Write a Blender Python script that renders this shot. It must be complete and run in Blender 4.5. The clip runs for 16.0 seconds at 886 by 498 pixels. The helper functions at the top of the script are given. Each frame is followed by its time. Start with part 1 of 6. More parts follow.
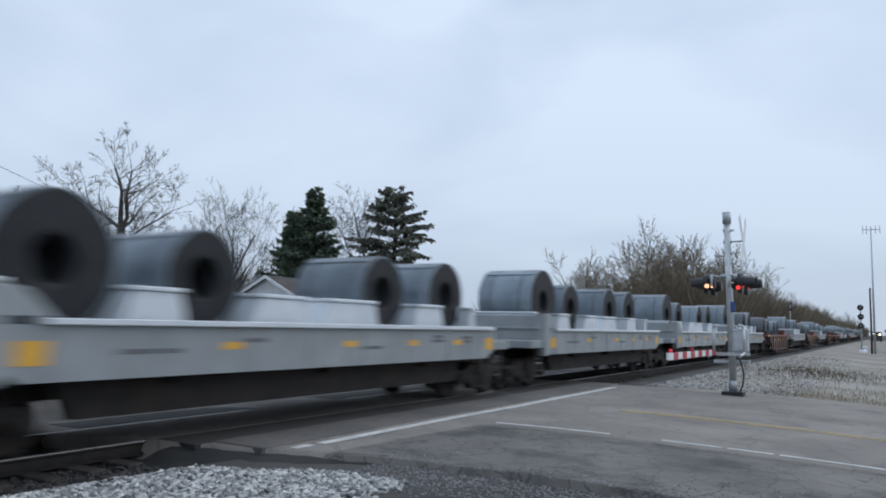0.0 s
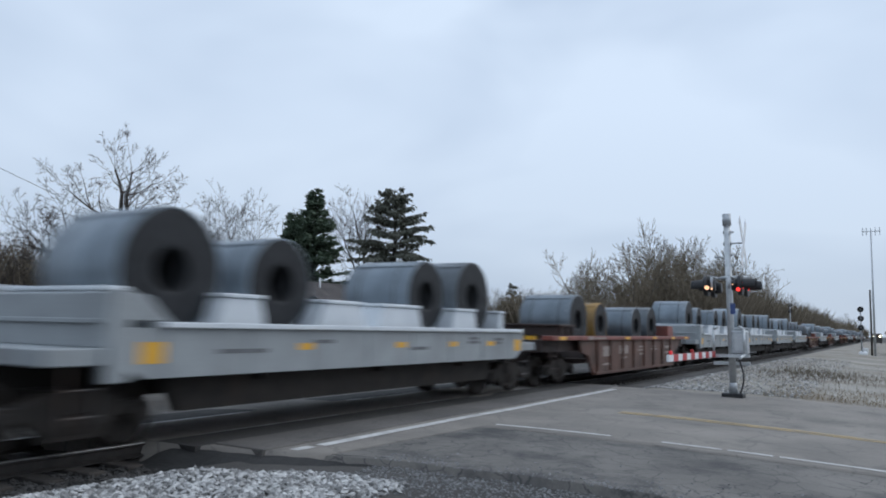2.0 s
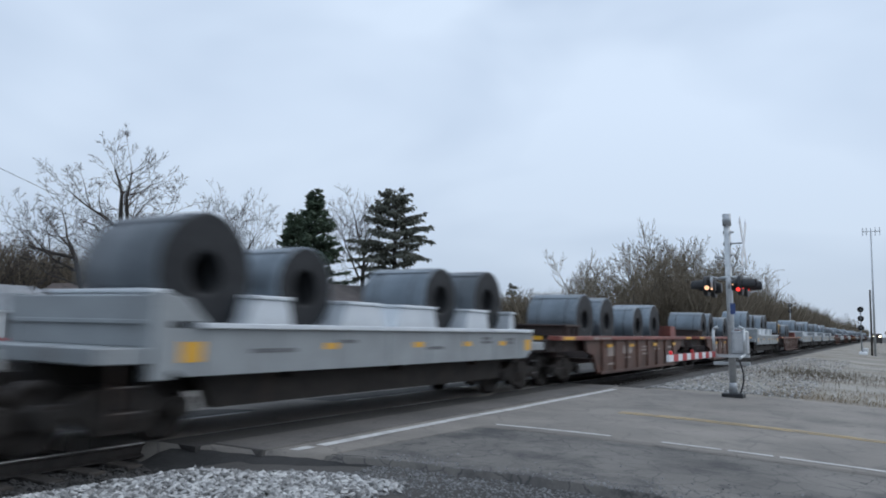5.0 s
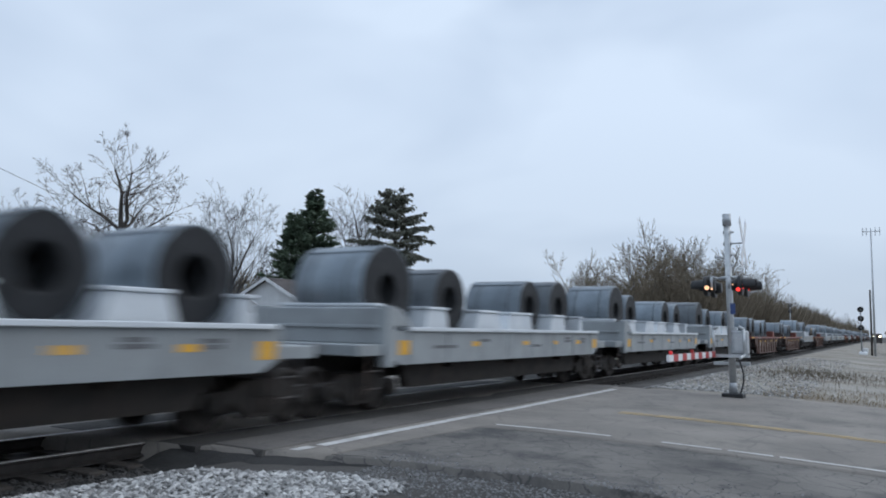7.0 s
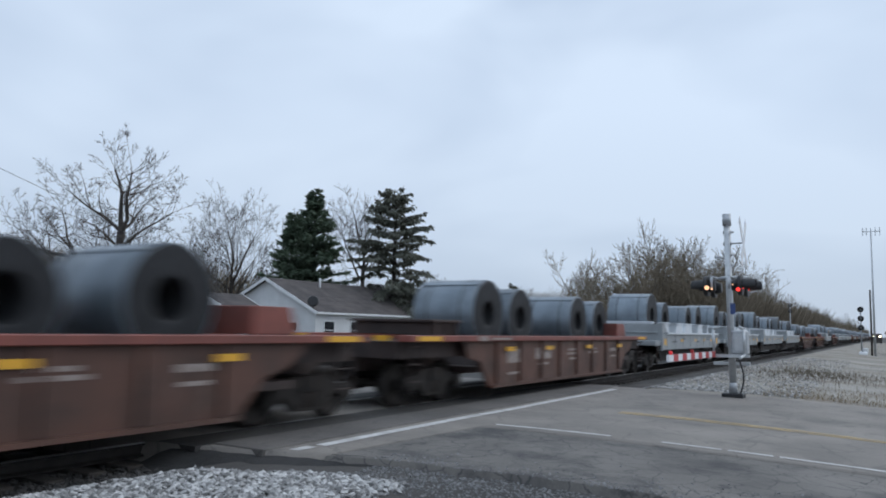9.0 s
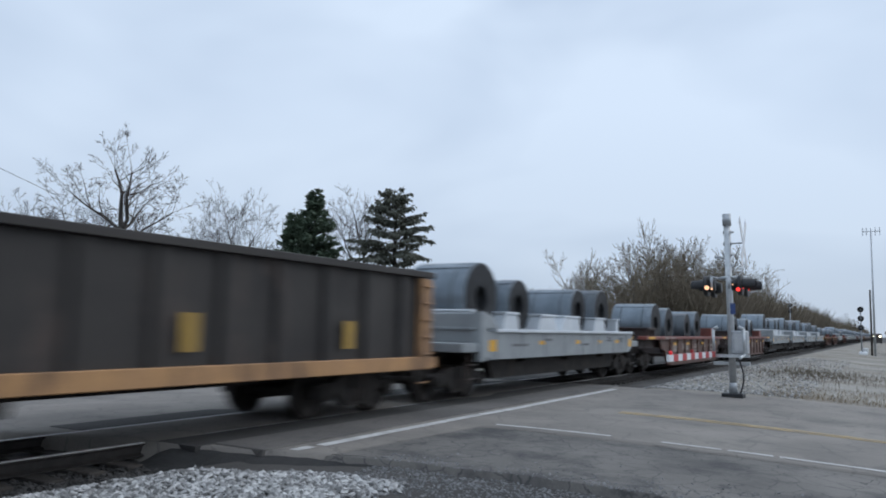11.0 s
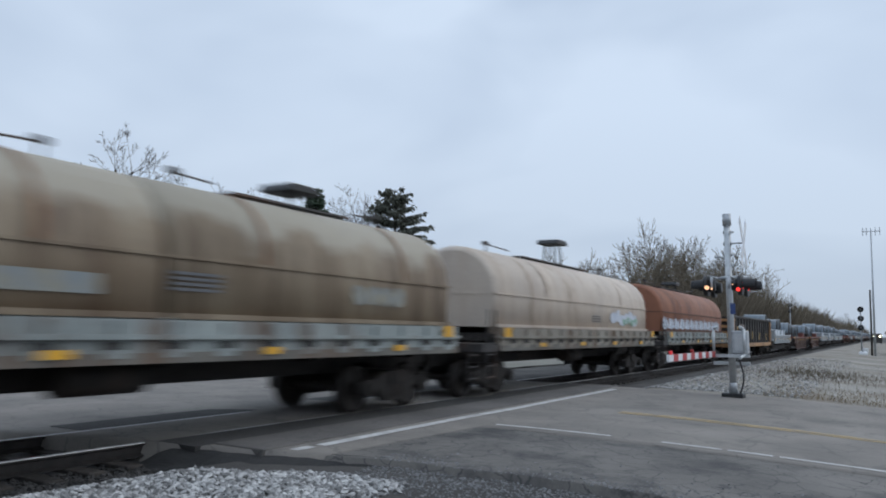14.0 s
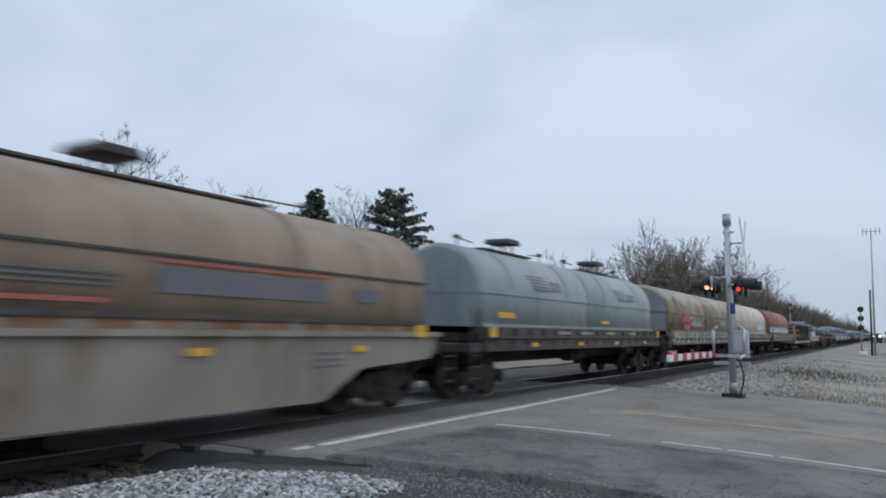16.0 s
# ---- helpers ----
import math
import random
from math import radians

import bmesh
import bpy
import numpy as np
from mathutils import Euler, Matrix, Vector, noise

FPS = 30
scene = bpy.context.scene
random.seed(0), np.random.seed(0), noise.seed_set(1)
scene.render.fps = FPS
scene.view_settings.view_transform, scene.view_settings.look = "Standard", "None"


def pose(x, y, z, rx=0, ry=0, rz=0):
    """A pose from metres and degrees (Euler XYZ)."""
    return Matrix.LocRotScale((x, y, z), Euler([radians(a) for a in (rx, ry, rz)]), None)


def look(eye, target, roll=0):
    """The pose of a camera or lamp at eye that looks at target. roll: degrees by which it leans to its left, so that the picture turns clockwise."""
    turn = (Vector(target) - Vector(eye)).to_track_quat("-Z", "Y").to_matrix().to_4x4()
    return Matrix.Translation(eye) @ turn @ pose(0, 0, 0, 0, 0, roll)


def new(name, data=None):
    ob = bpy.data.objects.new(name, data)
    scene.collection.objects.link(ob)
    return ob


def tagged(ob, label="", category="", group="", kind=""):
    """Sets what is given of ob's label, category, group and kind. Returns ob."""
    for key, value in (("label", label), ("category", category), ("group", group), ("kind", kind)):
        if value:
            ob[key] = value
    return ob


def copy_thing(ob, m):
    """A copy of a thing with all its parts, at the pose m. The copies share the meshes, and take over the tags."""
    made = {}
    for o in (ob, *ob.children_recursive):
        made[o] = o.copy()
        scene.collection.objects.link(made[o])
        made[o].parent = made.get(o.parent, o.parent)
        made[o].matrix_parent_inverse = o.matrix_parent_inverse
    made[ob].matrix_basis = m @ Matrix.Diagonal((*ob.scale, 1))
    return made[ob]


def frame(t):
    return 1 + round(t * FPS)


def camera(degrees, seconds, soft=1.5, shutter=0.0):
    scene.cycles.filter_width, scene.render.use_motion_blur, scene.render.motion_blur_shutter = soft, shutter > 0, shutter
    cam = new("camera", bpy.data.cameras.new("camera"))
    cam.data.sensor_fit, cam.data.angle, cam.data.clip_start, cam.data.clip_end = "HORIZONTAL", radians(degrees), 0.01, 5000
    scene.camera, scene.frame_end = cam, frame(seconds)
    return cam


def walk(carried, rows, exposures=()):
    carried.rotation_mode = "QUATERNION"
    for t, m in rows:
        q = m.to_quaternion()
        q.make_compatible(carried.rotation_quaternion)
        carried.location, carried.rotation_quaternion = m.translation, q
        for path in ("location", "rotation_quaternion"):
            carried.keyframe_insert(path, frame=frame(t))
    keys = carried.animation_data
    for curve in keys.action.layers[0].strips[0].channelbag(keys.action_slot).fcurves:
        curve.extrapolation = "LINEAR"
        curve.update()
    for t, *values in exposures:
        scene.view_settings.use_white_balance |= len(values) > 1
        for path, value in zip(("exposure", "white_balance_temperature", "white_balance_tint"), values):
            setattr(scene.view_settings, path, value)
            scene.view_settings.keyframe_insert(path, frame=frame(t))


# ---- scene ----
TRACK_X = -9.2          # centre line of the track, which runs along y
SPEED = 16.4            # metres a second, away along +y
SECONDS = 16.0

# ---------------------------------------------------------------- camera
cam = camera(61.0, SECONDS, soft=1.9, shutter=0.62)
EYE = Vector((0.0, 0.0, 1.58))


def aim(yaw, pitch):
    a, b = radians(yaw), radians(pitch)
    way = Vector((-math.sin(a) * math.cos(b), math.cos(a) * math.cos(b), math.sin(b)))
    return look(EYE, EYE + way * 10.0, 1.25)


walk(cam, [(0.0, aim(30.6, 5.82)), (0.5, aim(30.6, 5.91)), (1.0, aim(30.6, 5.95)),
           (8.0, aim(30.6, 5.96)), (16.0, aim(30.6, 5.95))],
     exposures=[(0.0, 0.0), (12.7, 0.0), (13.5, -0.1), (16.0, -0.1)])

# ---------------------------------------------------------------- sky and sun
world = bpy.data.worlds.new("overcast_sky")
scene.world = world
world.use_nodes = True
wn, wl = world.node_tree.nodes, world.node_tree.links
wn.clear()
w_out = wn.new("ShaderNodeOutputWorld")
w_bg = wn.new("ShaderNodeBackground")
w_bg.inputs["Strength"].default_value = 1.0
w_tc = wn.new("ShaderNodeTexCoord")
w_sep = wn.new("ShaderNodeSeparateXYZ")
wl.new(w_tc.outputs["Generated"], w_sep.inputs[0])
# clouds: soft sheets, flattened towards the horizon
w_map = wn.new("ShaderNodeMapping")
w_map.inputs["Scale"].default_value = (1.2, 1.2, 3.0)
w_map.inputs["Rotation"].default_value = (0.0, 0.12, 0.0)
wl.new(w_tc.outputs["Generated"], w_map.inputs["Vector"])
w_n = wn.new("ShaderNodeTexNoise")
w_n.inputs["Scale"].default_value = 1.5
w_n.inputs["Detail"].default_value = 3.5
w_n.inputs["Roughness"].default_value = 0.5
w_n.inputs["Distortion"].default_value = 0.35
wl.new(w_map.outputs[0], w_n.inputs["Vector"])
w_ramp = wn.new("ShaderNodeValToRGB")
w_ramp.color_ramp.elements[0].position, w_ramp.color_ramp.elements[0].color = 0.34, (0.535, 0.655, 0.835, 1)
w_ramp.color_ramp.elements[1].position, w_ramp.color_ramp.elements[1].color = 0.62, (0.72, 0.85, 1.03, 1)
wl.new(w_n.outputs["Fac"], w_ramp.inputs[0])
# an overcast sky is brighter overhead than at the horizon
w_rise = wn.new("ShaderNodeValToRGB")
r = w_rise.color_ramp
r.elements[0].position, r.elements[0].color = 0.0, (0.80, 0.80, 0.80, 1)
r.elements[1].position, r.elements[1].color = 1.0, (1.0, 1.0, 1.0, 1)
for pos, v in ((0.12, 0.88), (0.28, 0.98), (0.45, 1.0)):
    e = r.elements.new(pos)
    e.color = (v, v, v, 1)
wl.new(w_sep.outputs["Z"], w_rise.inputs[0])
w_mul = wn.new("ShaderNodeMix")
w_mul.data_type, w_mul.blend_type = "RGBA", "MULTIPLY"
w_mul.inputs["Factor"].default_value = 1.0
wl.new(w_ramp.outputs["Color"], w_mul.inputs["A"])
wl.new(w_rise.outputs["Color"], w_mul.inputs["B"])
w_zen = wn.new("ShaderNodeMapRange")
w_zen.inputs["From Min"].default_value, w_zen.inputs["From Max"].default_value = 0.40, 1.0
w_zen.inputs["To Min"].default_value, w_zen.inputs["To Max"].default_value = 1.0, 1.35
wl.new(w_sep.outputs["Z"], w_zen.inputs["Value"])
wl.new(w_zen.outputs[0], w_bg.inputs["Strength"])
w_sky = wn.new("ShaderNodeTexSky")
w_sky.sky_type, w_sky.sun_disc = "NISHITA", False
w_sky.sun_elevation, w_sky.sun_rotation = radians(36), radians(42)
w_dim = wn.new("ShaderNodeMix")
w_dim.data_type, w_dim.blend_type = "RGBA", "MULTIPLY"
w_dim.inputs["Factor"].default_value = 1.0
w_dim.inputs["B"].default_value = (0.10, 0.10, 0.10, 1)
wl.new(w_sky.outputs[0], w_dim.inputs["A"])
w_mix = wn.new("ShaderNodeMix")
w_mix.data_type = "RGBA"
w_mix.inputs["Factor"].default_value = 0.06
wl.new(w_mul.outputs["Result"], w_mix.inputs["A"])
wl.new(w_dim.outputs["Result"], w_mix.inputs["B"])
wl.new(w_mix.outputs["Result"], w_bg.inputs["Color"])
wl.new(w_bg.outputs[0], w_out.inputs[0])

sun = new("sun", bpy.data.lights.new("sun", "SUN"))
sun.data.energy, sun.data.angle, sun.data.color = 0.8, radians(60), (1.0, 0.97, 0.93)
sun.matrix_world = look((36, 50, 46), (0, 10, 0))


# ---------------------------------------------------------------- materials
def rgba(c):
    return (c[0], c[1], c[2], 1.0)


def material(name, base, other=None, scale=4.0, rough=0.7, metal=0.0, bump=0.15, fine=40.0, rust=None, rust_at=0.62,
             rust_scale=1.6, vary=0.0, streak=None, streak_at=0.55):
    """Two scales of noise between base and other, fine relief, stains of the colour rust, and a change from object to object."""
    m = bpy.data.materials.new(name)
    m.use_nodes = True
    n, l = m.node_tree.nodes, m.node_tree.links
    b = n["Principled BSDF"]
    b.inputs["Metallic"].default_value = metal
    tc = n.new("ShaderNodeTexCoord")
    n1 = n.new("ShaderNodeTexNoise")
    n1.inputs["Scale"].default_value, n1.inputs["Detail"].default_value = scale, 6.0
    l.new(tc.outputs["Object"], n1.inputs["Vector"])
    ramp = n.new("ShaderNodeValToRGB")
    ramp.color_ramp.elements[0].position, ramp.color_ramp.elements[1].position = 0.32, 0.68
    ramp.color_ramp.elements[0].color = rgba(base)
    ramp.color_ramp.elements[1].color = rgba(other or [c * 0.78 for c in base])
    l.new(n1.outputs["Fac"], ramp.inputs[0])
    colour = ramp.outputs["Color"]
    n2 = n.new("ShaderNodeTexNoise")
    n2.inputs["Scale"].default_value, n2.inputs["Detail"].default_value = fine, 4.0
    l.new(tc.outputs["Object"], n2.inputs["Vector"])
    grain = n.new("ShaderNodeMix")
    grain.data_type, grain.blend_type = "RGBA", "OVERLAY"
    grain.inputs["Factor"].default_value = 0.35
    l.new(colour, grain.inputs["A"])
    l.new(n2.outputs["Color"], grain.inputs["B"])
    bw = n.new("ShaderNodeRGBToBW")
    l.new(n2.outputs["Color"], bw.inputs[0])
    l.new(bw.outputs[0], grain.inputs["B"])
    colour = grain.outputs["Result"]
    if rust:
        mp = n.new("ShaderNodeMapping")
        mp.inputs["Scale"].default_value = (1.0, 1.0, 0.35)
        l.new(tc.outputs["Object"], mp.inputs["Vector"])
        n3 = n.new("ShaderNodeTexNoise")
        n3.inputs["Scale"].default_value, n3.inputs["Detail"].default_value = rust_scale, 8.0
        n3.inputs["Roughness"].default_value = 0.65
        l.new(mp.outputs[0], n3.inputs["Vector"])
        rr = n.new("ShaderNodeValToRGB")
        rr.color_ramp.elements[0].position, rr.color_ramp.elements[1].position = rust_at - 0.06, rust_at + 0.1
        l.new(n3.outputs["Fac"], rr.inputs[0])
        mx = n.new("ShaderNodeMix")
        mx.data_type = "RGBA"
        l.new(rr.outputs["Color"], mx.inputs["Factor"])
        l.new(colour, mx.inputs["A"])
        mx.inputs["B"].default_value = rgba(rust)
        colour = mx.outputs["Result"]
    if streak:
        # runs of dirt and rust water down the sides
        ms = n.new("ShaderNodeMapping")
        ms.inputs["Scale"].default_value = (0.6, 1.9, 0.16)
        l.new(tc.outputs["Object"], ms.inputs["Vector"])
        n4 = n.new("ShaderNodeTexNoise")
        n4.inputs["Scale"].default_value, n4.inputs["Detail"].default_value = 1.5, 9.0
        n4.inputs["Roughness"].default_value = 0.72
        l.new(ms.outputs[0], n4.inputs["Vector"])
        sr = n.new("ShaderNodeMapRange")
        sr.inputs["From Min"].default_value, sr.inputs["From Max"].default_value = streak_at - 0.08, streak_at + 0.16
        sr.inputs["To Max"].default_value = 0.85
        l.new(n4.outputs["Fac"], sr.inputs["Value"])
        sm = n.new("ShaderNodeMix")
        sm.data_type = "RGBA"
        l.new(sr.outputs[0], sm.inputs["Factor"])
        l.new(colour, sm.inputs["A"])
        sm.inputs["B"].default_value = rgba(streak)
        colour = sm.outputs["Result"]
    if vary:
        oi = n.new("ShaderNodeObjectInfo")
        mr = n.new("ShaderNodeMapRange")
        mr.inputs["To Min"].default_value, mr.inputs["To Max"].default_value = 1.0 - vary, 1.0 + vary
        l.new(oi.outputs["Random"], mr.inputs["Value"])
        hs = n.new("ShaderNodeHueSaturation")
        l.new(mr.outputs[0], hs.inputs["Value"])
        l.new(colour, hs.inputs["Color"])
        colour = hs.outputs["Color"]
    l.new(colour, b.inputs["Base Color"])
    rm = n.new("ShaderNodeMapRange")
    rm.inputs["To Min"].default_value, rm.inputs["To Max"].default_value = max(0.05, rough - 0.12), min(1.0, rough + 0.12)
    l.new(n1.outputs["Fac"], rm.inputs["Value"])
    l.new(rm.outputs[0], b.inputs["Roughness"])
    if bump:
        bp = n.new("ShaderNodeBump")
        bp.inputs["Strength"].default_value, bp.inputs["Distance"].default_value = bump, 0.02
        l.new(n2.outputs["Fac"], bp.inputs["Height"])
        l.new(bp.outputs[0], b.inputs["Normal"])
    return m


def asphalt(name, base, other, crack=0.5, crack_scale=0.9, patch=None, patch_at=0.6):
    """Worn asphalt: broad stains, aggregate grain, and a net of sealed cracks."""
    m = material(name, base, other, scale=0.55, rough=0.85, bump=0.35, fine=55.0, rust=patch, rust_at=patch_at, rust_scale=0.8)
    n, l = m.node_tree.nodes, m.node_tree.links
    b = n["Principled BSDF"]
    src = b.inputs["Base Color"].links[0].from_socket
    tc = n.new("ShaderNodeTexCoord")
    wob = n.new("ShaderNodeTexNoise")
    wob.inputs["Scale"].default_value, wob.inputs["Detail"].default_value = 0.9, 7.0
    l.new(tc.outputs["Object"], wob.inputs["Vector"])
    add = n.new("ShaderNodeMix")
    add.data_type, add.blend_type = "RGBA", "ADD"
    add.inputs["Factor"].default_value = 1.6
    l.new(tc.outputs["Object"], add.inputs["A"])
    l.new(wob.outputs["Color"], add.inputs["B"])
    v = n.new("ShaderNodeTexVoronoi")
    v.feature = "DISTANCE_TO_EDGE"
    v.inputs["Scale"].default_value = crack_scale
    l.new(add.outputs["Result"], v.inputs["Vector"])
    cr = n.new("ShaderNodeValToRGB")
    cr.color_ramp.elements[0].position, cr.color_ramp.elements[0].color = 0.008, (1, 1, 1, 1)
    cr.color_ramp.elements[1].position, cr.color_ramp.elements[1].color = 0.03, (0, 0, 0, 1)
    l.new(v.outputs["Distance"], cr.inputs[0])
    k = n.new("ShaderNodeMath")
    k.operation = "MULTIPLY"
    k.inputs[1].default_value = crack
    l.new(cr.outputs["Color"], k.inputs[0])
    mx = n.new("ShaderNodeMix")
    mx.data_type = "RGBA"
    l.new(k.outputs[0], mx.inputs["Factor"])
    l.new(src, mx.inputs["A"])
    mx.inputs["B"].default_value = (0.03, 0.03, 0.032, 1)
    l.new(mx.outputs["Result"], b.inputs["Base Color"])
    return m

def two_tone(m, height, colour):
    """The paint above that height of the thing is of another colour, with a worn, wandering edge."""
    n, l = m.node_tree.nodes, m.node_tree.links
    b = n["Principled BSDF"]
    src = b.inputs["Base Color"].links[0].from_socket
    tc = n.new("ShaderNodeTexCoord")
    sp = n.new("ShaderNodeSeparateXYZ")
    l.new(tc.outputs["Object"], sp.inputs[0])
    no = n.new("ShaderNodeTexNoise")
    no.inputs["Scale"].default_value, no.inputs["Detail"].default_value = 1.1, 8.0
    l.new(tc.outputs["Object"], no.inputs["Vector"])
    ad = n.new("ShaderNodeMath")
    ad.operation = "MULTIPLY_ADD"
    l.new(no.outputs["Fac"], ad.inputs[0])
    ad.inputs[1].default_value = 1.6
    l.new(sp.outputs["Z"], ad.inputs[2])
    mr = n.new("ShaderNodeMapRange")
    mr.inputs["From Min"].default_value, mr.inputs["From Max"].default_value = height + 0.65, height + 0.95
    mr.inputs["To Max"].default_value = 0.8
    l.new(ad.outputs[0], mr.inputs["Value"])
    mx = n.new("ShaderNodeMix")
    mx.data_type = "RGBA"
    l.new(mr.outputs[0], mx.inputs["Factor"])
    l.new(src, mx.inputs["A"])
    mx.inputs["B"].default_value = rgba(colour)
    l.new(mx.outputs["Result"], b.inputs["Base Color"])


def glow(name, c, strength):
    m = bpy.data.materials.new(name)
    m.use_nodes = True
    b = m.node_tree.nodes["Principled BSDF"]
    b.inputs["Base Color"].default_value = rgba([v * 0.5 for v in c])
    b.inputs["Emission Color"].default_value = rgba(c)
    b.inputs["Emission Strength"].default_value = strength
    return m


M = {}
M["gray_paint"] = material("gray_paint", (0.315, 0.338, 0.347), (0.239, 0.254, 0.261), 1.4, 0.5, 0.0, 0.08, 60, rust=(0.225, 0.211, 0.198), rust_at=0.64, vary=0.05)
M["white_steel"] = material("white_steel", (0.66, 0.69, 0.71), (0.56, 0.59, 0.62), 2.0, 0.5, 0.0, 0.06, 60, rust=(0.3, 0.28, 0.26), rust_at=0.76)
M["brown_paint"] = material("brown_paint", (0.122, 0.052, 0.034), (0.064, 0.034, 0.025), 1.5, 0.6, 0.0, 0.12, 45, rust=(0.17, 0.115, 0.09), rust_at=0.63, vary=0.12)
M["brown_dark"] = material("brown_dark", (0.05, 0.03, 0.025), (0.027, 0.019, 0.017), 2.0, 0.7, 0.0, 0.15, 40)
M["red_chord"] = material("red_chord", (0.235, 0.066, 0.048), (0.15, 0.05, 0.039), 2.5, 0.55, 0.0, 0.1, 45, vary=0.1)
M["running_gear"] = material("running_gear", (0.021, 0.0155, 0.012), (0.011, 0.009, 0.008), 4, 0.8, 0.0, 0.2, 40, rust=(0.045, 0.028, 0.02), rust_at=0.62)
M["wheel_steel"] = material("wheel_steel", (0.026, 0.018, 0.014), (0.015, 0.012, 0.010), 4, 0.75, 0.0, 0.1, 30)
M["tread_steel"] = material("tread_steel", (0.42, 0.41, 0.40), (0.3, 0.3, 0.3), 8, 0.3, 1.0, 0.02, 60)
M["coil_steel"] = material("coil_steel", (0.20, 0.238, 0.270), (0.13, 0.156, 0.18), 1.1, 0.40, 0.5, 0.05, 24, rust=(0.34, 0.37, 0.40), rust_at=0.66, vary=0.2)
M["coil_dark"] = material("coil_dark", (0.13, 0.148, 0.165), (0.085, 0.097, 0.108), 1.3, 0.45, 0.35, 0.05, 24, vary=0.12)
# coil ends and bores: shade on the steel is put into near-black colours
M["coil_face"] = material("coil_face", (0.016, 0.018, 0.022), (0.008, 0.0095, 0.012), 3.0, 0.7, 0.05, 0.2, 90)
M["coil_bore_shaded"] = material("coil_bore_shaded", (0.010, 0.011, 0.013), (0.006, 0.0065, 0.008), 3.0, 0.7, 0.2, 0.1, 50)
M["coil_yellow"] = material("coil_yellow", (0.34, 0.19, 0.04), (0.20, 0.12, 0.04), 1.6, 0.6, 0.0, 0.1, 30)
M["strap_steel"] = material("strap_steel", (0.10, 0.11, 0.12), (0.07, 0.075, 0.08), 5, 0.4, 0.8, 0.03, 50)
M["reflector"] = material("reflector", (0.80, 0.42, 0.03), (0.62, 0.32, 0.03), 6, 0.45, 0.0, 0.03, 50)
M["decal_white"] = material("decal_white", (0.36, 0.31, 0.28), (0.22, 0.17, 0.15), 9, 0.6, 0.0, 0.03, 60)
M["decal_dark"] = material("decal_dark", (0.09, 0.095, 0.10), (0.15, 0.15, 0.16), 9, 0.6, 0.0, 0.03, 60)
M["hood_rust"] = material("hood_rust", (0.315, 0.128, 0.070), (0.225, 0.090, 0.052), 0.8, 0.7, 0.0, 0.15, 40, streak=(0.15, 0.07, 0.05), streak_at=0.54, rust=(0.12, 0.06, 0.045), rust_at=0.58, rust_scale=1.5)
M["hood_cream"] = material("hood_cream", (0.589, 0.497, 0.406), (0.487, 0.417, 0.355), 0.7, 0.6, 0.0, 0.08, 40, streak=(0.366, 0.254, 0.172), streak_at=0.58, rust=(0.304, 0.229, 0.163), rust_at=0.60, rust_scale=1.5)
M["hood_tan"] = material("hood_tan", (0.336, 0.272, 0.188), (0.216, 0.160, 0.104), 0.6, 0.65, 0.0, 0.1, 40, streak=(0.104, 0.060, 0.032), streak_at=0.50, rust=(0.128, 0.088, 0.060), rust_at=0.58, rust_scale=1.4)
two_tone(M["hood_tan"], 2.95, (0.37, 0.335, 0.265))
M["hood_end_gray"] = material("hood_end_gray", (0.30, 0.325, 0.335), (0.20, 0.21, 0.21), 0.9, 0.65, 0.0, 0.1, 40, streak=(0.14, 0.10, 0.07), streak_at=0.6)
M["hood_seam_rust"] = material("hood_seam_rust", (0.13, 0.065, 0.045), (0.10, 0.05, 0.035), 1.2, 0.75, 0.0, 0.1, 40)
M["lettering_faded"] = material("lettering_faded", (0.22, 0.25, 0.265), (0.30, 0.27, 0.20), 3.5, 0.7, 0.0, 0.05, 40)
M["sill_grime"] = material("sill_grime", (0.20, 0.19, 0.165), (0.10, 0.092, 0.08), 1.3, 0.75, 0.0, 0.15, 40, rust=(0.15, 0.09, 0.055), rust_at=0.55)
# sill pockets: the shadow inside them is put into this near-black colour
M["pocket_shade"] = material("pocket_shade", (0.035, 0.032, 0.03), (0.02, 0.018, 0.017), 3, 0.85, 0.0, 0.1, 40)
M["hood_gray"] = material("hood_gray", (0.295, 0.336, 0.336), (0.230, 0.267, 0.275), 0.7, 0.55, 0.0, 0.08, 40, streak=(0.164, 0.152, 0.131), streak_at=0.60, rust=(0.180, 0.184, 0.172), rust_at=0.62)
M["hood_beige"] = material("hood_beige", (0.330, 0.245, 0.172), (0.240, 0.176, 0.126), 0.6, 0.65, 0.0, 0.1, 40, streak=(0.162, 0.106, 0.068), streak_at=0.55, rust=(0.170, 0.119, 0.085), rust_at=0.58, rust_scale=1.4)
M["sill_green"] = material("sill_green", (0.320, 0.352, 0.336), (0.224, 0.248, 0.240), 1.2, 0.6, 0.0, 0.1, 40, rust=(0.136, 0.088, 0.060), rust_at=0.56)
M["sill_tan"] = material("sill_tan", (0.289, 0.264, 0.217), (0.196, 0.174, 0.145), 0.7, 0.65, 0.0, 0.1, 40, rust=(0.162, 0.106, 0.068), rust_at=0.57)
M["rust_band"] = material("rust_band", (0.30, 0.17, 0.09), (0.19, 0.105, 0.06), 1.2, 0.75, 0.0, 0.15, 40, rust=(0.36, 0.34, 0.30), rust_at=0.62)
M["sill_dark"] = material("sill_dark", (0.064, 0.058, 0.057), (0.038, 0.035, 0.033), 1.5, 0.65, 0.0, 0.1, 40, rust=(0.105, 0.056, 0.034), rust_at=0.56)
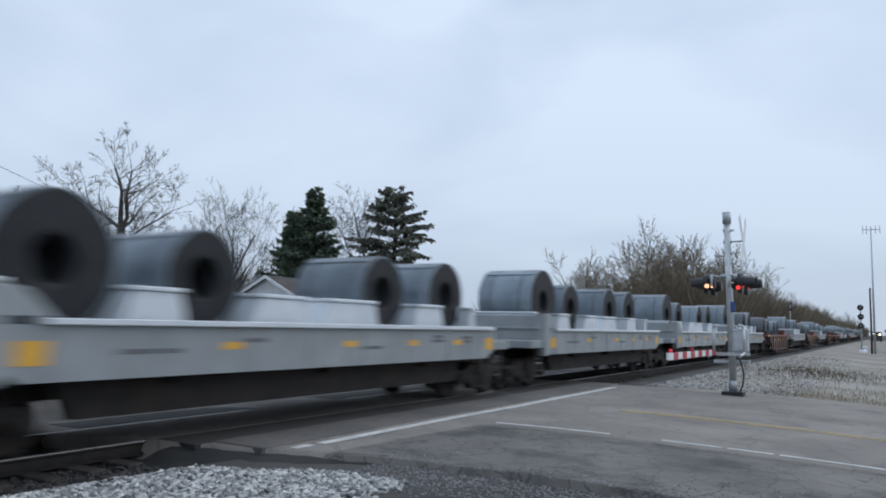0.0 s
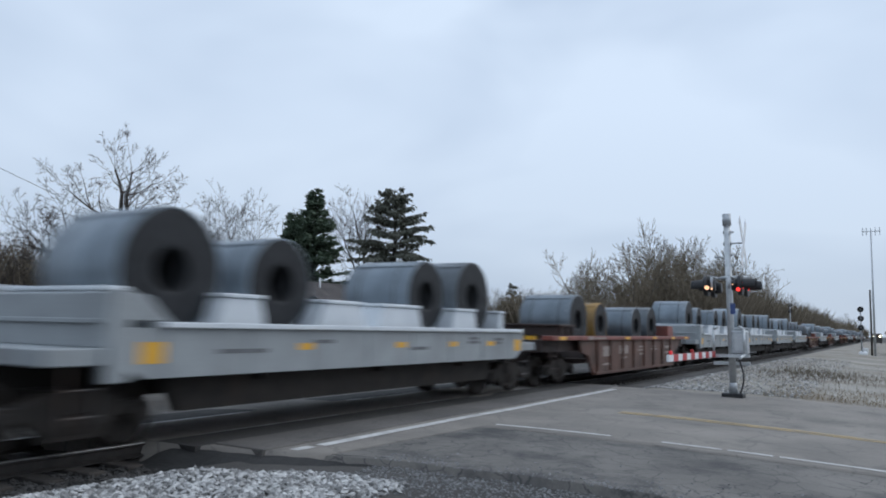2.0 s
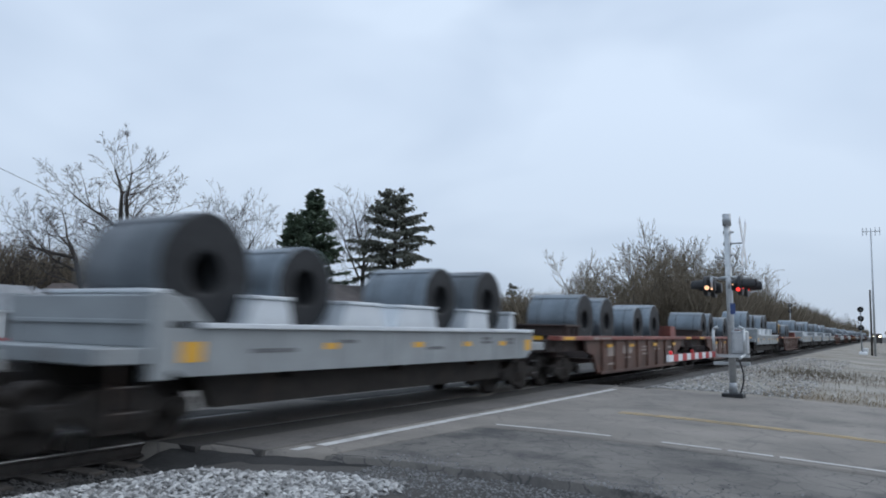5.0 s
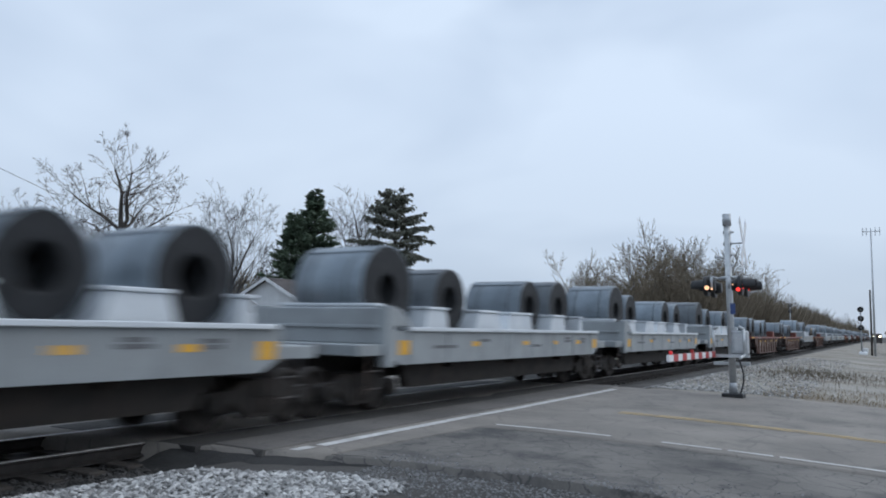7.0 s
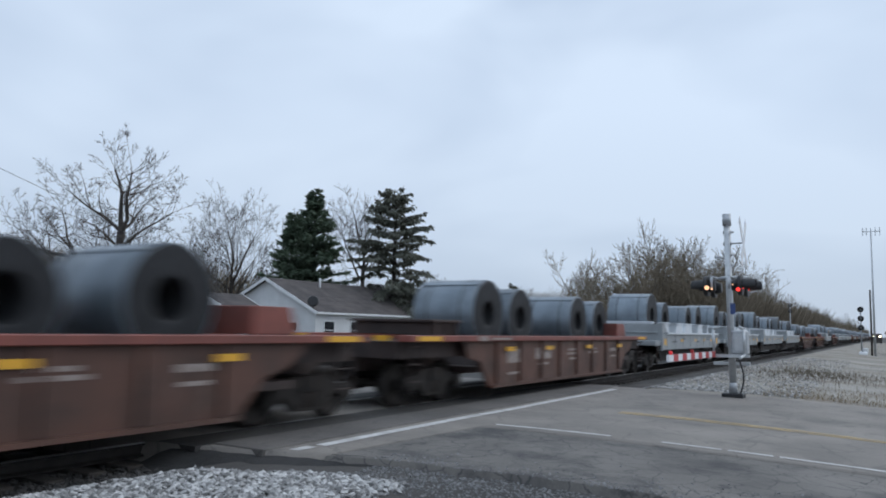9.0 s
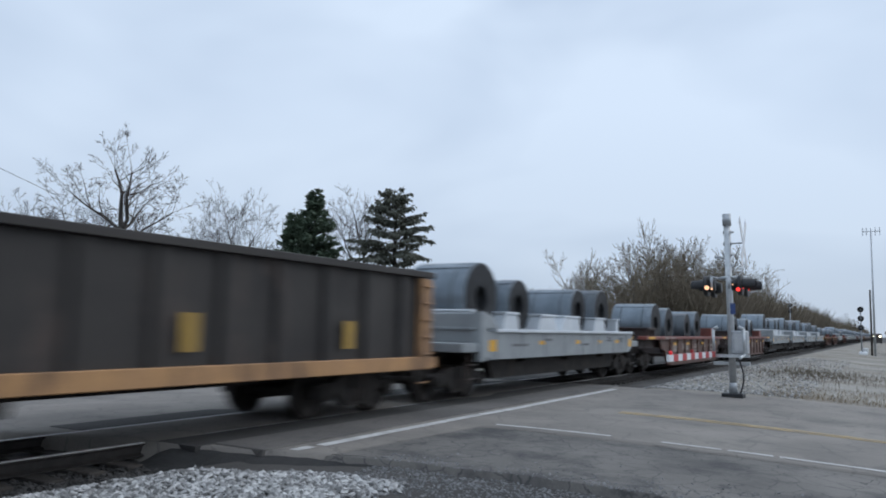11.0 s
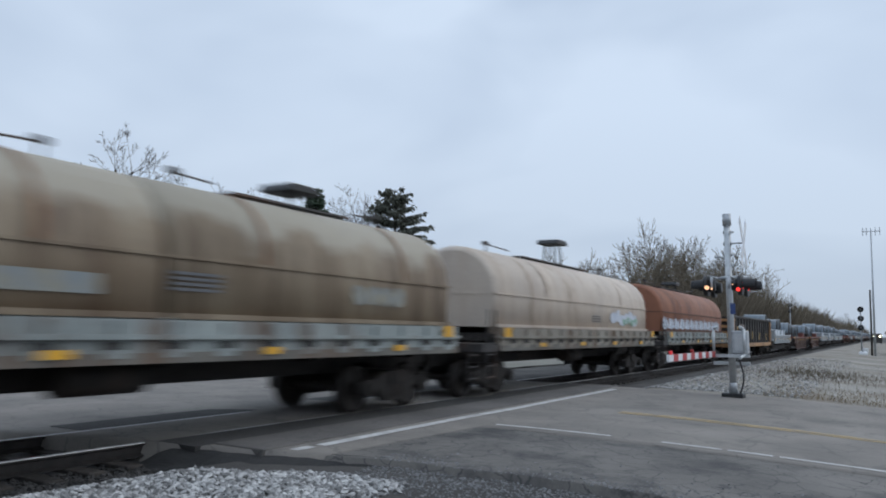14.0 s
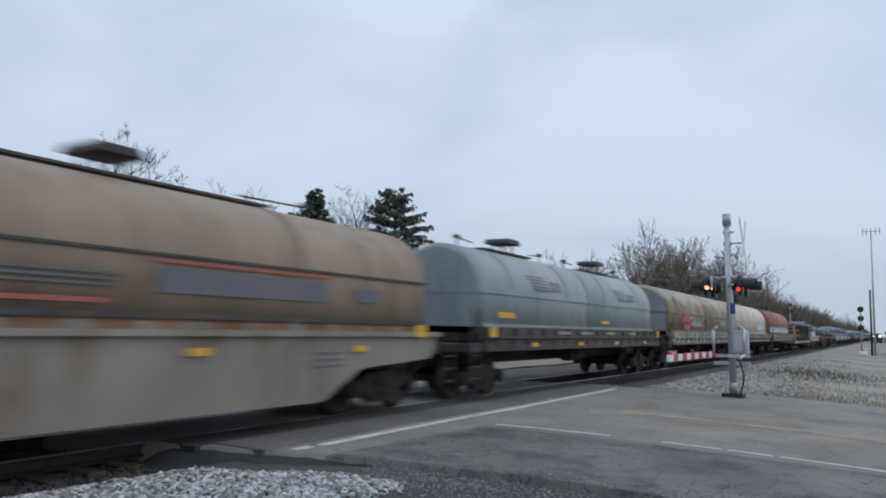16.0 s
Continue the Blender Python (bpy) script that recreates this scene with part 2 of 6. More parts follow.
M["gon_black"] = material("gon_black", (0.032, 0.027, 0.024), (0.020, 0.017, 0.016), 0.9, 0.6, 0.0, 0.12, 40, rust=(0.08, 0.055, 0.045), rust_at=0.62)
M["gon_orange"] = material("gon_orange", (0.50, 0.27, 0.11), (0.36, 0.20, 0.10), 1.6, 0.6, 0.0, 0.1, 40, rust=(0.11, 0.062, 0.038), rust_at=0.54)
M["gon_yellow"] = material("gon_yellow", (0.45, 0.28, 0.05), (0.36, 0.22, 0.05), 4, 0.6, 0.0, 0.05, 40)
M["graffiti_white"] = material("graffiti_white", (0.62, 0.65, 0.70), (0.46, 0.50, 0.58), 3.0, 0.6, 0.0, 0.04, 50)
M["graffiti_pink"] = material("graffiti_pink", (0.55, 0.10, 0.16), (0.42, 0.09, 0.14), 3.0, 0.6, 0.0, 0.04, 50)
M["graffiti_green"] = material("graffiti_green", (0.16, 0.36, 0.22), (0.3, 0.42, 0.34), 3.0, 0.6, 0.0, 0.04, 50)
M["lettering_blue"] = material("lettering_blue", (0.10, 0.115, 0.15), (0.15, 0.14, 0.14), 3.0, 0.6, 0.0, 0.04, 50)
M["lettering_red"] = material("lettering_red", (0.42, 0.09, 0.06), (0.35, 0.1, 0.08), 3.0, 0.6, 0.0, 0.04, 50)
M["galvanised"] = material("galvanised", (0.46, 0.48, 0.50), (0.36, 0.38, 0.40), 6, 0.45, 0.5, 0.05, 50)
M["aluminium"] = material("aluminium", (0.55, 0.57, 0.58), (0.45, 0.47, 0.48), 6, 0.4, 0.6, 0.04, 50)
M["black_paint"] = material("black_paint", (0.018, 0.018, 0.02), (0.012, 0.012, 0.013), 5, 0.5, 0.0, 0.05, 40)
M["sign_white"] = material("sign_white", (0.74, 0.75, 0.76), (0.66, 0.67, 0.69), 4, 0.5, 0.0, 0.03, 50)
M["sign_back"] = material("sign_back", (0.42, 0.43, 0.45), (0.34, 0.35, 0.37), 4, 0.45, 0.4, 0.03, 50)
M["gate_red"] = material("gate_red", (0.48, 0.035, 0.035), (0.4, 0.03, 0.03), 5, 0.5, 0.0, 0.03, 50)
M["lamp_red"] = glow("lamp_red", (1.0, 0.05, 0.04), 1.3)
M["lamp_warm"] = glow("lamp_warm", (1.0, 0.55, 0.30), 1.3)
M["lamp_dim"] = glow("lamp_dim", (0.9, 0.04, 0.05), 0.35)
M["headlight"] = glow("headlight", (1.0, 0.93, 0.72), 6.0)
M["blue_tag"] = material("blue_tag", (0.05, 0.09, 0.26), (0.05, 0.08, 0.2), 5, 0.5, 0, 0.03, 50)
M["asphalt"] = asphalt("asphalt", (0.232, 0.208, 0.182), (0.160, 0.145, 0.130), 0.30, 1.3, patch=(0.105, 0.096, 0.088), patch_at=0.62)
M["asphalt_broken"] = asphalt("asphalt_broken", (0.168, 0.154, 0.138), (0.085, 0.079, 0.073), 0.75, 2.8, patch=(0.045, 0.043, 0.042), patch_at=0.55)
# crossing panels: the shadow under the train is put into this dark colour
M["asphalt_panel_shaded"] = asphalt("asphalt_panel_shaded", (0.048, 0.044, 0.040), (0.025, 0.023, 0.022), 0.4, 1.2)
M["asphalt_apron"] = asphalt("asphalt_apron", (0.125, 0.113, 0.103), (0.075, 0.069, 0.064), 0.3, 1.4)
M["asphalt_dark"] = asphalt("asphalt_dark", (0.034, 0.032, 0.031), (0.012, 0.012, 0.012), 0.3, 1.5)
M["paint_white"] = material("paint_white", (0.60, 0.59, 0.57), (0.40, 0.39, 0.375), 5, 0.7, 0, 0.2, 50, rust=(0.2, 0.18, 0.16), rust_at=0.62, rust_scale=2.2)
M["paint_yellow"] = material("paint_yellow", (0.50, 0.35, 0.15), (0.36, 0.28, 0.16), 3.5, 0.75, 0, 0.2, 50, rust=(0.19, 0.172, 0.152), rust_at=0.60, rust_scale=1.7)
M["soil"] = material("soil", (0.075, 0.068, 0.062), (0.034, 0.032, 0.03), 0.5, 0.95, 0, 0.6, 26, rust=(0.035, 0.033, 0.03), rust_at=0.6, rust_scale=0.7)
M["gravel_field"] = material("gravel_field", (0.31, 0.288, 0.25), (0.205, 0.186, 0.158), 0.35, 0.95, 0, 0.9, 18, rust=(0.17, 0.14, 0.105), rust_at=0.53, rust_scale=0.3)
M["stone"] = material("stone", (0.24, 0.24, 0.24), (0.12, 0.12, 0.12), 7.0, 0.85, 0, 0.3, 40)
M["ballast"] = material("ballast", (0.06, 0.056, 0.053), (0.025, 0.024, 0.023), 3.0, 0.95, 0, 0.9, 16)
M["ballast_light"] = material("ballast_light", (0.30, 0.30, 0.295), (0.17, 0.17, 0.167), 5.0, 0.95, 0, 0.9, 15)
M["tie_wood"] = material("tie_wood", (0.05, 0.042, 0.036), (0.03, 0.026, 0.023), 5, 0.9, 0, 0.4, 30, vary=0.25)
M["rail_side"] = material("rail_side", (0.026, 0.021, 0.019), (0.015, 0.013, 0.012), 6, 0.75, 0.2, 0.15, 40)
M["rail_head"] = material("rail_head", (0.38, 0.38, 0.38), (0.28, 0.28, 0.28), 6, 0.38, 1.0, 0.02, 60)
M["grass"] = material("grass", (0.20, 0.19, 0.16), (0.15, 0.145, 0.115), 0.25, 0.95, 0, 0.8, 9)
M["dry_weed"] = material("dry_weed", (0.30, 0.23, 0.14), (0.19, 0.145, 0.09), 3, 0.95, 0, 0.1, 20)
M["bark"] = material("bark", (0.065, 0.055, 0.049), (0.038, 0.033, 0.030), 4, 0.95, 0, 0.4, 30, vary=0.15)
M["twig"] = material("twig", (0.066, 0.054, 0.047), (0.042, 0.035, 0.031), 2, 0.95, 0, 0.1, 20, vary=0.2)
M["twig_olive"] = material("twig_olive", (0.185, 0.150, 0.105), (0.125, 0.102, 0.075), 2, 0.95, 0, 0.1, 20, vary=0.2)
M["needles"] = material("needles", (0.115, 0.155, 0.100), (0.068, 0.100, 0.066), 0.7, 0.85, 0, 0.1, 20)
M["needles_gray"] = material("needles_gray", (0.122, 0.126, 0.097), (0.075, 0.080, 0.062), 0.7, 0.85, 0, 0.1, 20)
M["siding"] = material("siding", (0.66, 0.67, 0.68), (0.58, 0.59, 0.6), 1.5, 0.6, 0, 0.05, 50)
M["siding_tan"] = material("siding_tan", (0.20, 0.185, 0.17), (0.16, 0.15, 0.14), 1.5, 0.7, 0, 0.05, 50)
M["trim_white"] = material("trim_white", (0.74, 0.75, 0.76), (0.66, 0.67, 0.68), 3, 0.5, 0, 0.03, 50)
M["shingle_dark"] = material("shingle_dark", (0.088, 0.074, 0.070), (0.052, 0.046, 0.045), 1.2, 0.9, 0, 0.5, 14)
M["shingle_brown"] = material("shingle_brown", (0.115, 0.085, 0.072), (0.08, 0.062, 0.055), 1.2, 0.9, 0, 0.5, 14)
M["shingle_gray"] = material("shingle_gray", (0.30, 0.31, 0.32), (0.22, 0.225, 0.235), 1.2, 0.9, 0, 0.5, 14)
M["glass"] = material("glass", (0.012, 0.014, 0.017), (0.008, 0.009, 0.011), 2, 0.15, 0, 0.0, 20)
M["brick"] = material("brick", (0.20, 0.10, 0.075), (0.14, 0.075, 0.06), 8, 0.85, 0, 0.3, 30)
M["wire"] = material("wire", (0.03, 0.03, 0.03), (0.02, 0.02, 0.02), 5, 0.6, 0, 0, 30)


# ---------------------------------------------------------------- mesh helpers
def box(bm, x0, x1, y0, y1, z0, z1):
    v = [bm.verts.new(p) for p in ((x0, y0, z0), (x1, y0, z0), (x1, y1, z0), (x0, y1, z0), (x0, y0, z1), (x1, y0, z1), (x1, y1, z1), (x0, y1, z1))]
    for f in ((3, 2, 1, 0), (4, 5, 6, 7), (0, 1, 5, 4), (1, 2, 6, 5), (2, 3, 7, 6), (3, 0, 4, 7)):
        bm.faces.new([v[i] for i in f])


def frame_axes(d):
    d = d.normalized()
    a = d.orthogonal().normalized()
    return a, d.cross(a)


def tube(bm, p0, p1, r0, r1=None, seg=10, caps=True):
    p0, p1 = Vector(p0), Vector(p1)
    r1 = r0 if r1 is None else r1
    a, b = frame_axes(p1 - p0)
    rings = []
    for p, rad in ((p0, r0), (p1, r1)):
        rings.append([bm.verts.new(p + (a * math.cos(t) + b * math.sin(t)) * rad) for t in (2 * math.pi * i / seg for i in range(seg))])
    for i in range(seg):
        bm.faces.new((rings[0][i], rings[0][(i + 1) % seg], rings[1][(i + 1) % seg], rings[1][i])).smooth = seg > 6
    if caps:
        bm.faces.new(rings[0][::-1])
        bm.faces.new(rings[1])


def prism(bm, outline, axis, lo, hi, smooth=False):
    """An outline in the two other axes (in the order x, y, z), drawn out along axis from lo to hi."""
    def place(p, t):
        return {"x": (t, p[0], p[1]), "y": (p[0], t, p[1]), "z": (p[0], p[1], t)}[axis]
    a = [bm.verts.new(place(p, lo)) for p in outline]
    b = [bm.verts.new(place(p, hi)) for p in outline]
    n = len(a)
    bm.faces.new(a[::-1])
    bm.faces.new(b)
    for i in range(n):
        bm.faces.new((a[i], a[(i + 1) % n], b[(i + 1) % n], b[i])).smooth = smooth


def lathe_x(bm, profile, seg=40, y=0.0, z=0.0):
    """A closed profile of (x, radius) turned about the x axis through y, z."""
    rings = []
    for x, rad in profile:
        rings.append([bm.verts.new((x, y + rad * math.cos(t), z + rad * math.sin(t))) for t in (2 * math.pi * i / seg for i in range(seg))])
    n = len(rings)
    for k in range(n):
        for i in range(seg):
            bm.faces.new((rings[k][i], rings[k][(i + 1) % seg], rings[(k + 1) % n][(i + 1) % seg], rings[(k + 1) % n][i])).smooth = True


def mesh_of(bm, name, mat, bevel=0.0):
    bmesh.ops.recalc_face_normals(bm, faces=bm.faces)
    if bevel:
        bmesh.ops.bevel(bm, geom=[e for e in bm.edges if len(e.link_faces) == 2 and e.calc_face_angle() > 0.6], offset=bevel, segments=1, affect="EDGES")
    me = bpy.data.meshes.new(name)
    bm.to_mesh(me)
    bm.free()
    me.materials.append(M[mat])
    return me


JOINED = {"lettering", "graffiti", "step", "stencil", "marking", "lettering_bar", "placard", "ladder"}     # too small to pick apart singly
SPLIT = {"side_sill": "rib", "underframe": "crossbearer", "brake_gear": "brake_rigging", "end_platform": "handrail", "crossing_panel": "panel", "corner_post": "gusset",
         "deck_house": "stiffener", "gate_machine": "bracket", "array": "element", "catwalk": "bearer"}


def islands(bm):
    """The loose pieces of a bmesh, the largest first."""
    seen, found = set(), []
    for v in bm.verts:
        if v in seen:
            continue
        todo, piece = [v], []
        seen.add(v)
        while todo:
            a = todo.pop()
            piece.append(a)
            for e in a.link_edges:
                b = e.other_vert(a)
                if b not in seen:
                    seen.add(b)
                    todo.append(b)
        found.append(piece)
    def size(piece):
        lo = [min(v.co[i] for v in piece) for i in range(3)]
        hi = [max(v.co[i] for v in piece) for i in range(3)]
        return (hi[0] - lo[0] + 0.01) * (hi[1] - lo[1] + 0.01) * (hi[2] - lo[2] + 0.01)
    return sorted(found, key=size, reverse=True)


def part(name, bm, mat, parent, label="", bevel=0.0):
    """Links bm as one mesh under parent. Where a main piece carries lesser ones, those become parts of their own under it."""
    rest = []
    if name in SPLIT:
        found = islands(bm)
        for piece in found[1:]:
            sub = bmesh.new()
            twin = {v: sub.verts.new(v.co) for v in piece}
            for f in {f for v in piece for f in v.link_faces}:
                sub.faces.new([twin[v] for v in f.verts]).smooth = f.smooth
            rest.append(sub)
        bmesh.ops.delete(bm, geom=[v for piece in found[1:] for v in piece], context="VERTS")
    ob = new(name, mesh_of(bm, name, mat, bevel))
    ob.parent = parent
    for sub in rest:
        o = new(SPLIT[name], mesh_of(sub, SPLIT[name], mat, bevel))
        o.parent = ob if parent.parent is None else parent
    if name in JOINED:
        tagged(ob, kind="stuff")
    return tagged(ob, label)


def thing(name, bm, mat, label, category, group="", kind="", bevel=0.0):
    return tagged(new(name, mesh_of(bm, name, mat, bevel)), label, category, group, kind)


def empty(name, label, category, group=""):
    ob = new(name)
    ob.empty_display_size = 0.3
    return tagged(ob, label, category, group)


def box_part(name, mat, parent, x0, x1, y0, y1, z0, z1, label="", bevel=0.0):
    bm = bmesh.new()
    box(bm, x0, x1, y0, y1, z0, z1)
    return part(name, bm, mat, parent, label, bevel)


def raw_mesh(name, verts, faces, mat):
    me = bpy.data.meshes.new(name)
    me.from_pydata(verts, [], faces)
    me.materials.append(M[mat])
    return me


# ---------------------------------------------------------------- ground
def fall(x):
    """The crossing stands a little above the land on either side."""
    if x > -6.0:
        return -0.004 * (x + 6.0) ** 2 if x < 3.0 else -0.324 - 0.012 * min(x - 3.0, 20.0)
    if x < -11.6:
        return -0.03 * min(-11.6 - x, 12.0)
    return 0.0


def steps(pairs):
    out = []
    for a, b, n in pairs:
        out += [a + (b - a) * i / n for i in range(n)]
    return out + [pairs[-1][1]]


def sheet(name, xs, ys, height, mat, keep=None):
    verts, faces, index = [], [], {}
    for i, x in enumerate(xs):
        for j, y in enumerate(ys):
            index[i, j] = len(verts)
            verts.append((x, y, height(x, y)))
    for i in range(len(xs) - 1):
        for j in range(len(ys) - 1):
            if keep is None or keep((xs[i] + xs[i + 1]) / 2, (ys[j] + ys[j + 1]) / 2):
                faces.append((index[i, j], index[i + 1, j], index[i + 1, j + 1], index[i, j + 1]))
    me = raw_mesh(name, verts, faces, mat)
    for p in me.polygons:
        p.use_smooth = True
    return new(name, me)


def rough_z(x, y, s, a):
    return a * noise.noise((x * s, y * s, 0.3))


def road_near(x):
    """The ragged near edge of the paving."""
    if x < -5.2:
        return 6.85 + (x + 7.9) * 0.30
    return 7.62 + 0.10 * (x + 5.2) + 0.16 * noise.noise((x * 1.3, 2.0, 0.0))


ROAD_FAR = 21.4


def land(x, y):
    z = fall(x) - 0.10
    near_track = max(0.0, 1.0 - abs(x - TRACK_X) / 2.2)
    z -= 0.25 * min(1.0, near_track * 2.0)
    # a bank of loose stone heaped against the paving beside the track
    z += 0.10 * math.exp(-((x + 6.2) / 0.8) ** 2 - ((y - 5.75) / 0.5) ** 2)
    far = min(1.0, max(0.0, (abs(y) - 30.0) / 60.0))
    z += rough_z(x, y, 0.35, 0.05) + rough_z(x, y, 0.06, 0.25) * far
    return z


xs = steps([(-2500, -400, 5), (-400, -80, 8), (-80, -24, 14), (-24, -12, 8), (-12, 4, 54), (4, 40, 14), (40, 400, 9), (400, 2500, 5)])
ys = steps([(-2500, -300, 4), (-300, -40, 6), (-40, 0, 12), (0, 30, 90), (30, 110, 40), (110, 400, 14), (400, 3500, 7)])
ground = tagged(sheet("ground", xs, ys, land, "soil"), "dark gritty soil and thin dead grass beside the track", "ground", kind="structure")

# pale gravel lot beside the line beyond the road
xs2 = steps([(-7.0, 14.0, 60), (14.0, 60.0, 16)])
ys2 = steps([(18.6, 40.0, 70), (40.0, 110.0, 50), (110.0, 260.0, 14)])


def lot_z(x, y):
    edge = 21.2 - 0.25 * max(-6.0, min(0.0, x)) * 0.5 + 0.5 * noise.noise((x * 0.7, 1.0, 0.0)) + 0.25 * noise.noise((x * 2.3, 5.0, 0.0))
    z = fall(x) - 0.02 + rough_z(x, y, 0.31, 0.02) + rough_z(x, y, 1.9, 0.012)
    if x < -6.0:
        z -= 0.3 * (-6.0 - x)
    if y < edge:
        z -= min(0.3, 0.3 * (edge - y))
    return z + 0.1 * math.exp(-((x + 4.0) / 1.6) ** 2) * min(1.0, max(0.0, (y - 21.0) / 6.0))


gravel_lot = tagged(sheet("gravel_lot", xs2, ys2, lot_z, "gravel_field"), "pale gray gravel lot with brown weedy patches", "ground", kind="structure")
lawn = tagged(sheet("lawn", steps([(-90, -14.5, 30)]), steps([(20.5, 60, 20), (60, 400, 20)]), lambda x, y: fall(x) - 0.03 + rough_z(x, y, 0.2, 0.08), "grass"),
              "dull winter grass on the far side of the line", "ground", kind="structure")

# ---------------------------------------------------------------- road
rx = steps([(-60, -12, 30), (-12, 4, 64), (4, 60, 28)])


def road_sheet(name, y_of, mat, lift):
    n = 36
    verts, faces = [], []
    for x in rx:
        y0, y1 = y_of(x)
        for j in range(n + 1):
            y = y0 + (y1 - y0) * j / n
            verts.append((x, y, fall(x) + lift + rough_z(x, y, 0.4, 0.012)))
        verts.append((x, y0 - 0.10, fall(x) + lift - 0.30))
        verts.append((x, y1 + 0.05, fall(x) + lift - 0.25))
    w = n + 3
    for i in range(len(rx) - 1):
        for j in range(n):
            a = i * w + j
            faces.append((a, a + w, a + w + 1, a + 1))
        a, b = i * w + n + 1, i * w
        faces.append((a, a + w, b + w, b))
        a, b = i * w + n + 2, i * w + n
        faces.append((b, b + w, a + w, a))
    me = raw_mesh(name, verts, faces, mat)
    for p in me.polygons:
        p.use_smooth = True
    return new(name, me)


road = tagged(road_sheet("road", lambda x: (11.05 + 0.12 * noise.noise((x * 0.8, 0.0, 4.0)) if x > -5.9 else road_near(x) + 0.02, ROAD_FAR), "asphalt", 0.0),
              "worn gray asphalt road over the level crossing", "road", kind="structure")


shoulder_rx = [x for x in rx if x > -6.2]
rx_all, rx = rx, shoulder_rx
shoulder = tagged(road_sheet("road_shoulder", lambda x: (road_near(x), 11.3), "asphalt_broken", -0.012),
                  "cracked and patched asphalt shoulder breaking up into gravel", "road", kind="structure")
rx = rx_all

# dark ramp of asphalt where the paving ends beside the track
verts, faces = [], []
nu, nv = 44, 12
for a in range(nu + 1):
    x = -8.05 + 4.0 * a / nu
    for b in range(nv + 1):
        v = b / nv
        wide = 0.95 - 0.16 * (x + 8.05) + 0.18 * noise.noise((x * 1.7, 9.0, 0.0)) + 0.10 * noise.noise((x * 5.0, 3.0, 0.0))
        y = road_near(x) + 0.12 - wide * v
        z = -0.012 - 0.20 * v ** 0.8 + 0.035 * noise.noise((x * 3.1, y * 3.1, 2.0)) * min(1.0, v * 4) + fall(x)
        verts.append((x, y, z))
for a in range(nu):
    for b in range(nv):
        k = a * (nv + 1) + b
        faces.append((k, k + 1, k + nv + 2, k + nv + 1))
tagged(new("pavement_edge", raw_mesh("pavement_edge", verts, faces, "asphalt_dark")), "dark broken asphalt edge stepping down to the stones", "pavement", kind="structure")


def strip(bm, x0, x1, y0, y1, lift, n=24, skew=None):
    """A thin flat stripe that follows the fall of the road; skew: how far it strays in y at x."""
    skew = skew or (lambda x: 0.0)
    xsn = [x0 + (x1 - x0) * i / n for i in range(n + 1)]
    for a, b in zip(xsn, xsn[1:]):
        k = 3 if abs(y1 - y0) < 1 else 40
        for j in range(k):
            ya, yb = y0 + (y1 - y0) * j / k, y0 + (y1 - y0) * (j + 1) / k
            v = [bm.verts.new((x, y, fall(x) + lift + rough_z(x, y, 0.4, 0.012))) for x, y in ((a, ya + skew(a)), (b, ya + skew(b)), (b, yb + skew(b)), (a, yb + skew(a)))]
            bm.faces.new(v)


bm = bmesh.new()
strip(bm, -6.60, -6.42, 7.95, 20.4, 0.006, 2)
strip(bm, -6.62, -6.46, 7.45, 7.8, 0.006, 2)
thing("stop_line", bm, "paint_white", "worn white stop line painted before the rails", "road marking", kind="structure")
bm = bmesh.new()
for a, b in ((-5.62, -3.72), (-2.95, -2.10), (-2.02, -1.42), (-1.34, 1.0), (1.1, 30.0)):
    strip(bm, a, b, 11.42, 11.52, 0.006, max(4, int((b - a) * 4)), lambda x: 0.05 * min(0.0, x + 3.4))
thing("edge_line", bm, "paint_white", "broken white edge line of the road", "road marking", kind="structure")
bm = bmesh.new()
for y0 in (14.62, 14.82):
    strip(bm, -4.6, 30.0, y0, y0 + 0.10, 0.006, 140, lambda x: -0.045 * min(8.0, max(0.0, x + 5.0)))
thing("centre_line", bm, "paint_yellow", "faded double yellow centre line", "road marking", kind="structure")

# ---------------------------------------------------------------- track
track = empty("railroad_track", "steel rails on dark wooden ties and ballast", "railway track")
RAILS = (TRACK_X + 0.74, TRACK_X - 0.74)
for x in RAILS:
    bm = bmesh.new()
    prism(bm, [(x - 0.07, -0.17), (x + 0.07, -0.17), (x + 0.07, -0.155), (x + 0.012, -0.13), (x + 0.012, -0.045), (x + 0.036, -0.03), (x + 0.036, -0.008),
               (x - 0.036, -0.008), (x - 0.036, -0.03), (x - 0.012, -0.045), (x - 0.012, -0.13), (x - 0.07, -0.155)], "y", -60, 900)
    rail = part("rail", bm, "rail_side", track)
    bm = bmesh.new()
    prism(bm, [(x - 0.034, -0.008), (x + 0.034, -0.008), (x + 0.028, 0.002), (x - 0.028, 0.002)], "y", -60, 900)
    part("rail_head", bm, "rail_head", rail, "polished running surface of the rail")
bm = bmesh.new()
bed = [(-2.9, -0.75), (2.9, -0.75), (1.75, -0.22), (-1.75, -0.22)]
for a, b in ((-60, 6.6), (22.0, 900)):
    prism(bm, [(TRACK_X + p, q) for p, q in bed], "y", a, b)
part("ballast_bed", bm, "ballast", track, "dirty dark stone ballast")
# panels between and beside the rails, coloured dark for the train's shadow
bm = bmesh.new()
box(bm, TRACK_X - 0.66, TRACK_X + 0.66, 6.9, 21.8, -0.3, -0.012)
box(bm, TRACK_X + 0.80, TRACK_X + 1.55, 6.85, 21.8, -0.3, 0.004)
box(bm, TRACK_X - 1.55, TRACK_X - 0.80, 6.85, 21.8, -0.3, 0.004)
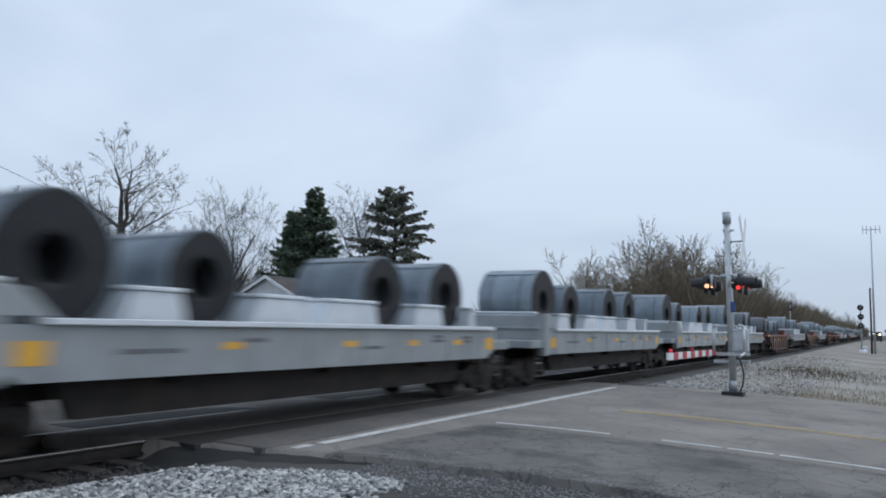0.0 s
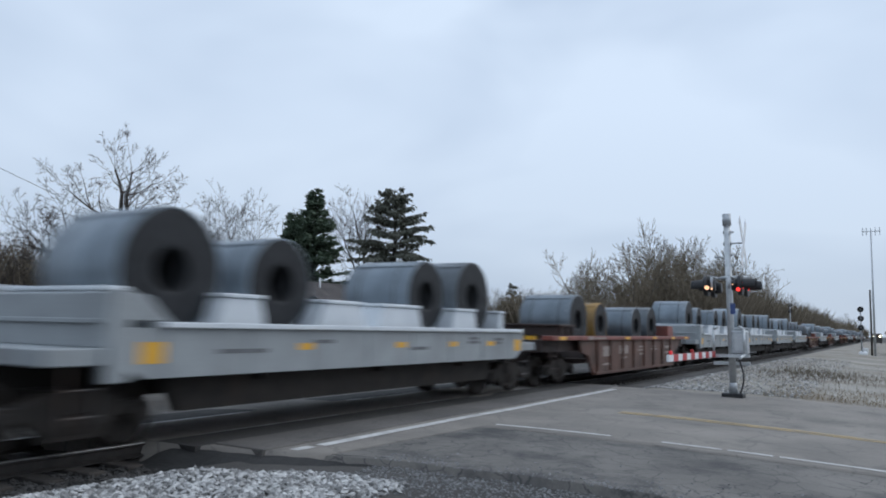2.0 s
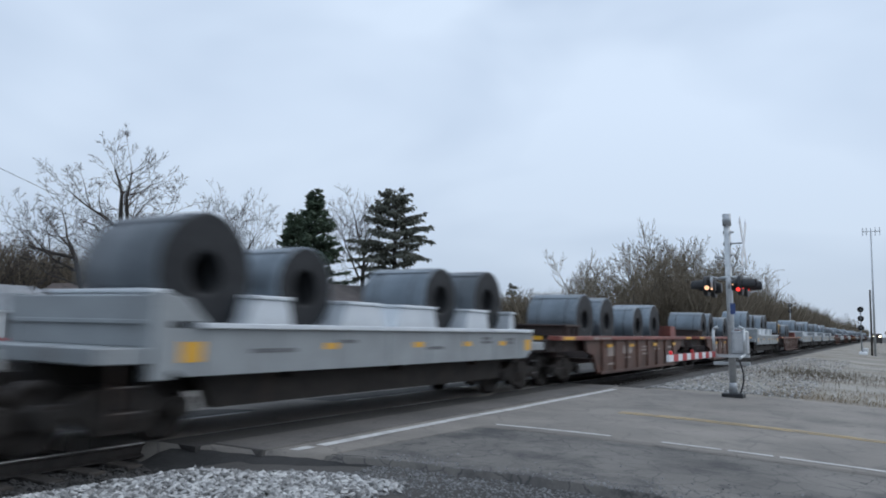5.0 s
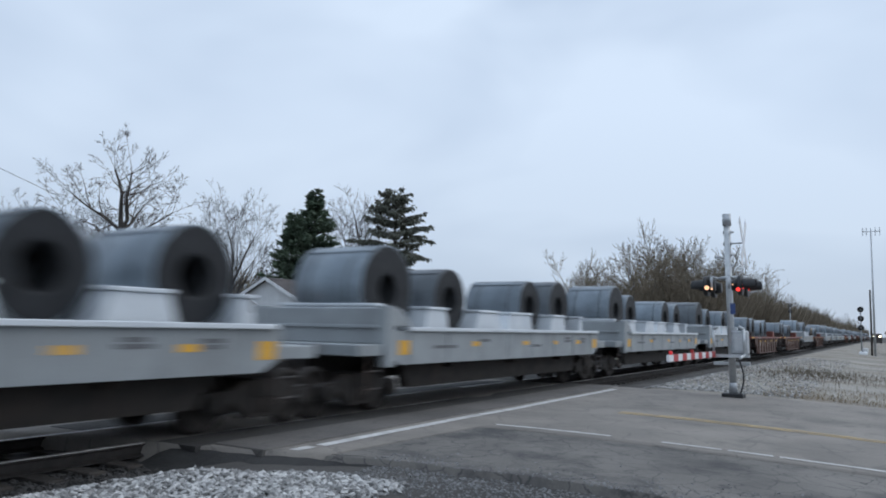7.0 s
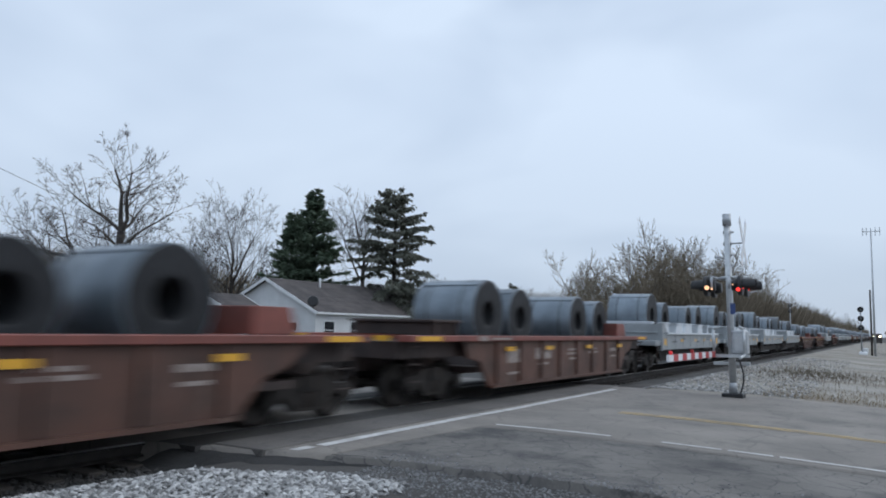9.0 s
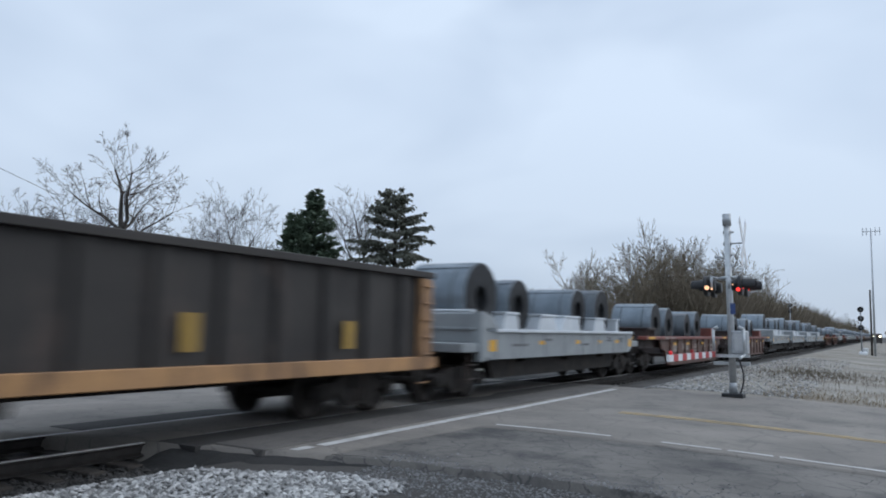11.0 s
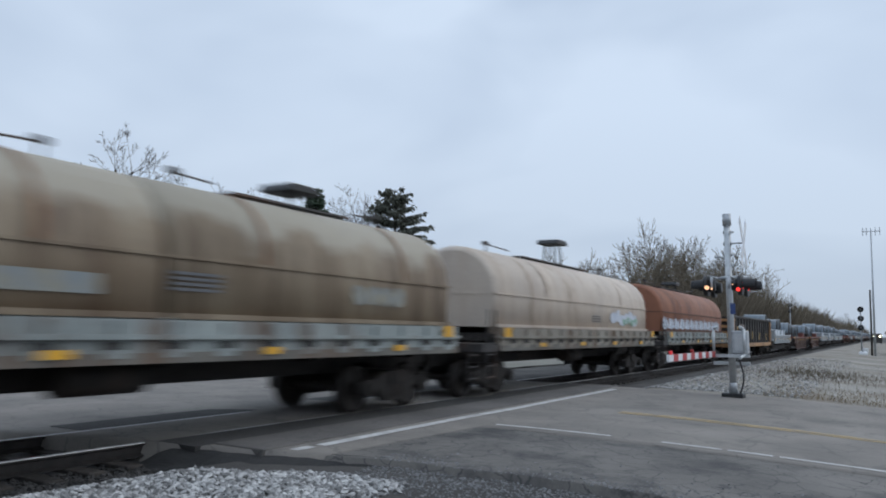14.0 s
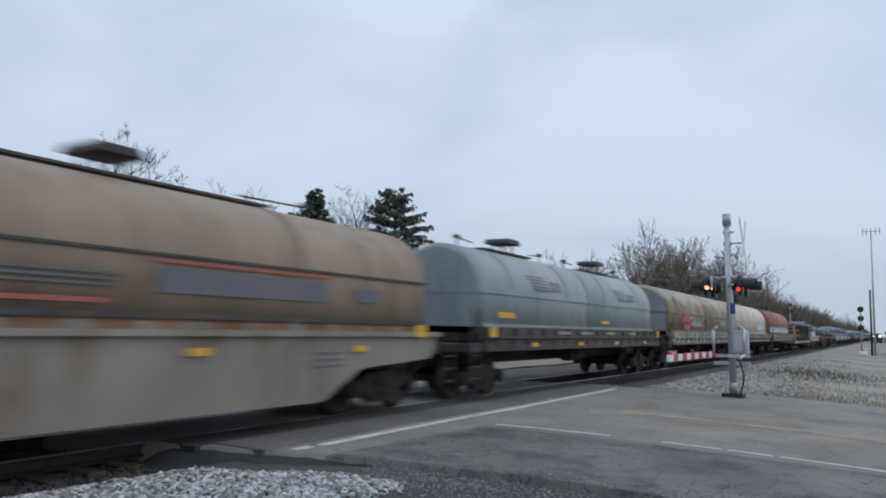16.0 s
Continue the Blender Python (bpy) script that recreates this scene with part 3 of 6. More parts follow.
tagged(part("crossing_panel", bm, "asphalt_panel_shaded", track, "asphalt crossing panels flush with the rails, train shadow in their colour"))

bm = bmesh.new()
box(bm, TRACK_X + 1.56, TRACK_X + 2.42, 7.15, 21.6, -0.3, 0.018)
part("apron", bm, "asphalt_apron", track, "darker asphalt strip along the crossing panels", 0.012)

# ---------------------------------------------------------------- rail cars
MOVERS = []     # (thing, x, y at the start, z)
WHEELS = []     # (wheelset, its place on the truck, y of the axle at the start)


def wheelset_mesh():
    bm = bmesh.new()
    for s in (-1, 1):
        x = 0.72 * s
        lathe_x(bm, [(x - 0.07 * s, 0.44), (x - 0.045 * s, 0.44), (x - 0.035 * s, 0.43), (x + 0.065 * s, 0.42), (x + 0.065 * s, 0.35), (x + 0.03 * s, 0.33),
                     (x + 0.02 * s, 0.15), (x + 0.06 * s, 0.12), (x + 0.06 * s, 0.09), (x - 0.07 * s, 0.09), (x - 0.02 * s, 0.15), (x - 0.02 * s, 0.33), (x - 0.07 * s, 0.35)], 18)
    tube(bm, (-1.0, 0, 0), (1.0, 0, 0), 0.085, seg=12)
    for s in (-1, 1):
        for k in range(3):
            a = 2 * math.pi * k / 3
            tube(bm, (s * 0.98, 0.05 * math.cos(a), 0.05 * math.sin(a)), (s * 1.03, 0.05 * math.cos(a), 0.05 * math.sin(a)), 0.018, seg=6)
    return mesh_of(bm, "wheelset", "wheel_steel")


def truck_mesh():
    bm = bmesh.new()
    side = [(-1.12, 0.36), (-1.12, 0.56), (-0.98, 0.62), (-0.72, 0.60), (-0.36, 0.74), (0.36, 0.74), (0.72, 0.60), (0.98, 0.62), (1.12, 0.56), (1.12, 0.36), (0.94, 0.34),
            (0.80, 0.46), (0.62, 0.44), (0.34, 0.20), (-0.34, 0.20), (-0.62, 0.44), (-0.80, 0.46), (-0.94, 0.34)]
    for s in (-1, 1):
        x0, x1 = sorted((s * 0.92, s * 1.10))
        prism(bm, side, "x", x0, x1)
        for y in (-0.16, 0.0, 0.16):
            tube(bm, (s * 1.06, y, 0.26), (s * 1.06, y, 0.58), 0.07, seg=10)
        for y in (-0.89, 0.89):
            tube(bm, (s * 1.08, y, 0.44), (s * 1.17, y, 0.44), 0.13, seg=14)
    box(bm, -1.15, 1.15, -0.2, 0.2, 0.5, 0.76)
    box(bm, -0.3, 0.3, -0.3, 0.3, 0.76, 0.88)
    for y in (-0.42, 0.42):
        box(bm, -0.85, 0.85, y - 0.05, y + 0.05, 0.36, 0.46)
        for s in (-1, 1):
            box(bm, s * 0.72 - 0.06, s * 0.72 + 0.06, y - 0.09 * (1 if y > 0 else -1) - 0.05, y + 0.09, 0.3, 0.55)
    return mesh_of(bm, "truck", "running_gear", 0.008)


WHEELSET, TRUCK = wheelset_mesh(), truck_mesh()


def add_trucks(car, places):
    for y in places:
        t = new("truck", TRUCK)
        t.parent, t.location = car, (0, y, 0)
        for dy in (-0.89, 0.89):
            w = new("wheelset", WHEELSET)
            w.parent, w.location = t, (0, dy, 0.44)


def couplers(car, half, z=0.86):
    for s in (-1, 1):
        bm = bmesh.new()
        y0, y1 = sorted((s * (half - 0.75), s * (half - 0.16)))
        box(bm, -0.09, 0.09, y0, y1, z - 0.08, z + 0.08)
        y0, y1 = sorted((s * (half - 0.22), s * (half - 0.01)))
        box(bm, -0.14, 0.14, y0, y1, z - 0.16, z + 0.14)
        y0, y1 = sorted((s * (half - 0.9), s * (half - 0.55)))
        box(bm, -0.25, 0.25, y0, y1, z - 0.16, z + 0.18)
        tube(bm, (0.3, s * (half - 0.6), z - 0.1), (0.22, s * (half - 0.05), z - 0.42), 0.025, seg=6)
        part("coupler", bm, "running_gear", car)


def reflectors(car, spots, x, dy=0.16, dz=0.09):
    for y, z in spots:
        for s in (-1, 1):
            box_part("reflector", "reflector", car, *sorted((s * x, s * (x + 0.006))), y - dy, y + dy, z - dz, z + dz, "yellow reflective strip")


def ladder(bm, x, y0, y1, z0, z1, n, r=0.014):
    for k in range(n):
        z = z0 + (z1 - z0) * k / (n - 1)
        tube(bm, (x, y0, z), (x, y1, z), r, seg=6)


def gray_car():
    car = empty("coil_car", "light gray flat coil car with white steel cradles", "rail car", "coil train")
    for s in (-1, 1):
        bm = bmesh.new()
        x0, x1 = sorted((s * 1.44, s * 1.56))
        prism(bm, [(-5.6, 1.08), (-5.2, 0.89), (5.2, 0.89), (5.6, 1.08), (5.6, 1.50), (-5.6, 1.50)], "x", x0, x1)
        for k in range(8):
            y = -4.9 + 9.8 * k / 7
            box(bm, *sorted((s * 1.56, s * 1.575)), y - 0.02, y + 0.02, 0.92, 1.48)
        sill = part("side_sill", bm, "gray_paint", car)
        bm = bmesh.new()
        box(bm, *sorted((s * 1.36, s * 1.64)), -5.0, 5.45, 1.50, 1.575)
        part("top_chord", bm, "white_steel", sill, "pale top flange", 0.01)
        bm = bmesh.new()
        for y, w, z in ((-3.6, 0.9, 1.2), (-1.9, 0.5, 1.32), (0.9, 0.6, 1.18), (3.1, 0.35, 1.36), (3.1, 0.5, 1.28), (4.3, 0.4, 1.34), (4.3, 0.3, 1.26)):
            box(bm, *sorted((s * 1.56, s * 1.565)), y - w / 2, y + w / 2, z - 0.03, z + 0.03)
        part("lettering", bm, "decal_dark", sill, "small dark lettering too fine to read")
        # corner post and steps at the braked end
        bm = bmesh.new()
        box(bm, *sorted((s * 1.40, s * 1.60)), -5.72, -5.45, 0.86, 1.94)
        prism(bm, [(-5.46, 1.92), (-5.2, 1.88), (-4.85, 1.58), (-5.46, 1.58)], "x", *sorted((s * 1.44, s * 1.58)))
        part("corner_post", bm, "gray_paint", car, "", 0.012)
        bm = bmesh.new()
        ladder(bm, s * 1.5, -6.15, -5.75, 0.5, 1.1, 3)
        for y in (-6.15, -5.75):
            tube(bm, (s * 1.5, y, 0.42), (s * 1.5, y, 1.2), 0.016, seg=6)
        ladder(bm, s * 1.5, 5.65, 6.05, 0.5, 1.1, 3)
        for y in (5.65, 6.05):
            tube(bm, (s * 1.5, y, 0.42), (s * 1.5, y, 1.2), 0.016, seg=6)
        # steps in a dark colour that holds the shade low at the car's ends
        part("step", bm, "sill_dark", car)
    # floor, end platforms, bulkhead
    bm = bmesh.new()
    box(bm, -1.43, 1.43, -5.6, 5.6, 1.02, 1.14)
    box(bm, -0.35, 0.35, -6.3, 6.3, 0.62, 1.02)
    # side beams drawn deeper than the frame, to stand for shadow under the car
    for s in (-1, 1):
        prism(bm, [(-4.7, 1.02), (-4.4, 0.42), (4.4, 0.42), (4.7, 1.02)], "x", *sorted((s * 1.0, s * 1.2)))
    part("underframe", bm, "running_gear", car)
    for s in (-1, 1):
        bm = bmesh.new()
        y0, y1 = sorted((s * 5.62, s * 6.42))
        box(bm, -1.52, 1.52, y0, y1, 1.06, 1.26)
        part("end_platform", bm, "gray_paint", car, "", 0.015)
    bm = bmesh.new()
    box(bm, -1.40, 1.40, -5.70, -5.58, 1.26, 1.90)
    box(bm, -1.40, 1.40, -5.76, -5.70, 1.54, 1.60)
    part("end_bulkhead", bm, "gray_paint", car, "", 0.01)
    bm = bmesh.new()
    box(bm, -1.40, 1.40, 5.45, 5.58, 1.14, 1.56)
    part("end_bulkhead", bm, "gray_paint", car)
    # cradles
    for y, a, b in ((-5.32, 0.10, 0.26), (-3.2, 0.36, 0.62), (-0.85, 0.50, 0.80), (0.95, 0.62, 0.92), (3.5, 0.44, 0.72), (5.32, 0.10, 0.20)):
        bm = bmesh.new()
        prism(bm, [(y - b, 1.14), (y + b, 1.14), (y + a, 1.94), (y - a, 1.94)], "x", -1.12, 1.12)
        box(bm, -1.16, 1.16, y - a - 0.03, y + a + 0.03, 1.94, 2.0)
        part("cradle", bm, "white_steel", car, "white welded steel cradle", 0.012)
    # brake gear under the floor
    bm = bmesh.new()
    tube(bm, (-0.9, -1.2, 0.82), (-0.9, -0.2, 0.82), 0.16, seg=12)
    tube(bm, (0.9, 1.4, 0.8), (0.9, 1.9, 0.8), 0.13, seg=12)
    for y in (-3.0, 0.0, 3.0):
        box(bm, -1.4, 1.4, y - 0.06, y + 0.06, 0.78, 1.02)
    part("brake_gear", bm, "running_gear", car)
    reflectors(car, [(-5.1, 1.2), (5.3, 1.2)], 1.56, 0.17, 0.13)
    reflectors(car, [(-2.3, 1.25), (0.3, 1.25), (2.2, 1.25), (3.9, 1.25)], 1.56, 0.16, 0.05)
    add_trucks(car, (-5.75, 5.75))
    couplers(car, 7.0)
    return car


def brown_car(low_marks=True):
    car = empty("coil_car", "rusty red-brown well coil car with fishbelly sides", "rail car", "coil train")
    for s in (-1, 1):
        bm = bmesh.new()
        x0, x1 = sorted((s * 1.46, s * 1.54))
        prism(bm, [(-5.9, 1.30), (-5.75, 0.95), (-5.2, 0.86), (-4.75, 0.30), (4.75, 0.30), (5.25, 0.80), (5.75, 0.95), (6.2, 1.30)], "x", x0, x1)
        for k in range(8):
            y = -4.4 + 8.9 * k / 7
            box(bm, *sorted((s * 1.54, s * 1.60)), y - 0.07, y + 0.07, 0.36, 1.30)
        box(bm, *sorted((s * 1.46, s * 1.62)), -4.7, 4.72, 0.27, 0.33)
        side = part("side_sill", bm, "brown_paint", car)
        bm = bmesh.new()
        box(bm, *sorted((s * 1.30, s * 1.66)), -8.15, 7.55, 1.30, 1.42)
        part("top_chord", bm, "red_chord", side, "dull red top flange", 0.012)
        bm = bmesh.new()
        for y, w, z, h in ((-3.5, 0.7, 0.95, 0.16), (-1.7, 1.0, 0.98, 0.14), (-1.7, 0.6, 0.72, 0.03), (0.4, 0.7, 1.05, 0.03), (0.4, 0.9, 0.94, 0.03), (0.4, 0.5, 0.8, 0.03),
                           (2.1, 0.5, 1.05, 0.03), (2.1, 0.8, 0.95, 0.03), (4.0, 0.6, 1.0, 0.05), (4.0, 0.5, 0.8, 0.03), (-3.5, 0.6, 0.55, 0.03)):
            box(bm, *sorted((s * 1.54, s * 1.547)), y - w / 2, y + w / 2, z - h, z + h)
        part("lettering", bm, "decal_white", side, "worn pale lettering too faint to read")
        bm = bmesh.new()
        box(bm, *sorted((s * 1.66, s * 1.667)), -5.5, -5.05, 1.31, 1.41)
        box(bm, *sorted((s * 1.66, s * 1.667)), -4.9, -3.9, 1.33, 1.38)
        part("stencil", bm, "decal_white", side, "white stencil block")
        bm = bmesh.new()
        for y in (-7.9, 7.0):
            ladder(bm, s * 1.5, y - 0.05, y + 0.35, 0.55, 1.2, 3)
            for d in (-0.05, 0.35):
                tube(bm, (s * 1.5, y + d, 0.48), (s * 1.5, y + d, 1.3), 0.016, seg=6)
        part("step", bm, "brown_dark", car)
    bm = bmesh.new()
    box(bm, -1.45, 1.45, -5.2, 6.0, 0.62, 0.74)
    box(bm, -1.3, 1.3, -8.1, -5.2, 0.98, 1.3)
    box(bm, -1.3, 1.3, 6.0, 7.55, 0.98, 1.3)
    box(bm, -0.3, 0.3, -7.9, 7.9, 0.7, 0.98)
    part("underframe", bm, "brown_dark", car)
    bm = bmesh.new()
    box(bm, -0.70, 1.25, -6.8, -5.75, 1.42, 1.70)
    box(bm, -0.75, 1.34, -6.9, -5.7, 1.68, 1.74)
    for y in (-6.7, -6.3, -5.9):
        box(bm, 1.25, 1.33, y - 0.05, y + 0.05, 1.42, 1.68)
        box(bm, -0.75, -0.70, y - 0.05, y + 0.05, 1.42, 1.68)
    part("deck_house", bm, "brown_dark", car, "dark boxed-in brake end", 0.012)
    bm = bmesh.new()
    prism(bm, [(5.25, 1.42), (5.25, 1.84), (6.05, 1.84), (6.2, 1.42)], "x", -1.28, 1.28)
    part("end_bulkhead", bm, "red_chord", car, "low sloping red bulkhead", 0.012)
    for k in range(7):
        y = -4.3 + k * 1.5 + (0.4 if k > 2 else 0)
        bm = bmesh.new()
        prism(bm, [(y - 0.35, 0.74), (y + 0.35, 0.74), (y + 0.12, 1.2), (y - 0.12, 1.2)], "x", -1.2, 1.2)
        part("cradle", bm, "brown_dark", car)
    bm = bmesh.new()
    for y, xx in ((-8.21, 1.0), (-8.21, -1.0)):
        box(bm, xx - 0.16, xx + 0.16, y - 0.006, y + 0.05, 1.31, 1.41)
    part("reflector", bm, "reflector", car, "yellow end marker")
    if low_marks:
        reflectors(car, [(-7.5, 1.36), (6.9, 1.36)], 1.66, 0.42, 0.045)
        reflectors(car, [(-3.78, 1.12), (-1.42, 1.12), (1.58, 1.12), (4.5, 1.12)], 1.602, 0.24, 0.05)
    else:
        reflectors(car, [(-7.5, 1.36), (-1.6, 1.36), (1.8, 1.36), (4.6, 1.36), (6.9, 1.36)], 1.66, 0.24, 0.045)
    add_trucks(car, (-6.4, 6.75))
    couplers(car, 8.6)
    return car


def coil(r, width, mat="coil_steel", label="bare gray steel coil lying on its side with an open bore"):
    """A coil whose axis lies across the car; its origin is its middle."""
    h = width / 2
    ob = empty("steel_coil", label, "steel coil", "coils on the train")
    bm = bmesh.new()
    lathe_x(bm, [(-h + 0.012, r), (h - 0.012, r), (h, r - 0.015), (h, r - 0.03), (h - 0.02, r - 0.03), (-h + 0.02, r - 0.03), (-h, r - 0.03), (-h, r - 0.015)], 56)
    # the loose outer end of the strip
    prism(bm, [(r * math.cos(2.2) - 0.01, r * math.sin(2.2) + 0.014), (r * math.cos(2.2) + 0.05, r * math.sin(2.2) + 0.05), (r * math.cos(2.05), r * math.sin(2.05) + 0.006)], "x", -h + 0.01, h - 0.01)
    part("outer_wrap", bm, mat, ob)
    # end faces and bore take the near-black colours that hold their shade
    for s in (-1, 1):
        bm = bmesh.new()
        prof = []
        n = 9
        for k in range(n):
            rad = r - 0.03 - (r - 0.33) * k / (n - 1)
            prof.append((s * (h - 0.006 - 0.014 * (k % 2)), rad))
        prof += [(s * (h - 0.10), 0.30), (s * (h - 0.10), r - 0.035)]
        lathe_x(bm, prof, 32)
        part("coil_face", bm, "coil_face", ob, "edge-on windings with shade put into their near-black colour")
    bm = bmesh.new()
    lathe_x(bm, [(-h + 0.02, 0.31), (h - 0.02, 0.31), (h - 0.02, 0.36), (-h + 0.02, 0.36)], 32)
    part("bore", bm, "coil_bore_shaded", ob)
    for x in (-h * 0.55, h * 0.55):
        bm = bmesh.new()
        lathe_x(bm, [(x - 0.02, r + 0.002), (x + 0.02, r + 0.002), (x + 0.02, r + 0.006), (x - 0.02, r + 0.006)], 28)
        part("strap", bm, "strap_steel", ob, "steel band")
    return ob


HOOD_SEAM = 2.42


def hood_x(z, top=3.60):
    """How far out the curved hood stands at that height."""
    u = min(1.0, max(0.0, (z - HOOD_SEAM) / (top - HOOD_SEAM))) ** (1 / 0.92)
    return 1.36 * math.sqrt(1.0 - u * u)


def hood_outline(w, z0, z1, top):
    pts = [(w, z0), (w, z1)]
    for k in range(1, 12):
        a = math.pi * k / 12
        c, s = math.cos(a), math.sin(a)
        pts.append((w * math.copysign(abs(c) ** 1.0, c), z1 + (top - z1) * abs(s) ** 0.92))
    return pts + [(-w, z1), (-w, z0)]


def hood_car(name_label, pitch, y0, y1, hood_mat, sill_mat, hoods, deep=False, top=3.60, lift=0.0, decor=None, wide=1.22, up=0.0):
    """A coil car closed with one or two lift-off hoods, between y0 and y1 on a car of that pitch."""
    car = empty("covered_coil_car", name_label, "rail car", "coil train")
    half = pitch / 2
    zs0, zs1 = (1.08, 1.60)
    for s in (-1, 1):
        bm = bmesh.new()
        x0, x1 = sorted((s * 1.40, s * 1.54))
        if deep:
            prism(bm, [(y0 - 0.2, 1.42), (y0 + 0.1, 0.98), (y0 + 2.2, 0.86), (y0 + 3.0, 0.38), (y1 - 3.3, 0.38), (y1 - 2.3, 0.86), (y1 - 0.1, 0.98), (y1 + 0.2, 1.42)], "x", x0, x1)
        else:
            box(bm, x0, x1, y0 - 0.3, y1 - 0.1, zs0, zs1)
        box(bm, *sorted((s * 1.38, s * 1.62)), y0 - 0.35, y1 + (0.2 if deep else -0.08), 1.40 if deep else 1.36, 1.48 if deep else 1.42)
        n = 17
        for k in range(n):
            y = y0 + (y1 - y0) * (k + 0.5) / n
            box(bm, *sorted((s * 1.54, s * 1.59)), y - 0.08, y + 0.08, 1.48 if deep else 1.42, 1.58)
            if not deep:
                box(bm, *sorted((s * 1.54, s * 1.575)), y - 0.22, y + 0.10, 1.14, 1.30)
        part("side_sill", bm, sill_mat, car)
        if not deep:
            box_part("sill_flange", "sill_grime" if sill_mat != "sill_dark" else sill_mat, car, *sorted((s * 1.54, s * 1.565)), y0 - 0.3, y1 - 0.1, 1.07, 1.20, "grimy lower flange")
            if s > 0 and sill_mat != "sill_dark":
                # flat dark blocks stand for the shadowed pockets; nothing is hollowed out
                for k in range(n):
                    y = y0 + (y1 - y0) * (k + 0.5) / n
                    box_part("pocket", "pocket_shade", car, 1.54, 1.5765, y - 0.20, y + 0.06, 1.24, 1.33)
        bm = bmesh.new()
        box(bm, *sorted((s * (wide - 0.12), s * (wide + 0.02))), y0 - 0.02, y1 + 0.02, 1.40, 1.63)
        part("coaming", bm, "rust_band" if deep else sill_mat, car, "rusty coaming under the hood")
        bm = bmesh.new()
        for y in (y0 - 0.9, y1 + 0.5):
            ladder(bm, s * 1.5, y, y + 0.4, 0.5, 1.25, 4)
            for d in (0, 0.4):
                tube(bm, (s * 1.5, y + d, 0.44), (s * 1.5, y + d, 2.0 if y < 0 else 1.5), 0.016, seg=6)
        part("step", bm, "sill_dark", car)
    bm = bmesh.new()
    box(bm, -1.38, 1.38, y0 - 0.3, y1 + 0.3, 1.30, 1.46)
    box(bm, -0.3, 0.3, -half + 0.7, half - 0.7, 0.7, 1.3)
    for k in range(5):
        y = y0 + (y1 - y0) * (k + 0.5) / 5
        box(bm, -1.38, 1.38, y - 0.07, y + 0.07, 1.0, 1.3)
    tube(bm, (0.85, -0.6, 0.86), (0.85, 0.6, 0.86), 0.2, seg=12)
    tube(bm, (-0.85, 1.6, 0.86), (-0.85, 2.2, 0.86), 0.16, seg=12)
    part("underframe", bm, "running_gear", car)
    for s, y in ((-1, y0 - 0.3), (1, y1 - 0.1)):
        bm = bmesh.new()
        a, b = sorted((y, s * (half - 0.75)))
        box(bm, -1.36, 1.5, a, b, 1.06, 1.24)
        part("end_platform", bm, "sill_dark", car)
    cuts = [y0 + (y1 - y0) * k / hoods for k in range(hoods + 1)]
    for a, b in zip(cuts, cuts[1:]):
        a, b = a + 0.02, b - 0.02
        hood = None
        bm = bmesh.new()
        w, z1 = wide, HOOD_SEAM
        ring = hood_outline(w, 1.62, z1, top)
        inner = hood_outline(w - 0.10, 1.62, z1, top - 0.12)
        secs = [(a, inner), (a + 0.10, ring), (b - 0.10, ring), (b, inner)]
        loops = [[bm.verts.new((p[0], y, p[1])) for p in o] for y, o in secs]
        for lo, hi in zip(loops, loops[1:]):
            for i in range(len(lo) - 1):
                bm.faces.new((lo[i], lo[i + 1], hi[i + 1], hi[i])).smooth = True
            bm.faces.new((lo[-1], lo[0], hi[0], hi[-1]))
        bm.faces.new(loops[0][::-1])
        bm.faces.new(loops[-1])
        hood = part("hood", bm, hood_mat, car)
        if hood_mat == "hood_tan" and a < cuts[0] + 0.1:
            bm = bmesh.new()
            prism(bm, hood_outline(w - 0.13, 1.66, z1, top - 0.15), "y", a - 0.012, a + 0.01)
            part("end_plate", bm, "hood_end_gray", hood, "pale gray weathered end plate")
        # seam along the shoulder, lap bands and foot flange
        bm = bmesh.new()
        for s in (-1, 1):
            box(bm, *sorted((s * (w - 0.005), s * (w + 0.03))), a + 0.05, b - 0.05, HOOD_SEAM - 0.02, HOOD_SEAM + 0.02)
            box(bm, *sorted((s * (w - 0.01), s * (w + 0.07))), a + 0.05, b - 0.05, 1.615, 1.69)
        box(bm, 0.06 - w, w - 0.06, a - 0.012, a + 0.01, HOOD_SEAM - 0.02, HOOD_SEAM + 0.02)
        part("seam", bm, "sill_dark" if hood_mat == "hood_beige" else ("hood_seam_rust" if hood_mat == "hood_rust" else hood_mat), hood, "dark seam band")
        for y in (a + (b - a) * 0.24, a + (b - a) * 0.76):
            bm = bmesh.new()
            o1 = hood_outline(w + 0.022, HOOD_SEAM + 0.02, z1 + 0.02, top + 0.022)
            l1 = [[bm.verts.new((p[0], yy, p[1])) for p in o1] for yy in (y - 0.05, y + 0.05)]
            for i in range(len(o1) - 1):
                bm.faces.new((l1[0][i], l1[0][i + 1], l1[1][i + 1], l1[1][i]))
            part("rib", bm, "rust_band" if hood_mat == "hood_tan" else hood_mat, hood)
        # catwalk along the crown, the lifting bracket over the middle, and a post with a bar at either end
        mid = (a + b) / 2 + lift
        bm = bmesh.new()
        box(bm, -0.26, 0.26, mid - (b - a) * 0.22, mid + (b - a) * 0.20, top + 0.03, top + 0.07)
        box(bm, -0.2, -0.16, mid - (b - a) * 0.2, mid + (b - a) * 0.18, top - 0.04, top + 0.03)
        box(bm, 0.16, 0.2, mid - (b - a) * 0.2, mid + (b - a) * 0.18, top - 0.04, top + 0.03)
        part("catwalk", bm, "sill_dark", hood, "dark grated catwalk on the crown")
        bm = bmesh.new()
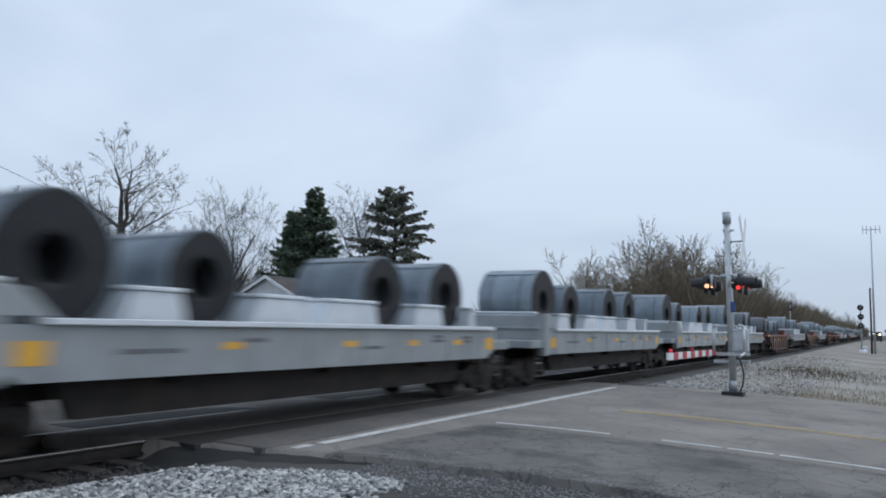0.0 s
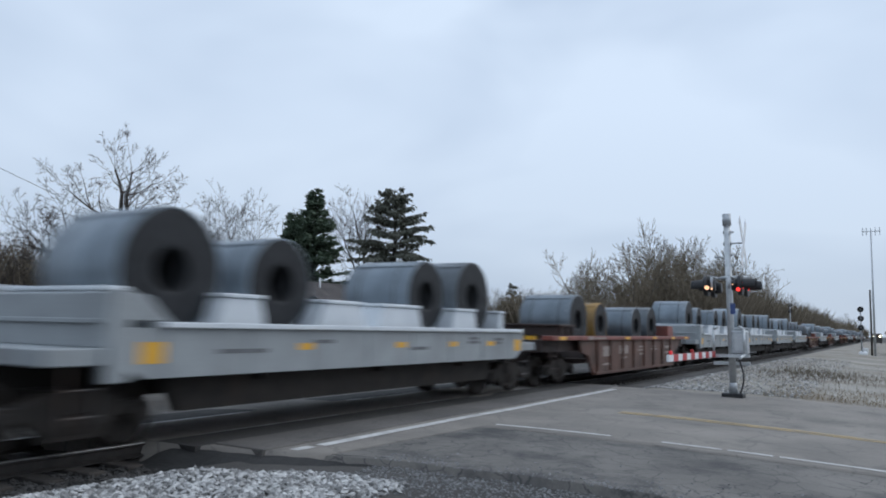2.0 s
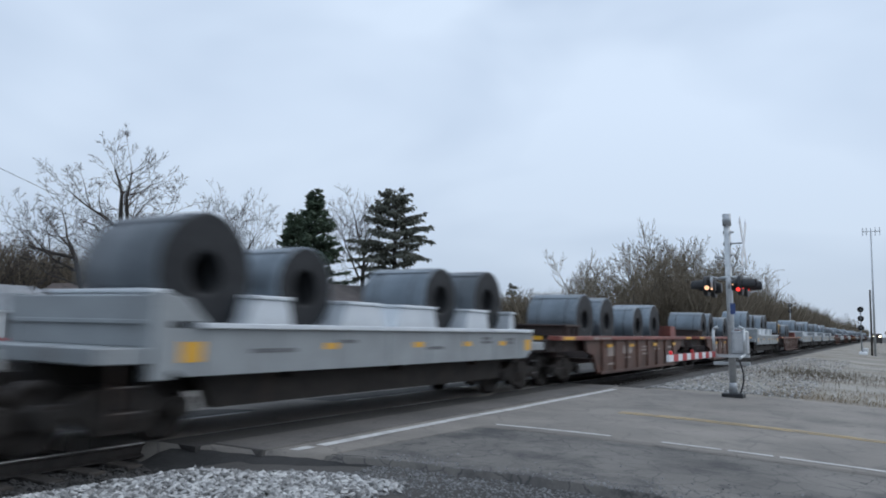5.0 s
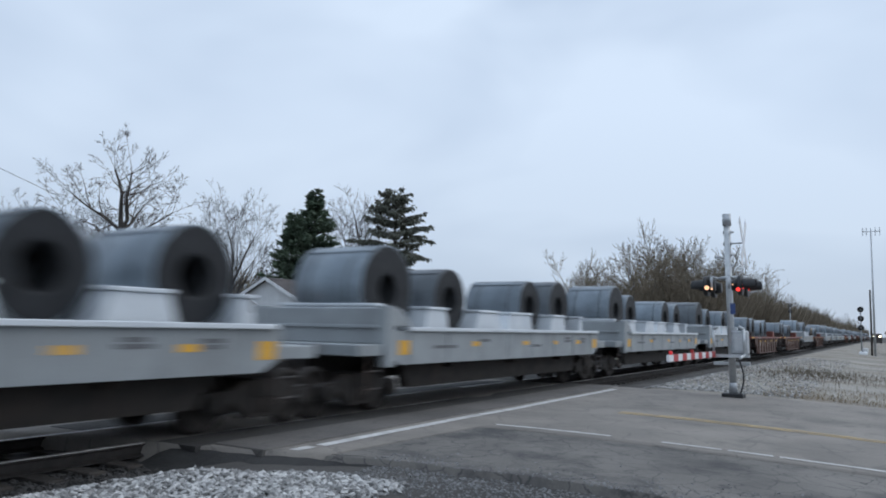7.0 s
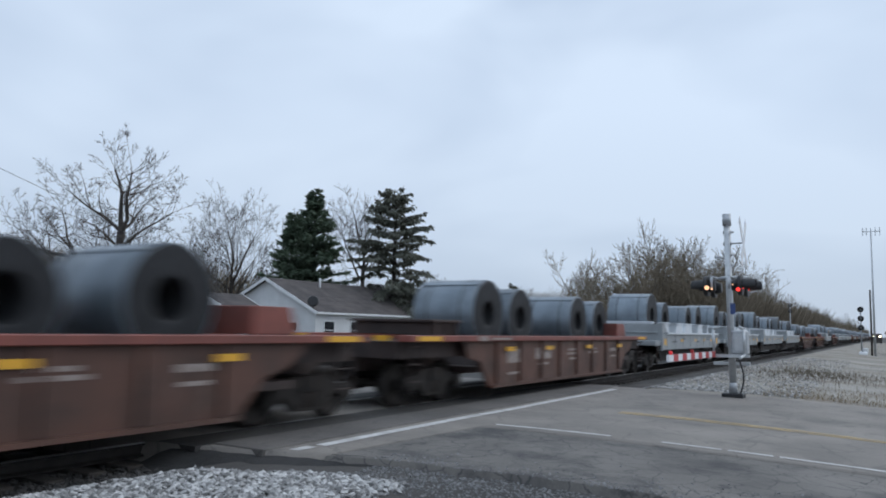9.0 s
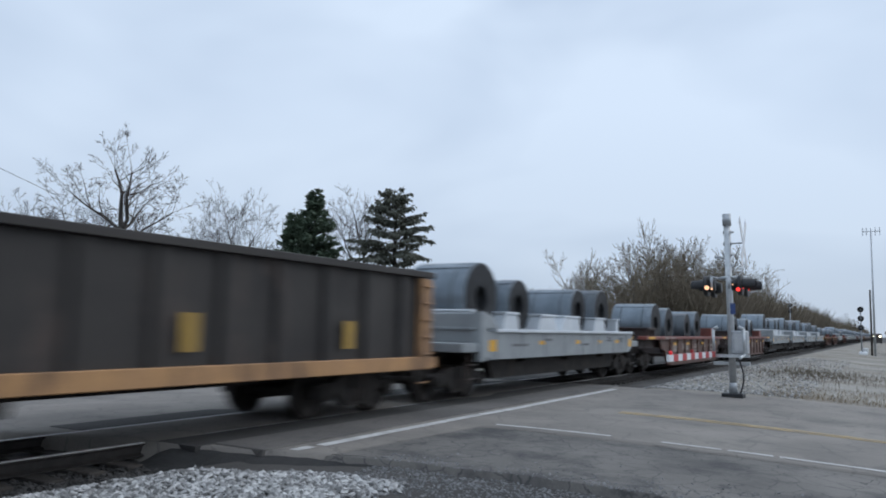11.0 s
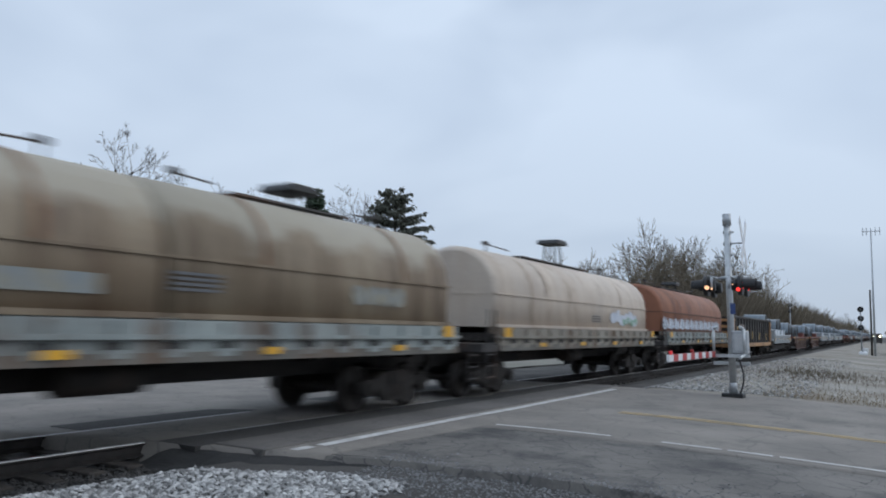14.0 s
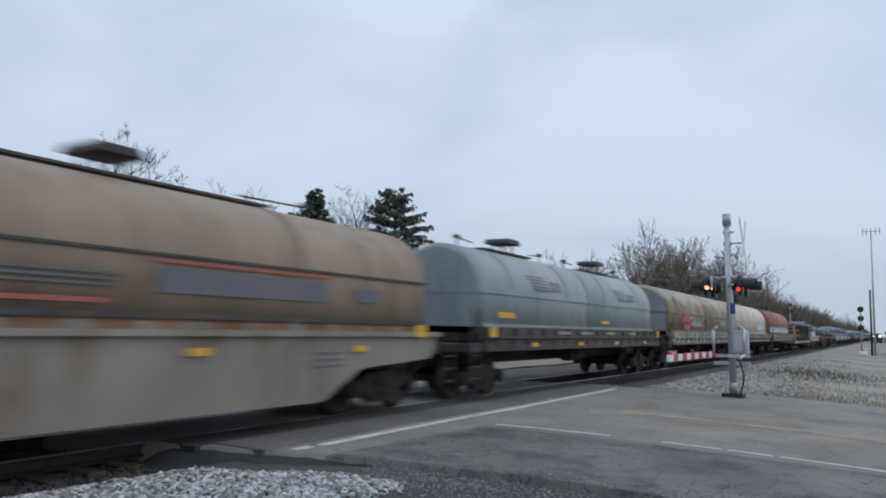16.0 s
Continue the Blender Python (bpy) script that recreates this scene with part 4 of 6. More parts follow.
        for x in (-0.2, 0.2):
            for y in (mid - 0.22, mid + 0.22):
                tube(bm, (x, y, top + 0.05), (x * 0.8, y, top + 0.36 + up), 0.03, seg=6)
        prism(bm, [(mid - 0.46, top + 0.30 + up), (mid + 0.46, top + 0.30 + up), (mid + 0.34, top + 0.44 + up), (mid - 0.34, top + 0.44 + up)], "x", -0.36, 0.36)
        part("lifting_bracket", bm, "black_paint", hood, "dark lifting bracket on four legs", 0.02)
        for s in (-1, 1):
            y = (a + b) / 2 + s * (b - a) * 0.36
            bm = bmesh.new()
            tube(bm, (0.0, y, top - 0.05), (0.0, y, top + 0.24), 0.024, seg=6)
            tube(bm, (0.0, y, top + 0.22), (0.0, y - s * (b - a) * 0.11, top + 0.18), 0.02, seg=6)
            box(bm, -0.07, 0.07, y - 0.07, y + 0.07, top + 0.2, top + 0.29)
            part("lifting_post", bm, "sill_dark", hood)
    if decor:
        decor(car, wide - 1.36)
    reflectors(car, [(y0 - 0.1, 1.50), (y1 - 0.6, 1.50)], 1.63, 0.17, 0.11)
    for k in range(4):
        reflectors(car, [(y0 + (y1 - y0) * (k + 0.7) / 4.4, 1.2)], 1.60, 0.17, 0.05)
    add_trucks(car, (-half + 2.05, half - 2.05))
    couplers(car, half)
    return car


def blotch(bm, x, y, z, ry, rz, seed, n=16):
    rnd = random.Random(seed)
    pts = []
    for k in range(n):
        a = 2 * math.pi * k / n
        q = 1.0 + rnd.uniform(-0.16, 0.16)
        pts.append((y + ry * q * math.cos(a), z + rz * q * math.sin(a)))
    prism(bm, pts, "x", x, x + 0.006)


def decor_rust(car, dx):
    bm = bmesh.new()
    for k in range(12):
        y = -5.5 + k * 1.0
        w, q = 0.46, 0.03 * (k % 3)
        prism(bm, [(y - w, 1.80), (y - 0.2, 1.72), (y + 0.04, 1.71), (y + 0.26, 1.73), (y + w, 1.82), (y + 0.36, 2.06 + q), (y + 0.20, 2.20 - q), (y + 0.04, 1.99), (y - 0.12, 2.23 - q),
                   (y - 0.30, 2.16 + q), (y - 0.42, 1.98)], "x", 1.389 + dx, 1.395 + dx)
    part("graffiti", bm, "graffiti_white", car, "row of pale spray-painted loops")
    bm = bmesh.new()
    for k in range(12):
        y = -5.5 + k * 1.0
        prism(bm, [(y - 0.04, 1.75), (y + 0.05, 1.72), (y + 0.12, 2.15), (y + 0.04, 2.2)], "x", 1.397 + dx, 1.401 + dx)
    part("graffiti", bm, "lettering_blue", car, "dark spray-painted strokes")


def decor_cream(car, dx):
    bm = bmesh.new()
    for k in range(6):
        blotch(bm, 1.389 + dx, 3.0 + 0.5 * k, 2.02 + 0.08 * math.sin(k * 2.1), 0.3, 0.2, k + 70)
    part("graffiti", bm, "graffiti_white", car, "pale scrawled graffiti")
    bm = bmesh.new()
    for k in range(4):
        blotch(bm, 1.396 + dx, 4.2 + 0.45 * k, 1.9 + 0.05 * (k % 2), 0.16, 0.12, k + 90)
    part("graffiti", bm, "graffiti_green", car, "green scrawled graffiti")
    bm = bmesh.new()
    for k in range(3):
        box(bm, 1.389 + dx, 1.396 + dx, 0.9, 1.7, 1.86 + 0.08 * k, 1.89 + 0.08 * k)
    part("lettering", bm, "decal_dark", car, "small dark lettering too fine to read")


def decor_tan(car, dx):
    bm = bmesh.new()
    for k in range(5):
        a = 2 * math.pi * k / 5 + 0.3
        blotch(bm, 1.389 + dx, -3.5 + 0.45 * math.cos(a), 2.08 + 0.24 * math.sin(a), 0.34, 0.19, k + 20)
    box(bm, 1.389 + dx, 1.394 + dx, -4.0, -3.0, 1.74, 1.95)
    part("graffiti", bm, "graffiti_pink", car, "pink spray-painted flower")
    bm = bmesh.new()
    for k in range(4):
        blotch(bm, 1.386 + dx, -2.7 + 0.25 * k, 2.2 - 0.05 * k, 0.3, 0.10, k + 25)
    part("graffiti", bm, "graffiti_white", car, "pale spray-painted scrawl")
    bm = bmesh.new()
    for y0 in (-5.9, -4.9, 0.6):
        for k in range(4):
            box(bm, 1.389 + dx, 1.395 + dx, y0, y0 + 0.85, 1.98 + 0.07 * k, 2.02 + 0.07 * k)
    part("lettering", bm, "decal_dark", car, "faded dark lettering too worn to read")
    bm = bmesh.new()
    box(bm, 1.389 + dx, 1.395 + dx, -2.6, -0.4, 1.88, 2.12)
    part("lettering", bm, "lettering_faded", car, "faded bluish lettering band")
    bm = bmesh.new()
    for k in range(4):
        blotch(bm, 1.389 + dx, 4.6 + 0.4 * k, 2.1, 0.2, 0.17, k + 33)
    part("graffiti", bm, "lettering_faded", car, "faded bluish scrawl")


def decor_gray(car, dx):
    # slanting bars of the faded emblem, on the curve of each hood
    for yy in (-4.1, 3.1):
        for k in range(5):
            bm = bmesh.new()
            z = 2.97 - 0.085 * k
            x0, x1 = hood_x(z + 0.022) + dx, hood_x(z - 0.022) + dx
            prism(bm, [(x1 - 0.05, z - 0.022), (x1 + 0.012, z - 0.022), (x0 + 0.012, z + 0.022), (x0 - 0.05, z + 0.022)], "y", yy + 0.10 * k, yy + 1.25 + 0.06 * k)
            part("emblem_bar", bm, "decal_dark", car, "dark slanting bar of a faded emblem")
        for k in range(2):
            bm = bmesh.new()
            z = 2.76
            x0, x1 = hood_x(z + 0.13) + dx, hood_x(z - 0.13) + dx
            y = yy + 1.72 + 0.42 * k
            prism(bm, [(x1 - 0.05, z - 0.13), (x1 + 0.014, z - 0.13), (x0 + 0.014, z + 0.13), (x0 - 0.05, z + 0.13)], "y", y - 0.15, y + 0.15)
            part("emblem_block", bm, "decal_dark", car, "dark block of a faded emblem")
    bm = bmesh.new()
    for y in (-3.0, -1.2, 1.0, 3.4):
        box(bm, 1.595, 1.60, y, y + 0.9, 1.46, 1.54)
    part("lettering", bm, "decal_white", car, "pale stencilled panels on the sill")
    bm = bmesh.new()
    box(bm, 1.389 + dx, 1.395 + dx, -5.9, -5.0, 1.84, 1.98)
    box(bm, 1.389 + dx, 1.395 + dx, 1.6, 2.3, 1.80, 1.90)
    part("placard", bm, "reflector", car, "small yellow placard")


def decor_beige(car, dx):
    bm = bmesh.new()
    box(bm, 1.389 + dx, 1.395 + dx, 1.3, 4.6, 1.94, 2.26)
    box(bm, 1.389 + dx, 1.395 + dx, 5.4, 6.1, 1.98, 2.2)
    part("lettering", bm, "lettering_blue", car, "faded blue lettering panel")
    bm = bmesh.new()
    box(bm, 1.389 + dx, 1.395 + dx, 1.2, 4.7, 2.32, 2.36)
    box(bm, 1.389 + dx, 1.395 + dx, -1.3, 0.6, 1.78, 1.84)
    part("lettering", bm, "lettering_red", car, "thin red stripe")
    bm = bmesh.new()
    for k in range(3):
        box(bm, 1.389 + dx, 1.395 + dx, -1.4, 0.8, 1.98 + 0.07 * k, 2.01 + 0.07 * k)
        box(bm, 1.545, 1.551, 4.2, 4.9, 0.92 + 0.1 * k, 0.95 + 0.1 * k)
    part("lettering", bm, "decal_dark", car, "small dark lettering too fine to read")


def gondola():
    car = empty("gondola_car", "black ribbed gondola car with orange sills and corner posts", "rail car", "coil train")
    y0, y1 = -8.0, 8.0
    for s in (-1, 1):
        bm = bmesh.new()
        box(bm, *sorted((s * 1.42, s * 1.47)), y0, y1, 0.98, 2.56)
        side = part("side_panel", bm, "gon_black", car)
        for k in range(14):
            y = -7.0 + 14.0 * k / 13
            bm = bmesh.new()
            prism(bm, [(s * 1.47, y - 0.09), (s * 1.56, y - 0.05), (s * 1.56, y + 0.05), (s * 1.47, y + 0.09)], "z", 0.98, 2.5)
            part("rib", bm, "gon_black", side)
        bm = bmesh.new()
        box(bm, *sorted((s * 1.40, s * 1.60)), y0 - 0.05, y1 + 0.05, 2.52, 2.64)
        part("top_chord", bm, "gon_black", side, "", 0.012)
        bm = bmesh.new()
        box(bm, *sorted((s * 1.42, s * 1.58)), y0 - 0.02, y1 + 0.02, 0.78, 1.02)
        part("bottom_chord", bm, "gon_orange", side, "orange bottom sill", 0.012)
        for y in (y0, y1):
            bm = bmesh.new()
            d = 0.42 if y < 0 else -0.42
            a, b = sorted((y - 0.03, y + d))
            box(bm, *sorted((s * 1.40, s * 1.59)), a, b, 0.80, 2.5)
            for k in range(5):
                z = 1.05 + k * 0.32
                box(bm, *sorted((s * 1.59, s * 1.63)), a + 0.03, b - 0.03, z, z + 0.04)
            part("corner_post", bm, "gon_orange", side, "orange corner post", 0.012)
        bm = bmesh.new()
        for y, z0, z1 in ((-6.5, 1.04, 2.02), (-3.0, 1.3, 1.85), (-0.95, 1.25, 1.75), (2.1, 1.2, 1.7), (5.4, 1.2, 1.65)):
            box(bm, *sorted((s * 1.56, s * 1.566)), y - 0.12, y + 0.12, z0, z1)
        part("marking", bm, "gon_yellow", side, "vertical yellow strip")
        bm = bmesh.new()
        for y, z, w in ((-5.35, 2.1, 0.30), (-4.42, 2.1, 0.30), (-5.35, 1.56, 0.36), (-4.42, 1.56, 0.36)):
            box(bm, *sorted((s * 1.565, s * 1.571)), y - w, y + w, z - 0.05, z + 0.05)
            box(bm, *sorted((s * 1.565, s * 1.571)), y - w, y + w, z - 0.15, z - 0.08)
        part("lettering", bm, "decal_white", side, "worn white lettering too faint to read")
    for s in (-1, 1):
        bm = bmesh.new()
        a, b = sorted((s * 7.93, s * 7.98))
        box(bm, -1.42, 1.42, a, b, 0.98, 2.56)
        part("end_panel", bm, "gon_black", car)
        for k in range(4):
            bm = bmesh.new()
            a, b = sorted((s * 7.98, s * 8.10))
            z = 1.2 + 0.36 * k
            prism(bm, [(a, z), (b, z + 0.02), (b, z + 0.13), (a, z + 0.15)], "x", -1.4, 1.4)
            part("end_rib", bm, "gon_orange", car, "orange pressed end rib")
        bm = bmesh.new()
        a, b = sorted((s * 7.95, s * 8.3))
        box(bm, -1.5, 1.5, a, b, 0.8, 1.0)
        ladder(bm, s * 0 + 1.3, a, b, 0.5, 0.8, 2)
        part("end_sill", bm, "gon_orange", car)
    bm = bmesh.new()
    box(bm, -1.42, 1.42, y0, y1, 0.90, 0.98)
    box(bm, -0.3, 0.3, -8.4, 8.4, 0.6, 0.9)
    for k in range(6):
        y = -5.0 + 2.0 * k
        box(bm, -1.4, 1.4, y - 0.07, y + 0.07, 0.72, 0.9)
    tube(bm, (0.8, -1.0, 0.65), (0.8, 0.2, 0.65), 0.18, seg=12)
    part("underframe", bm, "running_gear", car)
    add_trucks(car, (-6.3, 6.3))
    couplers(car, 9.0)
    return car


GRAY_COILS = [(-4.25, 0.88), (-2.1, 0.70), (2.35, 0.69), (4.6, 0.74)]
BROWN_COILS = [(-3.8, 0.83), (-1.6, 0.78), (2.25, 0.73), (4.4, 0.76)]
COIL_MADE = {}


def place_coil(y0, r, width, z, mat):
    key = (r, width, mat)
    m = pose(TRACK_X, y0, z)
    if key not in COIL_MADE:
        label = {"coil_yellow": "steel coil wrapped in yellow-orange paper", "coil_dark": "dark blue-gray steel coil with an open bore"}.get(
            mat, "bare gray steel coil lying on its side with an open bore")
        ob = coil(r, width, mat, label)
        ob.matrix_basis = m
        COIL_MADE[key] = ob
    else:
        ob = copy_thing(COIL_MADE[key], m)
    MOVERS.append((ob, TRACK_X, y0, z))


def put_car(maker, key, y, made={}):
    m = pose(TRACK_X, y, 0)
    if key not in made:
        ob = maker()
        ob.matrix_basis = m
        made[key] = ob
    else:
        ob = copy_thing(made[key], m)
    MOVERS.append((ob, TRACK_X, y, 0.0))
    return ob


rnd = random.Random(5)


def gray_with_coils(y, odd=0, load=GRAY_COILS):
    put_car(gray_car, "gray", y)
    for k, (dy, r) in enumerate(load):
        r2 = r + rnd.choice((-0.04, 0.0, 0.0, 0.03)) if odd else r
        mat = rnd.choice(("coil_steel", "coil_steel", "coil_steel", "coil_dark"))
        place_coil(y + dy, r2, 1.62, (1.40, 1.48, 1.49, 1.48)[k] + r, mat)


def brown_with_coils(y, yellow=False, load=BROWN_COILS):
    if yellow:
        put_car(lambda: brown_car(False), "brown_high_marks", y)
    else:
        put_car(brown_car, "brown", y)
    for k, (dy, r) in enumerate(load):
        mat = "coil_yellow" if yellow and k == 1 else rnd.choice(("coil_steel", "coil_steel", "coil_steel", "coil_dark"))
        place_coil(y + dy, r, 1.66, 1.10 + r, mat)


# couplings at the start of the shot, from the rear of the train forward
gray_with_coils(-160.1)
gray_with_coils(-112.05)
gray_with_coils(-98.1, load=[(-4.6, 0.88), (-2.16, 0.70), (2.2, 0.70), (4.3, 0.76)])
gray_with_coils(-84.15, load=[(-4.15, 0.90), (-2.38, 0.74), (2.8, 0.72), (4.85, 0.70)])
gray_with_coils(-70.2)
gray_with_coils(-21.6, load=[(-4.25, 0.88), (-2.1, 0.74), (2.35, 0.74), (4.4, 0.82)])
gray_with_coils(9.7, load=[(-4.45, 0.86), (-2.18, 0.70), (2.25, 0.70), (4.65, 0.74)])
gray_with_coils(23.85, load=[(-4.0, 0.91), (-1.85, 0.72), (1.9, 0.75), (4.2, 0.76)])
gray_with_coils(38.0)
gray_with_coils(52.0)
brown_with_coils(-144.8, load=[(-3.8, 0.83), (-1.6, 0.78), (1.9, 0.70), (4.15, 0.78)])
brown_with_coils(-127.75, load=[(-3.45, 0.83), (-1.58, 0.77), (2.75, 0.77), (4.78, 0.74)])
brown_with_coils(-54.85, load=[(-3.95, 0.82), (-1.74, 0.81), (2.02, 0.72), (4.4, 0.80)])
brown_with_coils(-37.65, load=[(-3.05, 0.78), (-1.1, 0.78), (2.95, 0.71), (4.72, 0.74)])
brown_with_coils(-6.1, True, [(-4.1, 0.80), (-1.95, 0.71), (2.25, 0.70), (4.42, 0.74)])
front = 59.0
for kind in "BGBGBBGGBGGGBBGG":
    if kind == "B":
        brown_with_coils(front + 8.6)
        front += 17.2
    else:
        gray_with_coils(front + 7.0, 1)
        front += 14.0
put_car(gondola, "gondola", -175.85)
put_car(lambda: hood_car("rust-brown covered coil car on a pale green frame", 15.2, -5.9, 7.0, "hood_rust", "sill_green", 1, decor=decor_rust), "h1", -192.4)
put_car(lambda: hood_car("cream covered coil car with rust streaks", 15.4, -5.85, 7.1, "hood_cream", "sill_tan", 1, decor=decor_cream, up=0.38), "h2", -207.8)
put_car(lambda: hood_car("dirty tan covered coil car with two hoods and pink graffiti", 16.4, -6.62, 7.8, "hood_tan", "sill_green", 2, decor=decor_tan, wide=1.30), "h3", -223.7)
put_car(lambda: hood_car("gray-green covered coil car with two hoods on a dark frame", 16.9, -6.8, 7.6, "hood_gray", "sill_dark", 2, decor=decor_gray), "h4", -240.4)
put_car(lambda: hood_car("beige covered coil car with blue lettering and a deep gray frame", 17.4, -7.5, 7.7, "hood_beige", "sill_tan", 1, deep=True, top=3.5, lift=1.3, decor=decor_beige, wide=1.36), "h5", -257.45)


# ---------------------------------------------------------------- ties and loose stone
tie_bm = bmesh.new()
box(tie_bm, -1.3, 1.3, -0.115, 0.115, -0.18, 0.0)
TIE = mesh_of(tie_bm, "tie", "tie_wood", 0.012)
ty = [-6.0 + 0.53 * k for k in range(24)] + [22.2 + 0.53 * k for k in range(120)]
for y in ty:
    o = new("tie", TIE)
    o.parent, o.location = track, (TRACK_X + random.uniform(-0.04, 0.04), y, -0.17)
    o.rotation_euler = (0, 0, random.uniform(-0.012, 0.012))


def pebble(seed):
    r = random.Random(seed)
    pts = [(0, 0, 1), (0, 0, -0.7)] + [(math.cos(a), math.sin(a), r.uniform(-0.25, 0.35)) for a in (2 * math.pi * k / 5 + r.uniform(-0.3, 0.3) for k in range(5))]
    pts = [tuple(c * r.uniform(0.7, 1.15) for c in p) for p in pts]
    faces = []
    for k in range(5):
        a, b = 2 + k, 2 + (k + 1) % 5
        faces += [(0, a, b), (1, b, a)]
    return pts, faces


PEBBLES = [pebble(s) for s in range(8)]


def stones(name, count, region, height, size, mat, label, seed):
    """Loose angular stones strewn over a region, joined."""
    r = random.Random(seed)
    verts, faces = [], []
    made = 0
    while made < count:
        p = region(r)
        if p is None:
            continue
        x, y, bury = p
        made += 1
        s = size * r.uniform(0.55, 1.5)
        a, tilt = r.uniform(0, 6.28), r.uniform(-0.7, 0.7)
        ca, sa, ct, st = math.cos(a), math.sin(a), math.cos(tilt), math.sin(tilt)
        pts, fs = PEBBLES[r.randrange(8)]
        z0 = height(x, y) + s * r.uniform(0.0, 0.5) * bury
        sx, sz = r.uniform(0.8, 1.3), r.uniform(0.55, 0.9)
        base = len(verts)
        for px, py, pz in pts:
            px, pz = px * sx, pz * sz
            py, pz = py * ct - pz * st, py * st + pz * ct
            verts.append((x + s * (px * ca - py * sa), y + s * (px * sa + py * ca), z0 + s * pz))
        faces += [tuple(base + i for i in f) for f in fs]
    me = raw_mesh(name, verts, faces, mat)
    return tagged(new(name, me), label, "stones", kind="stuff")


def stone_material():
    m = material("loose_stone", (0.46, 0.452, 0.438), (0.25, 0.245, 0.238), 9.0, 0.85, 0, 0.3, 50)
    n, l = m.node_tree.nodes, m.node_tree.links
    b = n["Principled BSDF"]
    src = b.inputs["Base Color"].links[0].from_socket
    g = n.new("ShaderNodeNewGeometry")
    mr = n.new("ShaderNodeMapRange")
    mr.inputs["To Min"].default_value, mr.inputs["To Max"].default_value = 0.28, 1.5
    l.new(g.outputs["Random Per Island"], mr.inputs["Value"])
    hs = n.new("ShaderNodeHueSaturation")
    l.new(mr.outputs[0], hs.inputs["Value"])
    l.new(src, hs.inputs["Color"])
    l.new(hs.outputs["Color"], b.inputs["Base Color"])
    return m


M["loose_stone"] = stone_material()


def heap(r):
    x, y = r.uniform(-8.4, -4.3), r.uniform(3.0, 6.9)
    edge = road_near(x) - 0.55 - 0.35 * max(0.0, min(1.0, (-5.4 - x) / 1.0))
    if y > edge + r.gauss(0, 0.12):
        return None
    if x < -6.6 - 0.6 * (5.8 - y) + r.gauss(0, 0.1):
        return None
    if x > -5.2 and r.random() < (x + 5.2) * 1.1:
        return None
    return x, y, 1.0


stones("gravel", 12000, heap, land, 0.036, "loose_stone", "pale gray crushed stone heaped beside the paving", 1)


def scatter(r):
    x, y = r.uniform(-5.4, 0.5), 0.0
    y = road_near(x) - 1.3 + 1.25 * r.random() + abs(r.gauss(0, 0.4))
    return (x, y, 0.4) if y < 10.5 else None


stones("grit", 4200, scatter, lambda x, y: max(land(x, y), fall(x) - 0.012 if y > road_near(x) else -9), 0.015, "stone", "grit washed over the broken shoulder", 2)


def trackside(r):
    x, y = r.uniform(TRACK_X + 0.85, TRACK_X + 2.6), r.uniform(2.0, 6.3)
    return x, y, 0.6


stones("dark_ballast", 2200, trackside, lambda x, y: min(-0.22, -0.22 - 0.45 * (x - TRACK_X - 1.75)) if x > TRACK_X + 1.75 else -0.22, 0.035, "ballast", "dirty ballast stones beside the rail", 3)


def lot_side(r):
    y = 22.0 + 34 * r.random() ** 2.0
    x = -7.4 + 5.4 * r.random() ** 1.6
    return x, y, 0.8


def lot_open(r):
    y = 21.8 + 30 * r.random() ** 1.5
    return -3.0 + 12.0 * r.random(), y, 0.5


stones("lot_grit", 4000, lot_open, lot_z, 0.019, "loose_stone", "sparse loose stones over the gravel lot", 14)
stones("lot_gravel", 8000, lot_side, lambda x, y: lot_z(x, y) if x > -6.9 else lot_z(-6.9, y) - 0.2, 0.03, "loose_stone", "loose gravel beside the line past the crossing", 4)

# ---------------------------------------------------------------- trees
def limb(r, segs, p, d, length, rad, level, crook=0.16, up=0.06, dense=0.8):
    """A limb that wanders and thins to a point, with side limbs all along its outer part; level 0 is a twig."""
    n = max(2, min(8, int(length / (0.26 + 0.13 * level)))) if level else 1
    step, tip = length / n, rad * (0.30 if level else 0.55)
    first = rad
    for k in range(n):
        d = (d + Vector((r.gauss(0, crook), r.gauss(0, crook), r.gauss(0.0, crook * 0.7) + up))).normalized()
        q = p + d * step
        r1 = first + (tip - first) * (k + 1) / n
        segs.append((p, q, rad, r1, level))
        p, rad = q, r1
        if not level:
            continue
        far = (k + 1) / n
        count = 2 if k == n - 1 else (0 if far < 0.18 else (1 if r.random() < dense else 0) + (1 if r.random() < dense * 0.3 else 0))
        for c in range(count):
            a = frame_axes(d)
            t = r.uniform(0, 2 * math.pi)
            side = a[0] * math.cos(t) + a[1] * math.sin(t)
            bend = r.uniform(0.3, 0.6) if k == n - 1 else r.uniform(0.55, 1.15)
            nd = (d * math.cos(bend) + side * math.sin(bend)).normalized()
            reach = length * r.uniform(0.40, 0.78) * (1.12 - 0.5 * far)
            limb(r, segs, p.copy(), nd, max(0.22, reach), rad * r.uniform(0.42, 0.62), level - 1, crook, up, dense)


def segs_mesh(name, segs, mat, thin=1.0):
    verts, faces = [], []
    for p, q, r0, r1, level in segs:
        n = 7 if r0 > 0.08 else (4 if r0 > 0.03 else 3)
        a, b = frame_axes(q - p)
        base = len(verts)
        for c, rad in ((p, r0 * thin), (q, r1 * thin)):
            for k in range(n):
                t = 2 * math.pi * k / n
                verts.append(tuple(c + (a * math.cos(t) + b * math.sin(t)) * rad))
        for k in range(n):
            faces.append((base + k, base + (k + 1) % n, base + n + (k + 1) % n, base + n + k))
    return raw_mesh(name, verts, faces, mat)


